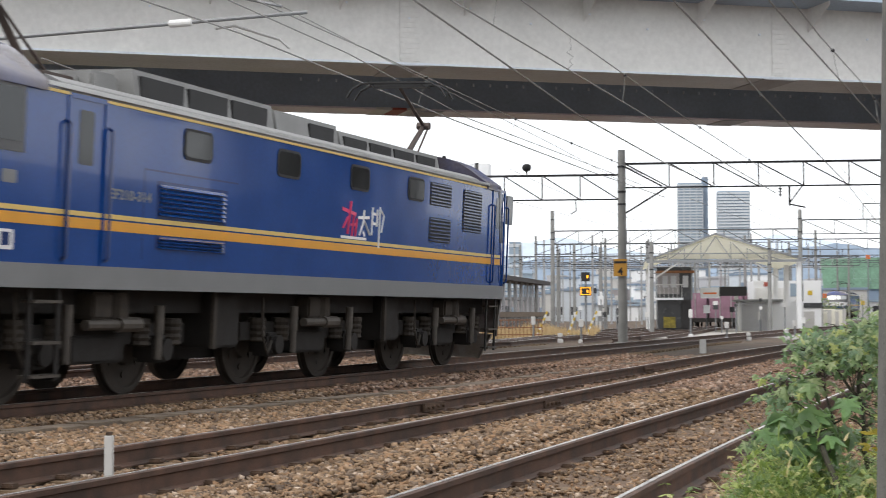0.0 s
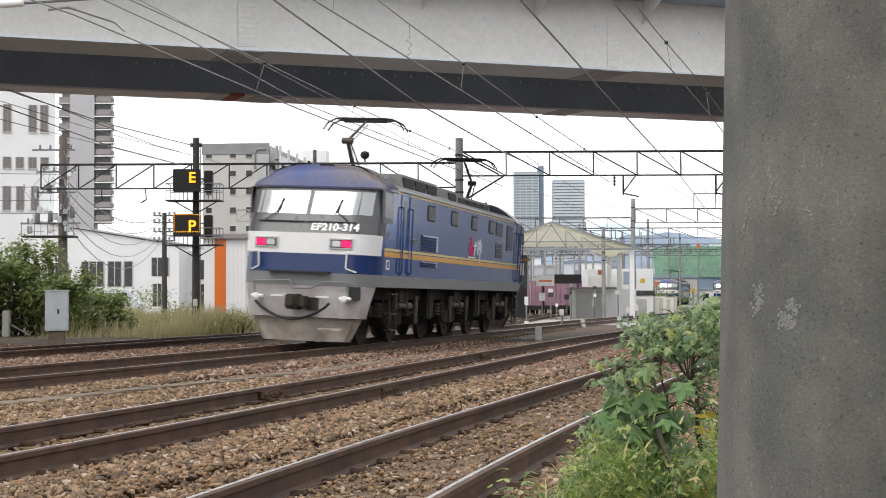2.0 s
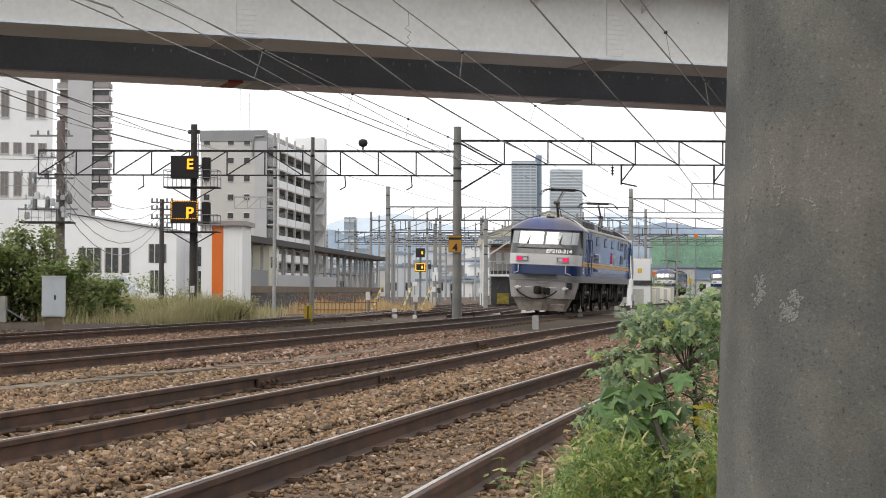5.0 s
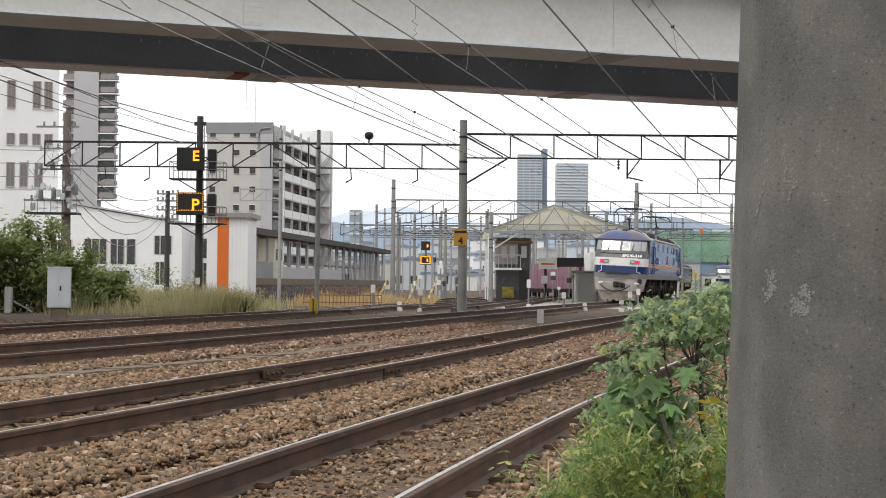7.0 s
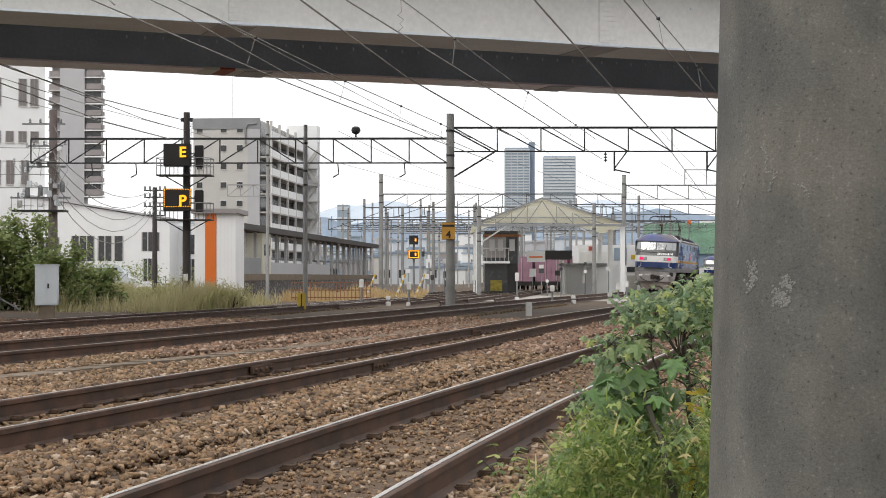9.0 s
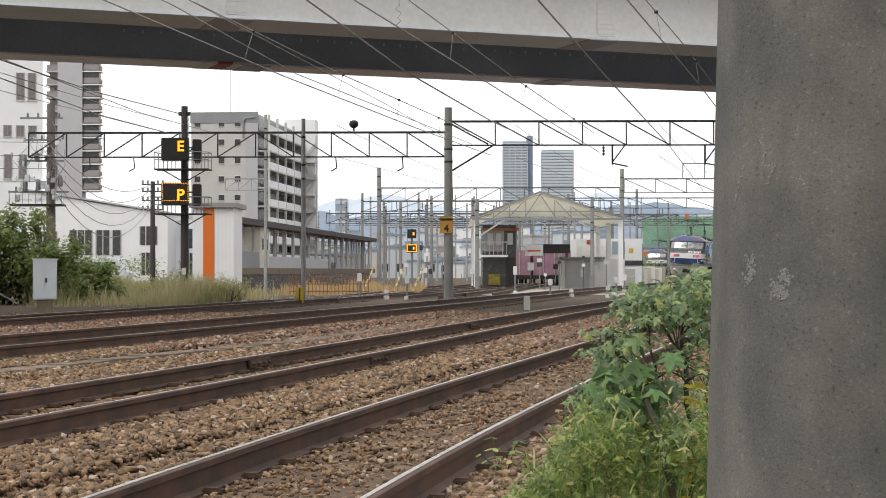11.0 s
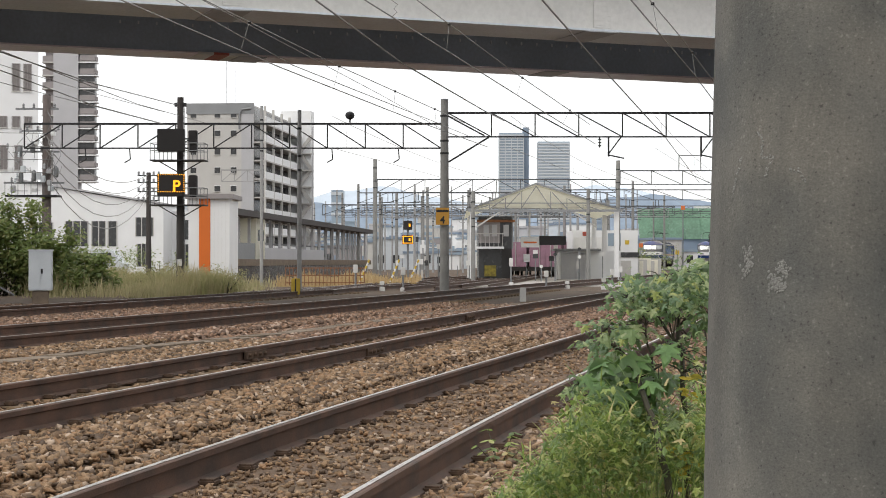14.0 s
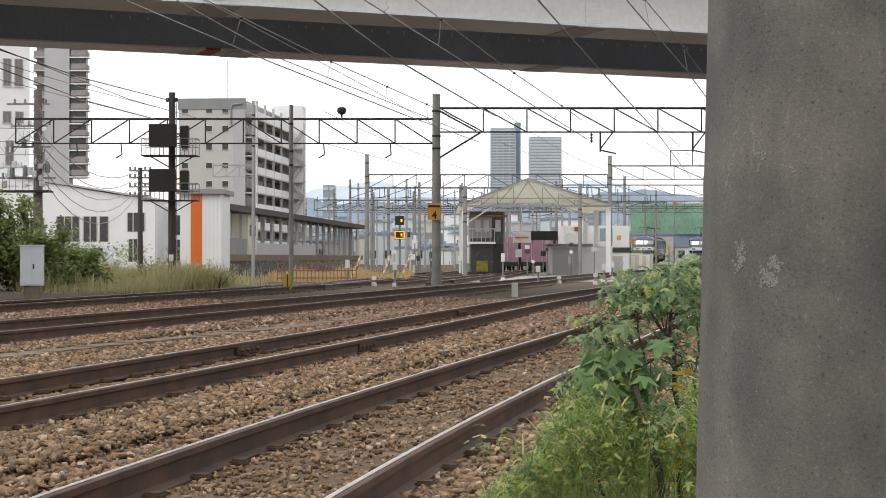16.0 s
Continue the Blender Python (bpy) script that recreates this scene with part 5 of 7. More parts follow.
# ---- signals, cabinets and posts along the line ----
M.update({
    "amber": glow("lit_amber_diodes", (1.0, 0.42, 0.02), 1.1),
    "panel": mat("dull_black_display", (0.018, 0.016, 0.016), 0.5, vary=0.15),
    "darkmast": mat("dark_brown_mast", (0.060, 0.052, 0.050), 0.7, vary=0.3, scale=2),
    "cabinet": mat("pale_grey_cabinet_paint", (0.62, 0.66, 0.69), 0.5, vary=0.08, scale=2, bump=0.03),
    "yellow_post": mat("yellow_enamel", (0.66, 0.46, 0.04), 0.5, vary=0.2, scale=6),
    "dirty_yellow": mat("dirty_yellow_paint", (0.30, 0.24, 0.035), 0.7, vary=0.5, scale=6),
    "orange": mat("orange_cladding", (0.70, 0.16, 0.022), 0.5, vary=0.06, scale=1, bump=0.02),
    "cladding": mat("white_wall_cladding", (0.80, 0.81, 0.82), 0.55, vary=0.05, scale=0.8, bump=0.03),
    "pale_wall": mat("pale_grey_render", (0.54, 0.53, 0.51), 0.8, vary=0.10, scale=0.5, grain=10, bump=0.05),
    "tile_grey": mat("grey_tower_tiles", (0.46, 0.46, 0.48), 0.6, vary=0.08, scale=0.4, grain=10, bump=0.03),
    "mid_wall": mat("mid_grey_render", (0.27, 0.28, 0.29), 0.8, vary=0.12, scale=0.5, grain=10, bump=0.05),
    "brown_wall": mat("brown_grey_tile", (0.31, 0.285, 0.285), 0.7, vary=0.15, scale=0.5, grain=10),
    "win_brown": mat("brownish_window_glass", (0.21, 0.19, 0.185), 0.3, vary=0.2, bump=0),
    # dark glass; also the tone painted where shade lies under decks and in galleries
    "recess": mat("dark_glass_and_painted_shade", (0.06, 0.062, 0.065), 0.25, 0.0, vary=0.2, bump=0),
    "blue_glass": mat("blue_grey_tower_glass", (0.30, 0.38, 0.46), 0.35, vary=0.12, scale=0.05, grain=1, bump=0),
    "tower_band": mat("pale_tower_concrete", (0.56, 0.60, 0.64), 0.6, vary=0.08, scale=0.05, grain=1, bump=0),
    "cream": mat("cream_roof_sheet", (0.88, 0.87, 0.79), 0.6, vary=0.12, scale=0.7, grain=12, bump=0.05),
    "rust": mat("rusty_fence_iron", (0.34, 0.155, 0.075), 0.8, 0.2, vary=0.35, scale=5),
    "net": mat("green_safety_netting", (0.25, 0.43, 0.31), 0.8, vary=0.3, scale=0.25, grain=3, bump=0.1),
    # haze of distance is put into these two blue tones
    "hill": mat("haze_blue_far_tone", (0.26, 0.33, 0.42), 0.95, vary=0.2, scale=0.006, grain=0.05, bump=0),
    "hill_far": mat("haze_paled_ridge", (0.56, 0.64, 0.73), 0.95, vary=0.12, scale=0.004, grain=0.04, bump=0),
    "maroon": mat("faded_maroon_container", (0.36, 0.20, 0.27), 0.6, vary=0.3, scale=1.5),
})


# roof sheets that let daylight through
sn, sl_ = M["cream"].node_tree.nodes, M["cream"].node_tree.links
thin = sn.new("ShaderNodeBsdfTranslucent")
thin.inputs["Color"].default_value = (0.92, 0.90, 0.80, 1)
half = sn.new("ShaderNodeMixShader")
half.inputs[0].default_value = 0.5
sl_.new(sn["Principled BSDF"].outputs[0], half.inputs[1])
sl_.new(thin.outputs[0], half.inputs[2])
sl_.new(half.outputs[0], [x for x in sn if x.type == "OUTPUT_MATERIAL"][0].inputs[0])


def sub(name, x0, x1, y0, y1, z0, z1, m, parent, label="", bevel=0.0):
    return part(name, box(bmesh.new(), x0, x1, y0, y1, z0, z1, bevel), M[m], parent, label)


def signal():
    top = thing("signal_mast", "dark signal mast with two black diode display boxes", "railway signal", (-9.63, 57.2, -0.136))
    top.scale = (0.944, 0.944, 0.944)
    bm = bmesh.new()
    lathe(bm, [(0.15, 0), (0.14, 3), (0.12, 7.35)], 14)
    part("shaft", bm, M["darkmast"], top, smooth=True)
    sub("footing", -0.45, 0.45, -0.4, 0.4, -0.10, 0.22, "trough", top, "concrete footing", 0.02)
    sub("cap", -0.22, 0.22, -0.06, 0.06, 7.0, 7.14, "black", top)
    for z in (4.98, 3.30):
        case = sub("display_case", -0.77, 0.24, -0.62, -0.30, z + 0.30, z + 1.14, "panel", top, "flat black display box", 0.02)
        sub("side_lamp_case", 0.36, 0.68, -0.40, -0.10, z + 0.28, z + 1.10, "panel", top, "", 0.03)
        part("hanger", bar(bmesh.new(), (0.0, -0.30, z + 0.8), (0.0, 0, z + 0.8), 0.1, 0.1), M["steel"], top)
        part("hanger", bar(bmesh.new(), (0.45, -0.25, z + 0.8), (0.0, 0, z + 0.8), 0.06, 0.06), M["steel"], top)
        deck = sub("service_deck", -1.08, 0.98, -0.45, 0.45, z - 0.04, z, "black", top, "black service platform")
        for x in (-1.06, -0.72, -0.40, 0.40, 0.70, 0.96):
            for y in (-0.43, 0.43):
                part("railing_post", rod(bmesh.new(), (x, y, z), (x, y, z + 0.62), 0.016, seg=5), M["steel"], deck)
        for y in (-0.43, 0.43):
            for h in (0.34, 0.62):
                part("railing", rod(bmesh.new(), (-1.06, y, z + h), (0.96, y, z + h), 0.016, seg=5), M["steel"], deck)
        for x in (-1.06, 0.96):
            part("railing", rod(bmesh.new(), (x, -0.43, z + 0.62), (x, 0.43, z + 0.62), 0.016, seg=5), M["steel"], deck)
        part("strut", bar(bmesh.new(), (-0.8, 0, z - 0.04), (0, 0, z - 0.5), 0.04, 0.04), M["black"], top)
        part("strut", bar(bmesh.new(), (0.8, 0, z - 0.04), (0, 0, z - 0.5), 0.04, 0.04), M["black"], top)
    bm = bmesh.new()
    for i in range(24):
        z = 0.4 + 0.28 * i
        rod(bm, (-0.12, 0.2, z), (0.12, 0.2, z), 0.012, seg=4)
    for x in (-0.13, 0.13):
        rod(bm, (x, 0.2, 0.2), (x, 0.2, 7.0), 0.016, seg=4)
    part("ladder", bm, M["steel"], top)
    sub("name_tag", -0.08, 0.08, -0.16, -0.14, 1.0, 1.25, "white", top)
    return top


signal()
# the lit letters: they drop back into their boxes when the signal goes dark
letter_e = thing("lit_letter", "amber diode letter E on a black display", "signal letter", (-9.72, 56.585, 5.17))
words("E", 0.51, M["amber"], letter_e, pose(0.05, 0, 0, 0, 0, 0), bold=0.012, thick=0.01)
letter_p = thing("lit_letter", "amber diode letter P with a dotted frame", "signal letter", (-9.72, 56.585, 3.44))
words("P", 0.55, M["amber"], letter_p, pose(0.05, 0, 0, 0, 0, 0), bold=0.012, thick=0.01)
dot_bm = bmesh.new()
box(dot_bm, -0.016, 0.016, -0.01, 0.01, -0.016, 0.016)
dot = part("diode", dot_bm, M["amber"], letter_p)
spots_ = [(-0.585 + 0.083 * i, z) for i in range(12) for z in (-0.02, 0.585)] + [(x, 0.057 + 0.080 * i) for i in range(7) for x in (-0.585, 0.32)]
dot.matrix_basis = pose(spots_[0][0], 0, spots_[0][1])
for x, z in spots_[1:]:
    d = new("diode", dot.data)
    d.parent, d.matrix_basis = letter_p, pose(x, 0, z)

# far diode signal
far_sig = thing("yard_signal", "small yard signal with two amber lit boxes", "railway signal", (-2.42, 90, -0.2))
part("post", rod(bmesh.new(), (0, 0, 0), (0, 0, 3.5), 0.06), M["steel"], far_sig)
for z, w in ((2.95, 0.5), (2.15, 0.62)):
    cs = sub("display_case", -w / 2, w / 2, -0.25, -0.05, z, z + 0.50, "panel", far_sig)
    for a in ((-w / 2 + 0.03, w / 2 - 0.03, 0.42, 0.46), (-w / 2 + 0.03, w / 2 - 0.03, 0.04, 0.08), (w / 2 - 0.08, w / 2 - 0.03, 0.04, 0.46), (-w / 2 + 0.03, -w / 2 + 0.08, 0.04, 0.46)) if z < 2.5 else ():
        sub("lit_edge", a[0], a[1], -0.265, -0.25, z + a[2], z + a[3], "amber", cs)
    sub("lit_mark", 0.06, 0.15, -0.265, -0.25, z + 0.17, z + 0.33, "amber", cs)

cab = thing("relay_cabinet", "pale grey steel relay cabinet on a concrete foot", "cabinet", (-10.46, 41.0, -0.2), 12)
sub("body", -0.29, 0.29, -0.26, 0.26, 0.42, 1.43, "cabinet", cab, bevel=0.015)
sub("door", -0.27, -0.01, -0.275, -0.262, 0.46, 1.39, "cabinet", cab)
sub("door", 0.01, 0.27, -0.275, -0.262, 0.46, 1.39, "cabinet", cab)
sub("roof", -0.31, 0.31, -0.29, 0.28, 1.43, 1.46, "cabinet", cab)
sub("lock", 0.02, 0.06, -0.30, -0.275, 0.85, 0.97, "black", cab)
sub("foot", -0.20, 0.20, -0.2, 0.2, 0.0, 0.42, "trough", cab, "concrete foot", 0.02)
ypost = thing("yellow_marker", "yellow enamelled marker post beside the track", "marker post", (-5.0, 51.8, -0.2))
sub("plate", -0.14, 0.14, -0.05, 0.05, 0.10, 0.62, "yellow_post", ypost, bevel=0.02)
sub("dark_slot", -0.02, 0.02, -0.056, -0.05, 0.12, 0.60, "black", ypost)
sub("foot", -0.05, 0.05, -0.04, 0.04, 0.0, 0.12, "black", ypost)
wp = thing("marker_post", "short pale concrete marker post by the rail", "marker post", (2.05, 46.0, -0.2))
sub("stub", -0.09, 0.09, -0.08, 0.08, 0, 0.42, "pale_wall", wp, bevel=0.02)
st = thing("marker_stake", "weathered grey concrete stake in the ballast", "marker post", (-3.08, 9.35, -0.2), 10)
sub("shaft", -0.026, 0.026, -0.026, 0.026, 0.0, 0.43, "pale_wall", st, bevel=0.005)
sub("top", -0.018, 0.018, -0.018, 0.018, 0.43, 0.45, "clip", st)
# guard rail post beyond the main track
gp = thing("guard_post", "grey concrete fence post with a slanting rail", "fence post", (-10.6, 32.0, -0.2), 0)
sub("post", -0.17, 0.17, -0.10, 0.10, 0, 1.15, "pale_wall", gp, bevel=0.03)
part("rail", bar(bmesh.new(), (0.1, 0, 0.8), (1.1, 0.3, 0.1), 0.06, 0.06), M["steel"], gp)
part("rail", bar(bmesh.new(), (-0.1, 0, 0.95), (-2.2, -0.4, 0.55), 0.10, 0.10), M["pale_wall"], gp)
gp = thing("guard_post", "short grey concrete post with a slanting rail", "fence post", (-15.2, 53.0, -0.2), 0)
sub("post", -0.12, 0.12, -0.10, 0.10, 0, 0.88, "pale_wall", gp, bevel=0.03)
part("rail", bar(bmesh.new(), (0.1, 0, 0.45), (0.75, 0.2, 0.05), 0.06, 0.06), M["steel"], gp)
for x, y, h, c in ((-1.85, 62, 0.9, "white"), (3.9, 66, 0.75, "white"), (7.0, 70, 0.8, "white"), (-3.8, 64, 1.0, "white"), (6.3, 66.5, 0.45, "white"), (-2.7, 63, 0.35, "white"), (4.9, 68, 0.3, "white"), (8.2, 78, 0.9, "white"), (2.9, 78, 1.3, "white")):
    sp_ = thing("point_indicator", "small white track indicator on a post", "track indicator", (x, y, -0.2), group="track indicators")
    part("stem", rod(bmesh.new(), (0, 0, 0), (0, 0, h), 0.04), M["steel"], sp_)
    sub("head", -0.09, 0.09, -0.06, 0.06, h * 0.72, h + 0.05, c, sp_, bevel=0.02)
    sub("box", -0.11, 0.11, -0.10, 0.10, 0.0, 0.17, c, sp_, bevel=0.02)
ry_ = random.Random(31)
for k in range(34):
    y = ry_.uniform(84, 150)
    x = ry_.uniform(-0.035, 0.105) * y
    h = ry_.uniform(0.4, 2.6)
    sp_ = thing("yard_marker", "small pale yard marker on a thin post", "track indicator", (x, y, -0.2), group="yard markers")
    part("stem", rod(bmesh.new(), (0, 0, 0), (0, 0, h), 0.035, seg=6), M["steel"], sp_)
    w_ = ry_.uniform(0.07, 0.2)
    sub("plate", -w_, w_, -0.05, 0.03, h - ry_.uniform(0.2, 0.5), h + 0.04, ("white", "cladding", "pale_wall", "recess")[k % 4], sp_, bevel=0.01)
for x in (-4.35, -2.95, -2.05):
    g = thing("striped_guy", "striped slanting mast guy guard", "guy wire", (x, 75, -0.2), group="guy guards")
    for k in range(9):
        part("band", rod(bmesh.new(), (0.06 * k, 0, 0.14 * k), (0.06 * k + 0.06, 0, 0.14 * k + 0.14), 0.045, seg=6), M["white" if k % 2 else "yellow_post"], g)
fence = thing("iron_fence", "rusty orange iron mesh fence", "fence", (-7.4, 72, -0.1))
for z in (0.12, 0.45, 0.78):
    part("rail", bar(bmesh.new(), (0, 0, z), (3.5, 0.4, z), 0.04, 0.045), M["rust"], fence)
for k in range(22):
    part("post", bar(bmesh.new(), (3.5 * k / 21, 0.4 * k / 21, 0.0), (3.5 * k / 21, 0.4 * k / 21, 0.82), 0.03, 0.03), M["rust"], fence)

M["pole_brown"] = mat("brown_grey_pole", (0.20, 0.165, 0.155), 0.8, vary=0.25, scale=3, grain=60)
# utility pole with transformers at the verge, and a thinner one
up = thing("power_pole", "brown utility pole crowded with transformers and cables", "utility pole", (-15.6, 62, -0.2))
bm = bmesh.new()
lathe(bm, [(0.20, 0), (0.15, 7.6)], 14)
part("shaft", bm, M["pole_brown"], up, smooth=True)
for z, w in ((7.05, 0.9), (6.2, 0.75), (5.4, 1.0), (4.2, 1.35)):
    part("crossarm", bar(bmesh.new(), (-w - 0.3, 0, z), (w * 0.5, 0, z), 0.07, 0.07), M["steel"], up)
    for k in range(4):
        x = -w + 0.4 * k
        bm = bmesh.new()
        lathe(bm, [(0.03, 0), (0.06, 0.04), (0.03, 0.08), (0.055, 0.12), (0.02, 0.18)], 8, (x, 0))
        bmesh.ops.translate(bm, verts=bm.verts[:], vec=(0, 0, z + 0.03))
        part("pin_insulator", bm, M["mid_wall"], up)
for x, z in ((-0.45, 4.35), (-0.95, 4.3), (-0.5, 5.45), (0.4, 4.5), (-1.0, 5.3)):
    bm = bmesh.new()
    lathe(bm, [(0.08, 0), (0.095, 0.04), (0.095, 0.32), (0.08, 0.37), (0.03, 0.44)], 12, (x, -0.15))
    bmesh.ops.translate(bm, verts=bm.verts[:], vec=(0, 0, z - 0.1))
    part("transformer", bm, M["steel"], up, "grey transformer can", smooth=True)
part("work_deck", box(bmesh.new(), -1.5, 0.5, -0.4, 0.4, 3.65, 3.72), M["black"], up)
for k in range(9):
    part("deck_rail", rod(bmesh.new(), (-1.5 + 0.25 * k, -0.4, 3.72), (-1.5 + 0.25 * k, -0.4, 4.25), 0.014, seg=4), M["steel"], up)
rnd = random.Random(5)
for k in range(26):
    x, z = rnd.uniform(-1.45, 0.35), rnd.uniform(3.8, 6.3)
    bm = bmesh.new()
    if k % 2:
        lathe(bm, [(0.03, 0), (0.06, 0.03), (0.035, 0.06), (0.06, 0.10), (0.035, 0.13), (0.05, 0.17), (0.02, 0.22)], 8, (x, -0.25))
        bmesh.ops.translate(bm, verts=bm.verts[:], vec=(0, 0, z))
    else:
        box(bm, x - 0.09, x + 0.09, -0.34, -0.2, z, z + rnd.uniform(0.12, 0.3), 0.02)
        bar(bm, (x, -0.2, z + 0.08), (x * 0.6, 0, z + 0.08), 0.03, 0.03)
    part("switch_gear", bm, M[("cladding", "tile_grey", "cabinet")[k % 3]], up, "pale grey switch gear")
for k in range(18):
    x0, z0 = rnd.uniform(-1.3, 0.3), rnd.uniform(4.2, 6.2)
    x1, z1 = x0 + rnd.uniform(-0.6, 0.6), z0 + rnd.uniform(0.5, 1.3)
    part("jumper_cable", pipe(bmesh.new(), [(x0, -0.2, z0), ((x0 + x1) / 2 + 0.25, -0.35, (z0 + z1) / 2), (x1, -0.1, z1)], 0.012, 4), M["steel" if k % 2 else "wire"], up)
sub("tag", -0.10, 0.10, -0.22, -0.2, 2.0, 2.2, "white", up)
p2 = thing("power_pole", "thin dark utility pole with stacked insulators", "utility pole", (-15.05, 80, -0.2))
bm = bmesh.new()
lathe(bm, [(0.14, 0), (0.11, 5.6)], 10)
part("shaft", bm, M["darkmast"], p2)
for z in (4.2, 4.65, 5.1, 5.45):
    part("crossarm", bar(bmesh.new(), (-0.55, 0, z), (0.55, 0, z), 0.06, 0.06), M["black"], p2)
    for x in (-0.5, -0.25, 0.25, 0.5):
        part("pin_insulator", rod(bmesh.new(), (x, 0, z), (x, 0, z + 0.2), 0.06, seg=6), M["mid_wall"], p2)
for k in range(5):
    a, b = Vector((-15.4, 62, 5.6 - 0.42 * k)), Vector((-15.05, 80, 5.3 - 0.25 * k))
    wire([a.lerp(b, f) - Vector((0, 0, (0.9 + 0.2 * k) * 4 * f * (1 - f))) for f in [i / 8 for i in range(9)]], 0.016, "sagging black cable between two poles")
for k in range(4):
    a, b = Vector((-15.4, 62, 5.9 - 0.5 * k)), Vector((-34, 40, 6.2 - 0.5 * k))
    wire([a.lerp(b, f) - Vector((0, 0, 0.5 * 4 * f * (1 - f))) for f in [i / 6 for i in range(7)]], 0.014, "black cable leaving a pole")

# ---- station platform ----
plat = thing("station_platform", "station platform with a long brown roof on posts", "platform", (-11.0, 80, -0.2), -math.degrees(math.atan2(3.8, 50)))
sub("deck", -1.6, 0.0, 0, 56, 0.95, 1.30, "trough", plat, "weathered platform edge")
# dark block standing in for the shade under the platform deck
sub("painted_deck_shade", -1.5, -0.35, 0.1, 55.9, 0.0, 0.95, "recess", plat)
sub("roof", -1.75, 0.25, -0.5, 56.5, 3.62, 3.82, "brown_wall", plat, "brown flat platform roof")
sub("roof_edge", 0.25, 0.30, -0.5, 56.5, 3.52, 3.84, "darkmast", plat)
sub("soffit", -1.7, 0.2, 0, 56, 3.54, 3.60, "darkmast", plat)
sub("back_wall", -1.6, -1.5, 9.4, 14, 1.30, 3.5, "cladding", plat, "white platform back wall")
sub("low_wall", -0.12, -0.04, 0.3, 6.6, 1.30, 2.15, "mid_wall", plat, "grey parapet panel")
sub("low_wall", -0.12, -0.04, 9.4, 30.5, 1.30, 1.95, "tile_grey", plat, "grey parapet panel")
sub("kiosk", -0.9, -0.02, 6.8, 9.2, 1.30, 3.5, "cream", plat, "cream platform cabin")
sub("kiosk_window", -0.025, 0.0, 7.2, 8.8, 2.3, 2.9, "recess", plat)
for k in range(19):
    sub("post", -0.42, -0.28, 0.4 + 3.0 * k, 0.54 + 3.0 * k, 1.30, 3.55, "tile_grey", plat)
    sub("post", -1.45, -1.33, 0.4 + 3.0 * k, 0.54 + 3.0 * k, 1.30, 3.55, "mid_wall", plat)
    if k > 4:
        sub("railing", -1.5, -1.44, 0.5 + 3.0 * k, 3.4 + 3.0 * k, 2.2, 2.3, "steel", plat)
for k in range(6):
    sub("seat", -1.2, -0.8, 30 + 1.8 * k, 31.2 + 1.8 * k, 1.3, 1.75, "recess", plat)
for k in range(12):
    sub("tube_lamp", -1.2, -0.5, 2.0 + 2.5 * k, 2.2 + 2.5 * k, 3.46, 3.52, "white", plat)
blk = thing("lift_tower", "white clad block with an orange vertical stripe", "building", (-11.25, 75, -0.2))
sub("wall", -1.0, 0.92, 0, 3.0, 0, 4.1, "cladding", blk, "white cladding")
sub("orange_stripe", -0.50, 0.02, -0.03, 0.0, 0.4, 4.1, "orange", blk, "orange cladding stripe")
sub("roof", -1.15, 1.1, -0.2, 3.2, 4.1, 4.32, "brown_wall", blk, "brown grey roof slab")
for k in range(4):
    sub("joint", 0.20 + 0.18 * k, 0.205 + 0.18 * k, -0.004, 0.0, 0.4, 4.1, "pale_wall", blk)

# ---- buildings ----


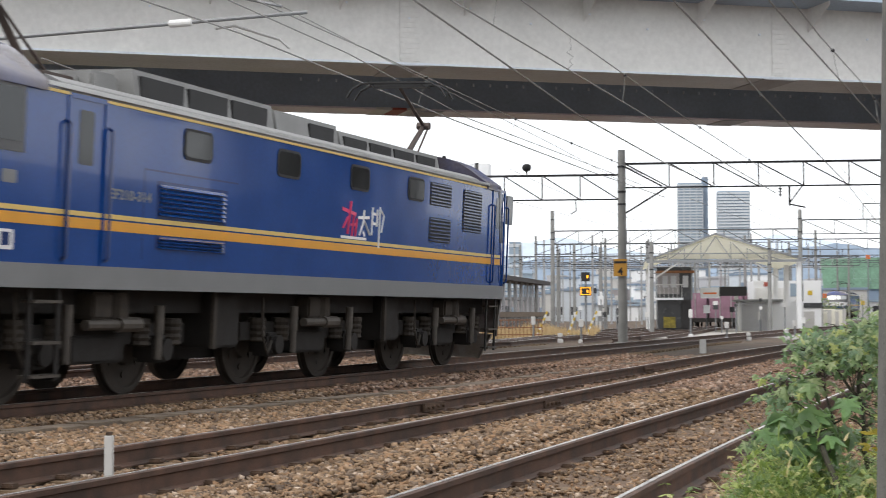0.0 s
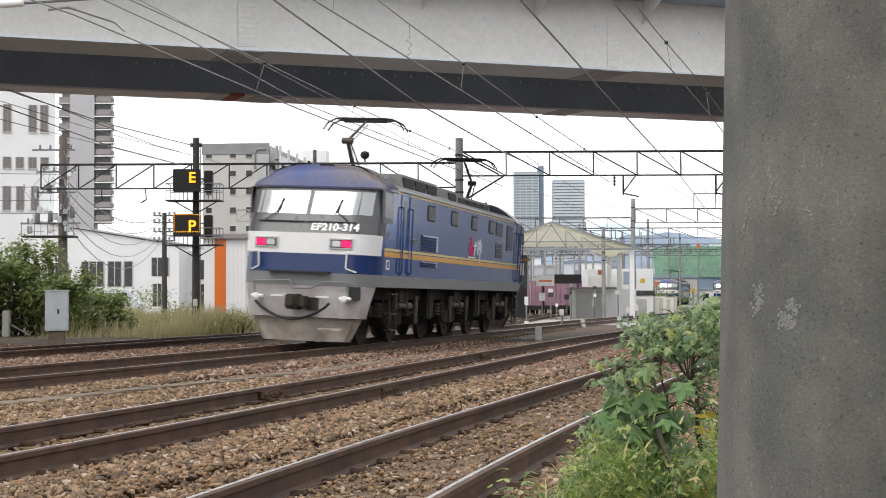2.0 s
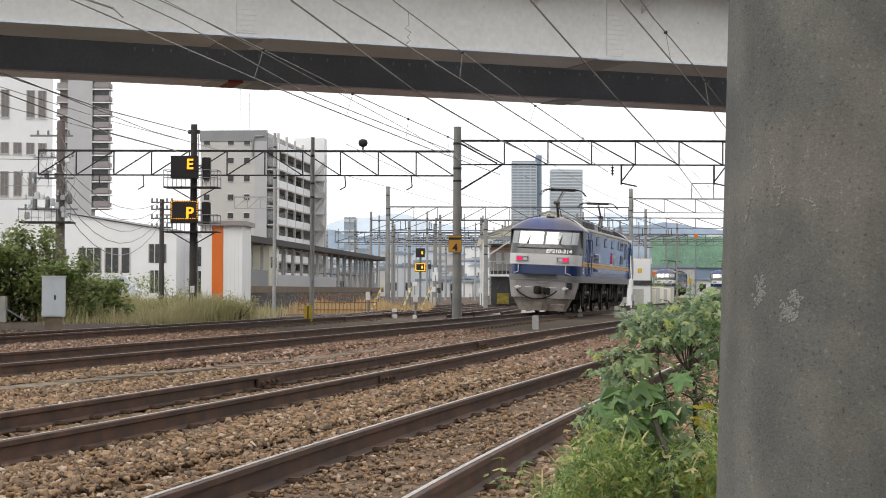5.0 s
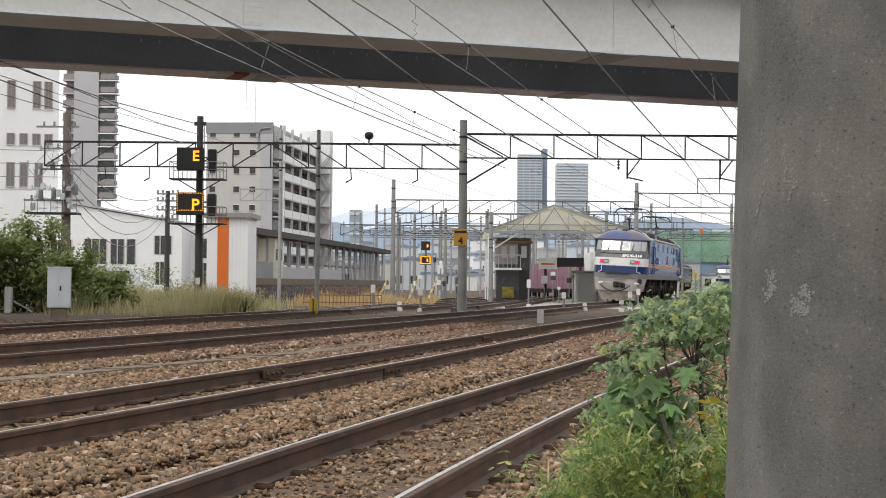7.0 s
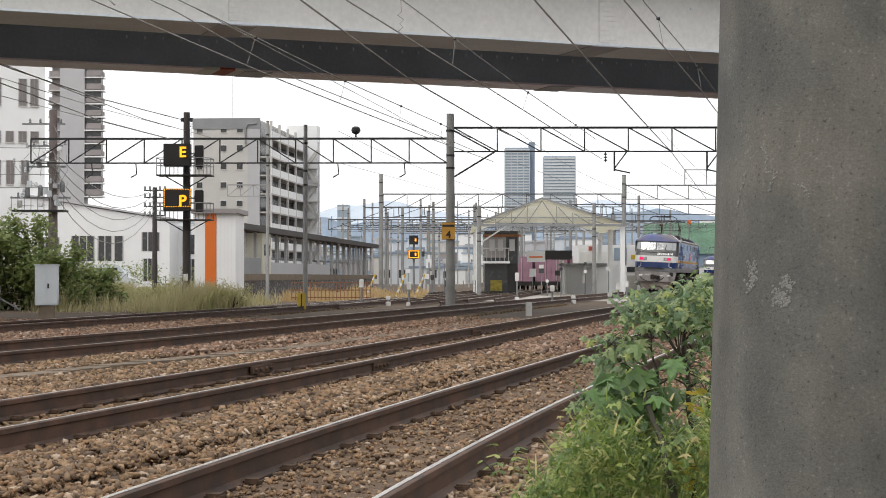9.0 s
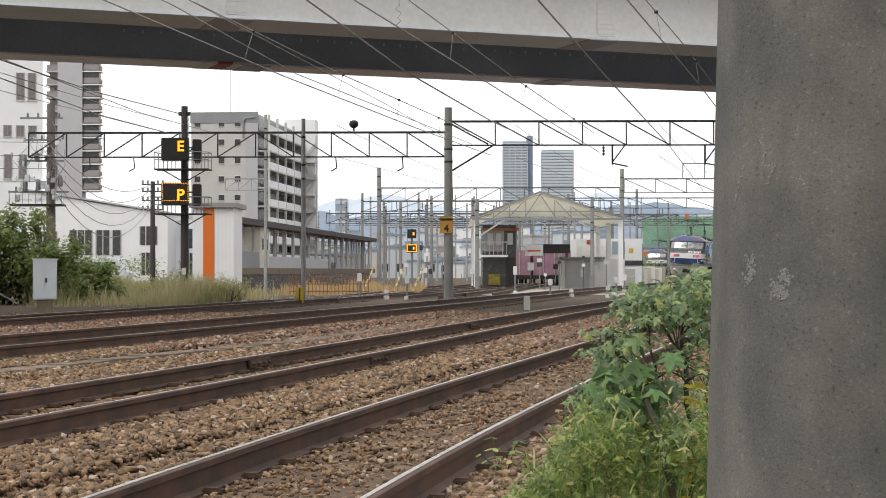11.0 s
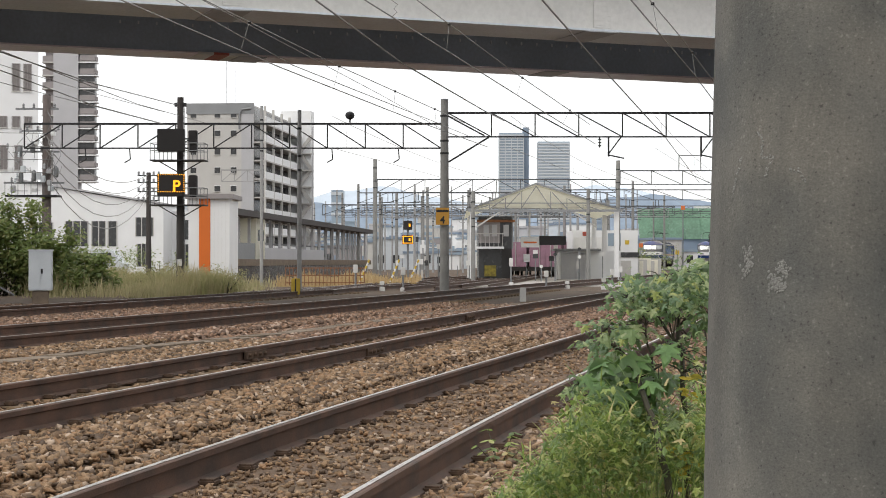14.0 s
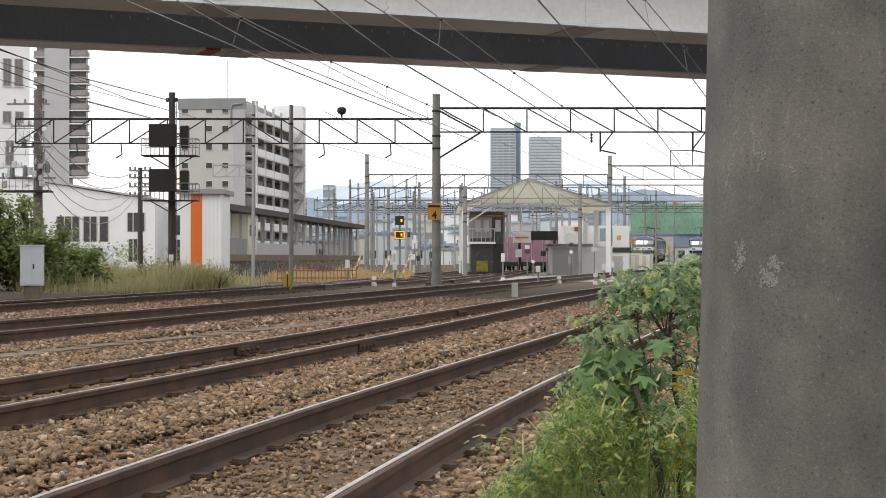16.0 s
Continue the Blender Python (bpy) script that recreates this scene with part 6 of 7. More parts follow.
def apartment():
    top = thing("apartment_building", "grey concrete apartment building with open galleries", "building", (-24.6, 200, -0.2), -5)
    W, D, n, rise = 8.4, 23.0, 9, 2.3
    H = n * rise
    sub("wall", -W, 0, 0, D, 0, H, "pale_wall", top, "pale grey rendered walls")
    sub("corner_strip", -1.5, 0.03, -0.06, 0.0, 0, H - 1.1, "tile_grey", top, "grey corner strip")
    sub("crown", -W - 0.1, 0.1, -0.1, 0.0, H - 1.1, H + 0.25, "mid_wall", top, "dark grey parapet band")
    sub("roof_house", -1.0, 3.2, D, D + 2.5, 0, H + 1.4, "cladding", top, "white stair head")
    part("vent_pipe", pipe(bmesh.new(), [(-1.75, -0.15, H - 3), (-1.75, -0.15, H - 1.0), (-1.5, -0.15, H - 0.55), (-0.3, -0.15, H - 0.45)], 0.12, 8), M["mid_wall"], top)
    for x, h in ((-4.1, 6.4), (-2.9, 5.2)):
        part("aerial", rod(bmesh.new(), (x, 3, H), (x, 3, H + h), 0.03), M["tile_grey"], top)
    for k in range(n):
        z = k * rise
        for x in (-7.6, -4.55, -2.5):
            w = sub("window", x - 0.36, x + 0.36, -0.03, 0.05, z + 0.75, z + 1.45, "recess", top)
            sub("window_frame", x - 0.40, x + 0.40, -0.05, -0.03, z + 1.45, z + 1.52, "cladding", w)
            sub("window_sill", x - 0.42, x + 0.42, -0.10, -0.03, z + 0.68, z + 0.75, "pale_wall", w)
        # open gallery: floor, parapet, piers, and a back painted dark for its shade
        g = sub("gallery_floor", 0, 1.5, 0.2, D, z - 0.10, z + 0.08, "pale_wall", top)
        sub("gallery_painted_shade", 0.0, 0.04, 0.4, D, z + 0.08, z + 2.1, "recess", top)
        sub("parapet", 1.40, 1.50, 0.2, D, z + 0.08, z + 0.95, "cladding", g, "pale parapet")
        for y in (0.25, 5.5, 11.0, 16.5, D - 0.35):
            sub("pier", 1.25, 1.52, y, y + 0.3, z + 0.08, z + 2.2, "pale_wall", g)
        # outside stair at the far end, flight by flight
        if k < n - 1:
            a, b = (1.7, 3.4) if k % 2 else (3.4, 1.7)
            part("stair_flight", bar(bmesh.new(), (a, D - 0.6, z + 0.2), (b, D - 0.6, z + rise + 0.2), 0.5, 0.45), M["pale_wall"], g)
            sub("landing", 1.5, 3.6, D - 1.2, D, z - 0.08, z + 0.08, "pale_wall", g)
    for x in (1.6, 3.6):
        sub("stair_post", x - 0.1, x + 0.1, D - 1.3, D - 1.1, 0, H - 1.0, "tile_grey", top)
    return top


apartment()
tall = thing("tower_block", "tall grey tower block with stacked curved balconies", "building", (-62.4, 260, -0.2))
sub("wall", -2.0, 2.0, 0, 2.8, 0, 46, "tile_grey", tall, "plain grey end wall")
sub("dark_core", -3.5, 4.4, 1.0, 2.6, 14, 46, "brown_wall", tall)
for k in range(15):
    z = 14.2 + 2.15 * k
    b = sub("balcony", 2.0, 4.9, 0.2, 2.0, z, z + 1.15, "brown_wall", tall, "brown grey balcony", 0.25)
    sub("slab_edge", 2.0, 5.0, 0.0, 2.1, z - 0.14, z + 0.05, "cladding", b)
    # dark fill painted in for the shade between two balconies
    sub("painted_gap_shade", 2.0, 4.6, 0.5, 2.0, z + 1.15, z + 1.98, "recess", b)
    b = sub("balcony", -3.8, -2.0, 0.2, 6.0, z, z + 1.05, "brown_wall", tall, "brown grey balcony")
    sub("slab_edge", -3.9, -2.0, 0.0, 6.1, z - 0.14, z + 0.05, "pale_wall", b)

wb = thing("office_building", "white office building with rows of framed windows", "building", (-33.4, 130, -0.2), 14.4)
sub("wall", -30, 0, 0, 14, 0, 26, "cladding", wb, "white walls")
for z0, z1, xs_ in ((14.95, 17.1, (-3.75, -1.75, -0.85, -6.5, -8.5)), (12.0, 12.85, (-3.75, -2.75, -1.75, -0.8, -5.7, -7.5)), (8.6, 10.5, (-3.75, -2.7, -5.7, -7.7, -1.55))):
    for x in xs_:
        w = sub("window", x - 0.27, x + 0.27, -0.03, 0.02, z0, z1, "win_brown", wb, "brown framed window")
        for dx in (-0.33, -0.01, 0.29):
            sub("frame_bar", x + dx, x + dx + 0.04, -0.06, -0.03, z0, z1, "brown_wall", w)
        sub("frame_bar", x - 0.33, x + 0.33, -0.06, -0.03, z1, z1 + 0.06, "brown_wall", w)
        sub("window_sill", x - 0.36, x + 0.36, -0.10, 0.0, z0 - 0.08, z0, "pale_wall", w)
lb = thing("low_building", "low white building with dark window strips", "building", (-28.5, 128, -0.2))
part("wall", prism(bmesh.new(), [(-6, 0), (5.6, 0), (5.6, 5.7), (1.0, 6.4), (-6, 7.6)], 0, 12), M["cladding"], lb, "white walls under a sloping roof")
part("roof", bar(bmesh.new(), (-6.2, 6, 7.72), (5.8, 6, 5.78), 12.4, 0.14), M["tile_grey"], lb)
sub("wing", 2.0, 11.2, 4, 12, 0, 5.3, "cladding", lb)
for x0, x1, z0, z1, p_ in ((-2.2, -0.4, 2.4, 4.4, 3), (-0.1, 1.0, 2.4, 4.4, 2), (1.2, 1.9, 2.4, 4.4, 1), (3.4, 4.8, 3.2, 4.7, 3), (3.5, 4.6, 0.8, 2.6, 3), (-4.9, -3.2, 2.6, 4.3, 3)):
    w = sub("window", x0, x1, -0.03, 0.02, z0, z1, "recess", lb)
    for k in range(p_ + 1):
        x = x0 + (x1 - x0) * k / p_
        sub("frame_bar", x - 0.04, x + 0.04, -0.06, -0.03, z0, z1, "pale_wall", w)
for x0, x1, z0, z1 in ((6.0, 7.6, 3.0, 4.6), (6.2, 7.6, 0.8, 2.6), (8.4, 9.6, 3.0, 4.6)):
    w = sub("window", x0, x1, 3.97, 4.02, z0, z1, "recess", lb)
    for k in range(4):
        x = x0 + (x1 - x0) * k / 3
        sub("frame_bar", x - 0.04, x + 0.04, 3.94, 3.97, z0, z1, "pale_wall", w)
van = thing("parked_van", "pale grey parked van by the low building", "van", (-25.6, 115, -0.2))
bm = bmesh.new()
prism(bm, [(-2.1, 0.4), (2.2, 0.4), (2.25, 1.0), (1.9, 1.25), (1.4, 1.95), (1.1, 2.05), (-1.9, 2.05), (-2.1, 1.8)], 0, 1.7)
part("body", bm, M["cabinet"], van)
sub("window", -1.5, 0.2, -0.02, 0.0, 1.3, 1.8, "recess", van)
sub("window", 0.4, 1.3, -0.02, 0.0, 1.3, 1.8, "recess", van)
for x in (-1.3, 1.4):
    part("wheel", rod(bmesh.new(), (x, -0.03, 0.35), (x, 0.2, 0.35), 0.34, seg=16), M["rubber"], van)

# far towers
for nm, x0, x1, h, side, lab in (("tower", 44.7, 67.4, 122.5, 5.2, "far blue grey office tower with pale floor bands"), ("tower", 81, 110.4, 114.5, 0, "far pale tower with close floor bands")):
    tw = thing("high_rise", lab, "building", (0, 1500, -5), group="far towers")
    sub("core", x0, x1, 0, 24, 0, h + 4, "blue_glass", tw, "blue grey glass core")
    if side:
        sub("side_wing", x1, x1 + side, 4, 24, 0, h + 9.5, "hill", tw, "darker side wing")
    n = 44 if side else 38
    for k in range(n):
        z = 12 + (h - 8) * k / n
        sub("floor_band", x0 - 0.4, x1 + 0.3, -0.8, 0, z, z + (1.1 if side else 1.7), "tower_band", tw)
    for k in range(5 if side else 0):
        x = x0 + (x1 - x0) * k / 4
        sub("pier", x - 0.3, x + 0.3, -1.0, 0, 0, h, "tower_band", tw)

# train shed with a shallow gabled roof
shed = thing("train_shed", "open train shed with cream gabled roof and white columns", "train shed", (5.0, 95, -0.2))
for x in (-3.75, 4.75):
    for k in range(3):
        sub("column", x - 0.14, x + 0.14, 7.5 * k - 0.14, 7.5 * k + 0.14, 0, 4.15, "cladding", shed, "pale square column")
for s_ in (-1, 1):
    bm = bmesh.new()
    e_ = 4.1 if s_ < 0 else 5.1
    prism(bm, [(0, 5.72), (s_ * e_, 4.15), (s_ * e_, 4.22), (0, 5.82)], -0.12, 17)
    part("roof_sheet", bm, M["cream"], shed, "cream corrugated roof")
    bm = bmesh.new()
    bar(bm, (0, -0.16, 5.78), (s_ * (e_ + 0.05), -0.16, 4.20), 0.06, 0.10)
    part("barge_board", bm, M["mid_wall"], shed)
    for k in range(4):
        bm = bmesh.new()
        bar(bm, (s_ * 0.95 * k, -0.3, 5.62 - 0.38 * k), (s_ * 0.95 * (k + 1), -0.3, 4.2), 0.05, 0.05)
        part("web_member", bm, M["mid_wall"], shed)
        bm = bmesh.new()
        bar(bm, (s_ * 0.95 * (k + 0.9), -0.3, 5.3 - 0.38 * k), (s_ * 0.95 * (k + 0.9), -0.3, 4.2), 0.04, 0.04)
        part("web_member", bm, M["mid_wall"], shed)
part("gable_panel", prism(bmesh.new(), [(-3.9, 4.32), (4.8, 4.32), (0, 5.68)], -0.1, 0.0), M["cream"], shed, "cream gable panels")
part("tie_beam", bar(bmesh.new(), (-4.0, -0.35, 4.18), (5.0, -0.35, 4.18), 0.10, 0.14), M["mid_wall"], shed)
part("tie_beam", bar(bmesh.new(), (-4.0, -0.35, 4.62), (4.9, -0.35, 4.62), 0.06, 0.06), M["mid_wall"], shed)
for x in (-2.6, 2.6):
    part("knee_brace", bar(bmesh.new(), (x * 1.36, -0.3, 3.2), (x * 0.8, -0.3, 4.15), 0.08, 0.08), M["pale_wall"], shed)
cabn = thing("crew_cabin", "dark two-storey crew cabin with a small balcony", "cabin", (2.55, 97, -0.2))
sub("wall", -0.9, 1.1, 0, 6, 0, 3.9, "recess", cabn, "dark walls")
for x in (-0.6, -0.1, 0.6):
    sub("window", x, x + 0.32, -0.07, -0.05, 2.7, 3.4, "tile_grey", cabn)
sub("beam", -1.0, 1.3, -0.12, 0.0, 3.55, 3.7, "rust", cabn)
sub("upper_panel", -0.9, 0.4, -0.05, 0.0, 2.3, 3.7, "brown_wall", cabn)
sub("balcony_slab", -1.1, 0.6, -0.9, 0.0, 1.95, 2.08, "cladding", cabn, "pale balcony slab")
for k in range(7):
    sub("baluster", -1.05 + 0.26 * k, -1.02 + 0.26 * k, -0.88, -0.85, 2.08, 2.85, "pale_wall", cabn)
sub("handrail", -1.1, 0.6, -0.9, -0.84, 2.82, 2.88, "pale_wall", cabn)
sub("yellow_crate", -0.55, 0.15, -0.4, -0.1, 0.3, 0.95, "dirty_yellow", cabn, "dirty yellow crate")
sub("dark_door", 0.5, 1.09, -0.06, 0.0, 0.2, 1.95, "panel", cabn)
sub("side_wall", 1.1, 1.2, 0, 7, 1.95, 3.9, "mid_wall", cabn)
gantry_box = thing("suspended_sign", "lit cream sign box hanging under the shed", "sign", (5.0, 98, 0))
sub("box", -0.75, 0.35, 0, 0.3, 1.85, 2.5, "cladding", gantry_box, "cream sign box")
sub("mark", -0.6, 0.2, -0.02, 0.0, 2.10, 2.20, "orange", gantry_box)
part("hanger", bar(bmesh.new(), (-0.2, 0.15, 2.5), (-0.2, 0.15, 4.0), 0.06, 0.06), M["white"], gantry_box)
part("dark_duct", box(bmesh.new(), 0.4, 2.0, 0.2, 1.2, 2.0, 2.55), M["panel"], gantry_box)
for k, (x, z) in enumerate(((7.4, 1.9), (7.4, 1.45), (6.0, 1.6), (5.2, 0.9))):
    ds = thing("stop_disc", "small red and white disc signal", "track indicator", (x, 93, -0.2), group="disc signals")
    part("stem", rod(bmesh.new(), (0, 0, 0), (0, 0, z), 0.035), M["steel"], ds)
    part("disc", rod(bmesh.new(), (0, -0.04, z), (0, 0.04, z), 0.10, seg=14), M["white" if k % 2 else "recess"], ds)
hut = thing("equipment_hut", "grey concrete equipment hut with a flat roof", "hut", (6.95, 104, -0.3), 0)
sub("wall", 0, 4.0, 0, 4, 0, 1.98, "cladding", hut, "pale concrete walls")
sub("door", 0.12, 2.0, -0.04, 0.0, 0.05, 1.85, "tile_grey", hut, "dark grey roller door")
sub("roof", -0.2, 2.7, -0.3, 4.2, 1.98, 2.12, "mid_wall", hut, "flat roof slab")
lo = thing("yard_building", "white yard building with a red mark and poster", "building", (9.2, 114, -0.2))
sub("wall", -0.6, 4.0, 0, 6, 0, 3.4, "cladding", lo, "white wall")
sub("poster", -0.5, 1.6, -0.04, 0.0, 1.9, 2.9, "white", lo)
sub("red_mark", 0.1, 0.5, -0.06, 0.0, 3.0, 3.3, "red", lo)
sub("window", 1.9, 2.8, -0.03, 0.0, 2.3, 3.2, "blue_glass", lo)
sub("yellow_plate", 3.1, 3.4, -0.03, 0.0, 2.4, 2.7, "yellow_post", lo)
sub("dark_base", -0.7, 4.1, -0.05, 0.0, 1.5, 1.85, "recess", lo)
for k in range(9):
    sk = thing("sheet_fence_panel", "weathered beige yard fence panel", "fence", (c3(112 + 2.5 * k) - 2.3, 112 + 2.5 * k, -0.2), group="yard fence")
    sub("sheet", -0.45, 0.45, -0.03, 0.03, 0.0, 1.25 + 0.1 * (k % 3), "cream" if k % 2 else "pale_wall", sk)
# scaffold netting on the slope behind the yard
net = thing("netted_slope", "green safety netting hung over a slope", "netting", (34, 260, -0.2))
for k in range(1, 9):
    bm = bmesh.new()
    for j in range(2, 8):
        z = 3.2 + 0.85 * j
        d = 0.35 * math.sin(k * 1.7 + j * 1.1)
        box(bm, -6 + 2.5 * k, -3.52 + 2.5 * k, d + 0.5 * j, d + 0.5 * j + 0.3, z, z + 0.83)
    part("net_sheet", bm, M["net"], net)
sub("bank", -4, 20, 1.5, 12, 0, 4.95, "hill", net, "grey green earth bank")
sub("site_office", 6.5, 11, 6, 9, 9.6, 10.5, "white", net, "white site cabin roofs")
for x, z in ((13.2, 9.5), (11.2, 3.2), (-1.6, 4.2)):
    sg_ = thing("yard_board", "orange yard signal board on a post", "sign", (20.5 + x * 0.3, 170, -0.2), group="yard boards")
    part("post", rod(bmesh.new(), (0, 0, 0), (0, 0, z * 0.75), 0.06), M["steel"], sg_)
    sub("board", -0.2, 0.2, -0.05, 0.0, z * 0.75 - 0.45, z * 0.75, "orange" if z > 4 else "yellow_post", sg_)

# distant low town and hills, their haze painted as pale and blue tones
rnd = random.Random(11)
for k in range(190):
    y = rnd.uniform(235, 640)
    x = rnd.uniform(-0.085, 0.16) * y
    w, d, h = rnd.uniform(2.5, 8), rnd.uniform(5, 9), rnd.uniform(2.6, 6.2) * (y / 330) ** 0.9
    m = ("cladding", "pale_wall", "tower_band", "blue_glass", "cladding", "cream", "brown_wall", "tower_band")[k % 8]
    tb = thing("town_house", "distant small town building with dark windows", "building", (x, y, -0.2), rnd.uniform(-15, 15), "distant town")
    sub("wall", -w / 2, w / 2, 0, d, 0, h, m, tb)
    sub("roof", -w / 2 - 0.2, w / 2 + 0.2, -0.2, d + 0.2, h, h + 0.35, "hill" if k % 2 else "blue_glass", tb)
    for i in range(int(w / 2.4)):
        for j in range(max(1, int(h / 3))):
            sub("window", -w / 2 + 0.7 + 2.3 * i, -w / 2 + 1.7 + 2.3 * i, -0.06, 0.0, 1.0 + 2.8 * j, 2.2 + 2.8 * j, "recess" if k % 3 else "hill", tb)
rt = random.Random(19)
for k in range(70):
    y = rt.uniform(480, 950)
    x = (-0.09 + 0.24 * ((k * 0.618) % 1)) * y
    w, d, h = rt.uniform(0.008, 0.020) * y, 9, rt.uniform(0.012, 0.030) * y
    tb = thing("town_house", "distant hillside building with rows of windows", "building", (x, y, -0.2), rt.uniform(-20, 20), "distant town")
    sub("wall", -w / 2, w / 2, 0, d, 0, h, ("cladding", "tower_band", "pale_wall", "tower_band", "tile_grey", "blue_glass")[k % 6], tb)
    sub("roof", -w / 2 - 0.3, w / 2 + 0.3, -0.3, d + 0.3, h, h + 0.6, ("hill", "tile_grey", "blue_glass")[k % 3], tb)
    for j in range(max(1, int(h / 3.4))):
        sub("window_row", -w / 2 + 0.8, w / 2 - 0.8, -0.08, 0.0, 1.4 + 3.2 * j, 2.9 + 3.2 * j, "hill" if k % 2 else "blue_glass", tb)
for x, y, h in ((-44, 620, 29),):
    tb = thing("far_block", "far blue grey tower block", "building", (x, y, -0.2), group="distant town")
    sub("wall", -2.2, 2.2, 0, 10, 0, h, "blue_glass", tb)
    for j in range(int(h / 4)):
        sub("floor_band", -2.3, 2.3, -0.2, 0, 3 + 4 * j, 4.2 + 4 * j, "tower_band", tb)


def ridge(name, y, base, amp, seed, material, label):
    bm = bmesh.new()
    n = 160
    lo_, mid_, hi_ = [], [], []
    for i in range(n + 1):
        x = (-1.3 + 2.6 * i / n) * y * 0.6
        h = base + amp * (noise.noise(Vector((x / (y * 0.10), seed, 0))) + 0.5 * noise.noise(Vector((x / (y * 0.035), seed, 4))) + 0.2 * noise.noise(Vector((x / (y * 0.012), seed, 9))))
        lo_.append(bm.verts.new((x, y, -5)))
        hi_.append(bm.verts.new((x, y + y * 0.10, max(4, h))))
        mid_.append(bm.verts.new((x, y + y * 0.35, -5)))
    for i in range(n):
        bm.faces.new((lo_[i], lo_[i + 1], hi_[i + 1], hi_[i]))
        bm.faces.new((hi_[i], hi_[i + 1], mid_[i + 1], mid_[i]))
    return tagged(part(name, bm, M[material]), label, "hill", kind="structure")


ridge("backdrop", 2500, 92, 40, 2.3, "hill", "wooded hills behind the town, haze painted in blue")
ridge("backdrop", 3300, 138, 55, 7.7, "hill_far", "far ridge painted paler blue for haze")

# parked locomotives far along the yard
parked, _ = build_locomotive(lit=False, far=True)
parked.matrix_basis = pose(28.4, 221, 0, 0, 0, -13)
copy_thing(parked, pose(36.6, 226, 0, 0, 0, -13))
# yard tracks behind the main line
TRACKS.append(track("track_5", lambda y: -6.2 + 0.16 * (y - 50), 50, 120, False, "yard track leading into the shed"))
TRACKS.append(track("track_6", lambda y: 1.0 + 0.105 * (y - 68), 68, 240, False, "yard track along the hut"))
TRACKS.append(track("track_7", lambda y: -4.6 + 0.085 * (y - 55), 55, 112, False, "yard track crossing towards the shed"))
TRACKS.append(track("track_8", lambda y: -1.2 + 0.135 * (y - 61), 61, 125, False, "yard track in front of the shed"))
pad = tagged(new("pavement"), "pale concrete yard pavement in front of the shed", "pavement", kind="structure")
part("slab", box(bmesh.new(), -0.5, 9.0, 74, 118, -0.23, -0.165), mat("pale_yard_concrete", (0.46, 0.43, 0.40), 0.9, vary=0.3, scale=0.6, grain=20, bump=0.1), pad)

# freight containers standing beyond the shed
for k in range(3):
    for j in range(2):
        ct = thing("freight_container", "faded maroon freight container with ribbed sides", "container", (4.4 + 2.6 * k + 0.9 * j, 120 + 5.0 * j, 0.35), -8, "containers beyond the shed")
        sub("shell", -1.2, 1.2, 0, 3.6, 0.25, 2.1, "maroon", ct)
        for i in range(7):
            sub("rib", -1.15 + 0.36 * i, -1.08 + 0.36 * i, -0.05, 0.0, 0.3, 2.05, "maroon", ct)
        for x in (-0.4, 0.4):
            sub("lock_bar", x - 0.03, x + 0.03, -0.09, -0.05, 0.3, 2.0, "silver", ct)
        sub("white_mark", -0.9, -0.55, -0.07, -0.05, 1.2, 1.5, "white", ct)
        sub("flat_wagon", -1.25, 1.25, -0.3, 3.9, -0.05, 0.25, "bogie", ct, "dark wagon deck")
        for yy in (0.4, 3.0):
            for x in (-0.57, 0.57):
                part("wheel", rod(bmesh.new(), (x - 0.06, yy, 0.0), (x + 0.06, yy, 0.0), 0.40, seg=14), M["bogie"], ct)

# ---- plants ----


def thin_leaf(m, colour, share):
    """Lets part of the light through a leaf."""
    n, l = m.node_tree.nodes, m.node_tree.links
    out = [x for x in n if x.type == "OUTPUT_MATERIAL"][0]
    tr = n.new("ShaderNodeBsdfTranslucent")
    tr.inputs["Color"].default_value = (*colour, 1)
    mix = n.new("ShaderNodeMixShader")
    mix.inputs[0].default_value = share
    l.new(n["Principled BSDF"].outputs[0], mix.inputs[1])
    l.new(tr.outputs[0], mix.inputs[2])
    l.new(mix.outputs[0], out.inputs[0])
    return m


def leaf_material(name, colours, rough=0.45):
    m = stone_material(name, colours)
    n, l = m.node_tree.nodes, m.node_tree.links
    p = n["Principled BSDF"]
    for k in list(l):
        if k.to_socket == p.inputs["Roughness"]:
            l.remove(k)
    p.inputs["Roughness"].default_value = rough
    return thin_leaf(m, [min(1, c * 1.7) for c in colours[0]], 0.3)


M["leaf"] = leaf_material("broad_green_leaf", [(0.178, 0.268, 0.100), (0.082, 0.140, 0.060), (0.287, 0.366, 0.170), (0.137, 0.226, 0.120), (0.348, 0.403, 0.200), (0.062, 0.110, 0.040), (0.368, 0.403, 0.110)], 0.25)
M["leaf_big"] = thin_leaf(mat("broad_green_leaf_blade", (0.155, 0.265, 0.090), 0.34, vary=0.3, scale=8, grain=90, bump=0.1, tint=(0.095, 0.185, 0.070), piece=0.5), (0.28, 0.42, 0.13), 0.35)
M["leaf_light"] = leaf_material("light_green_blade", [(0.234, 0.322, 0.084), (0.094, 0.156, 0.051), (0.349, 0.407, 0.118), (0.175, 0.263, 0.084), (0.429, 0.430, 0.168), (0.067, 0.114, 0.040), (0.563, 0.455, 0.224)], 0.45)
M["leaf_yellow"] = leaf_material("yellowed_leaf", [(0.55, 0.42, 0.06), (0.48, 0.42, 0.09), (0.55, 0.32, 0.07)], 0.5)
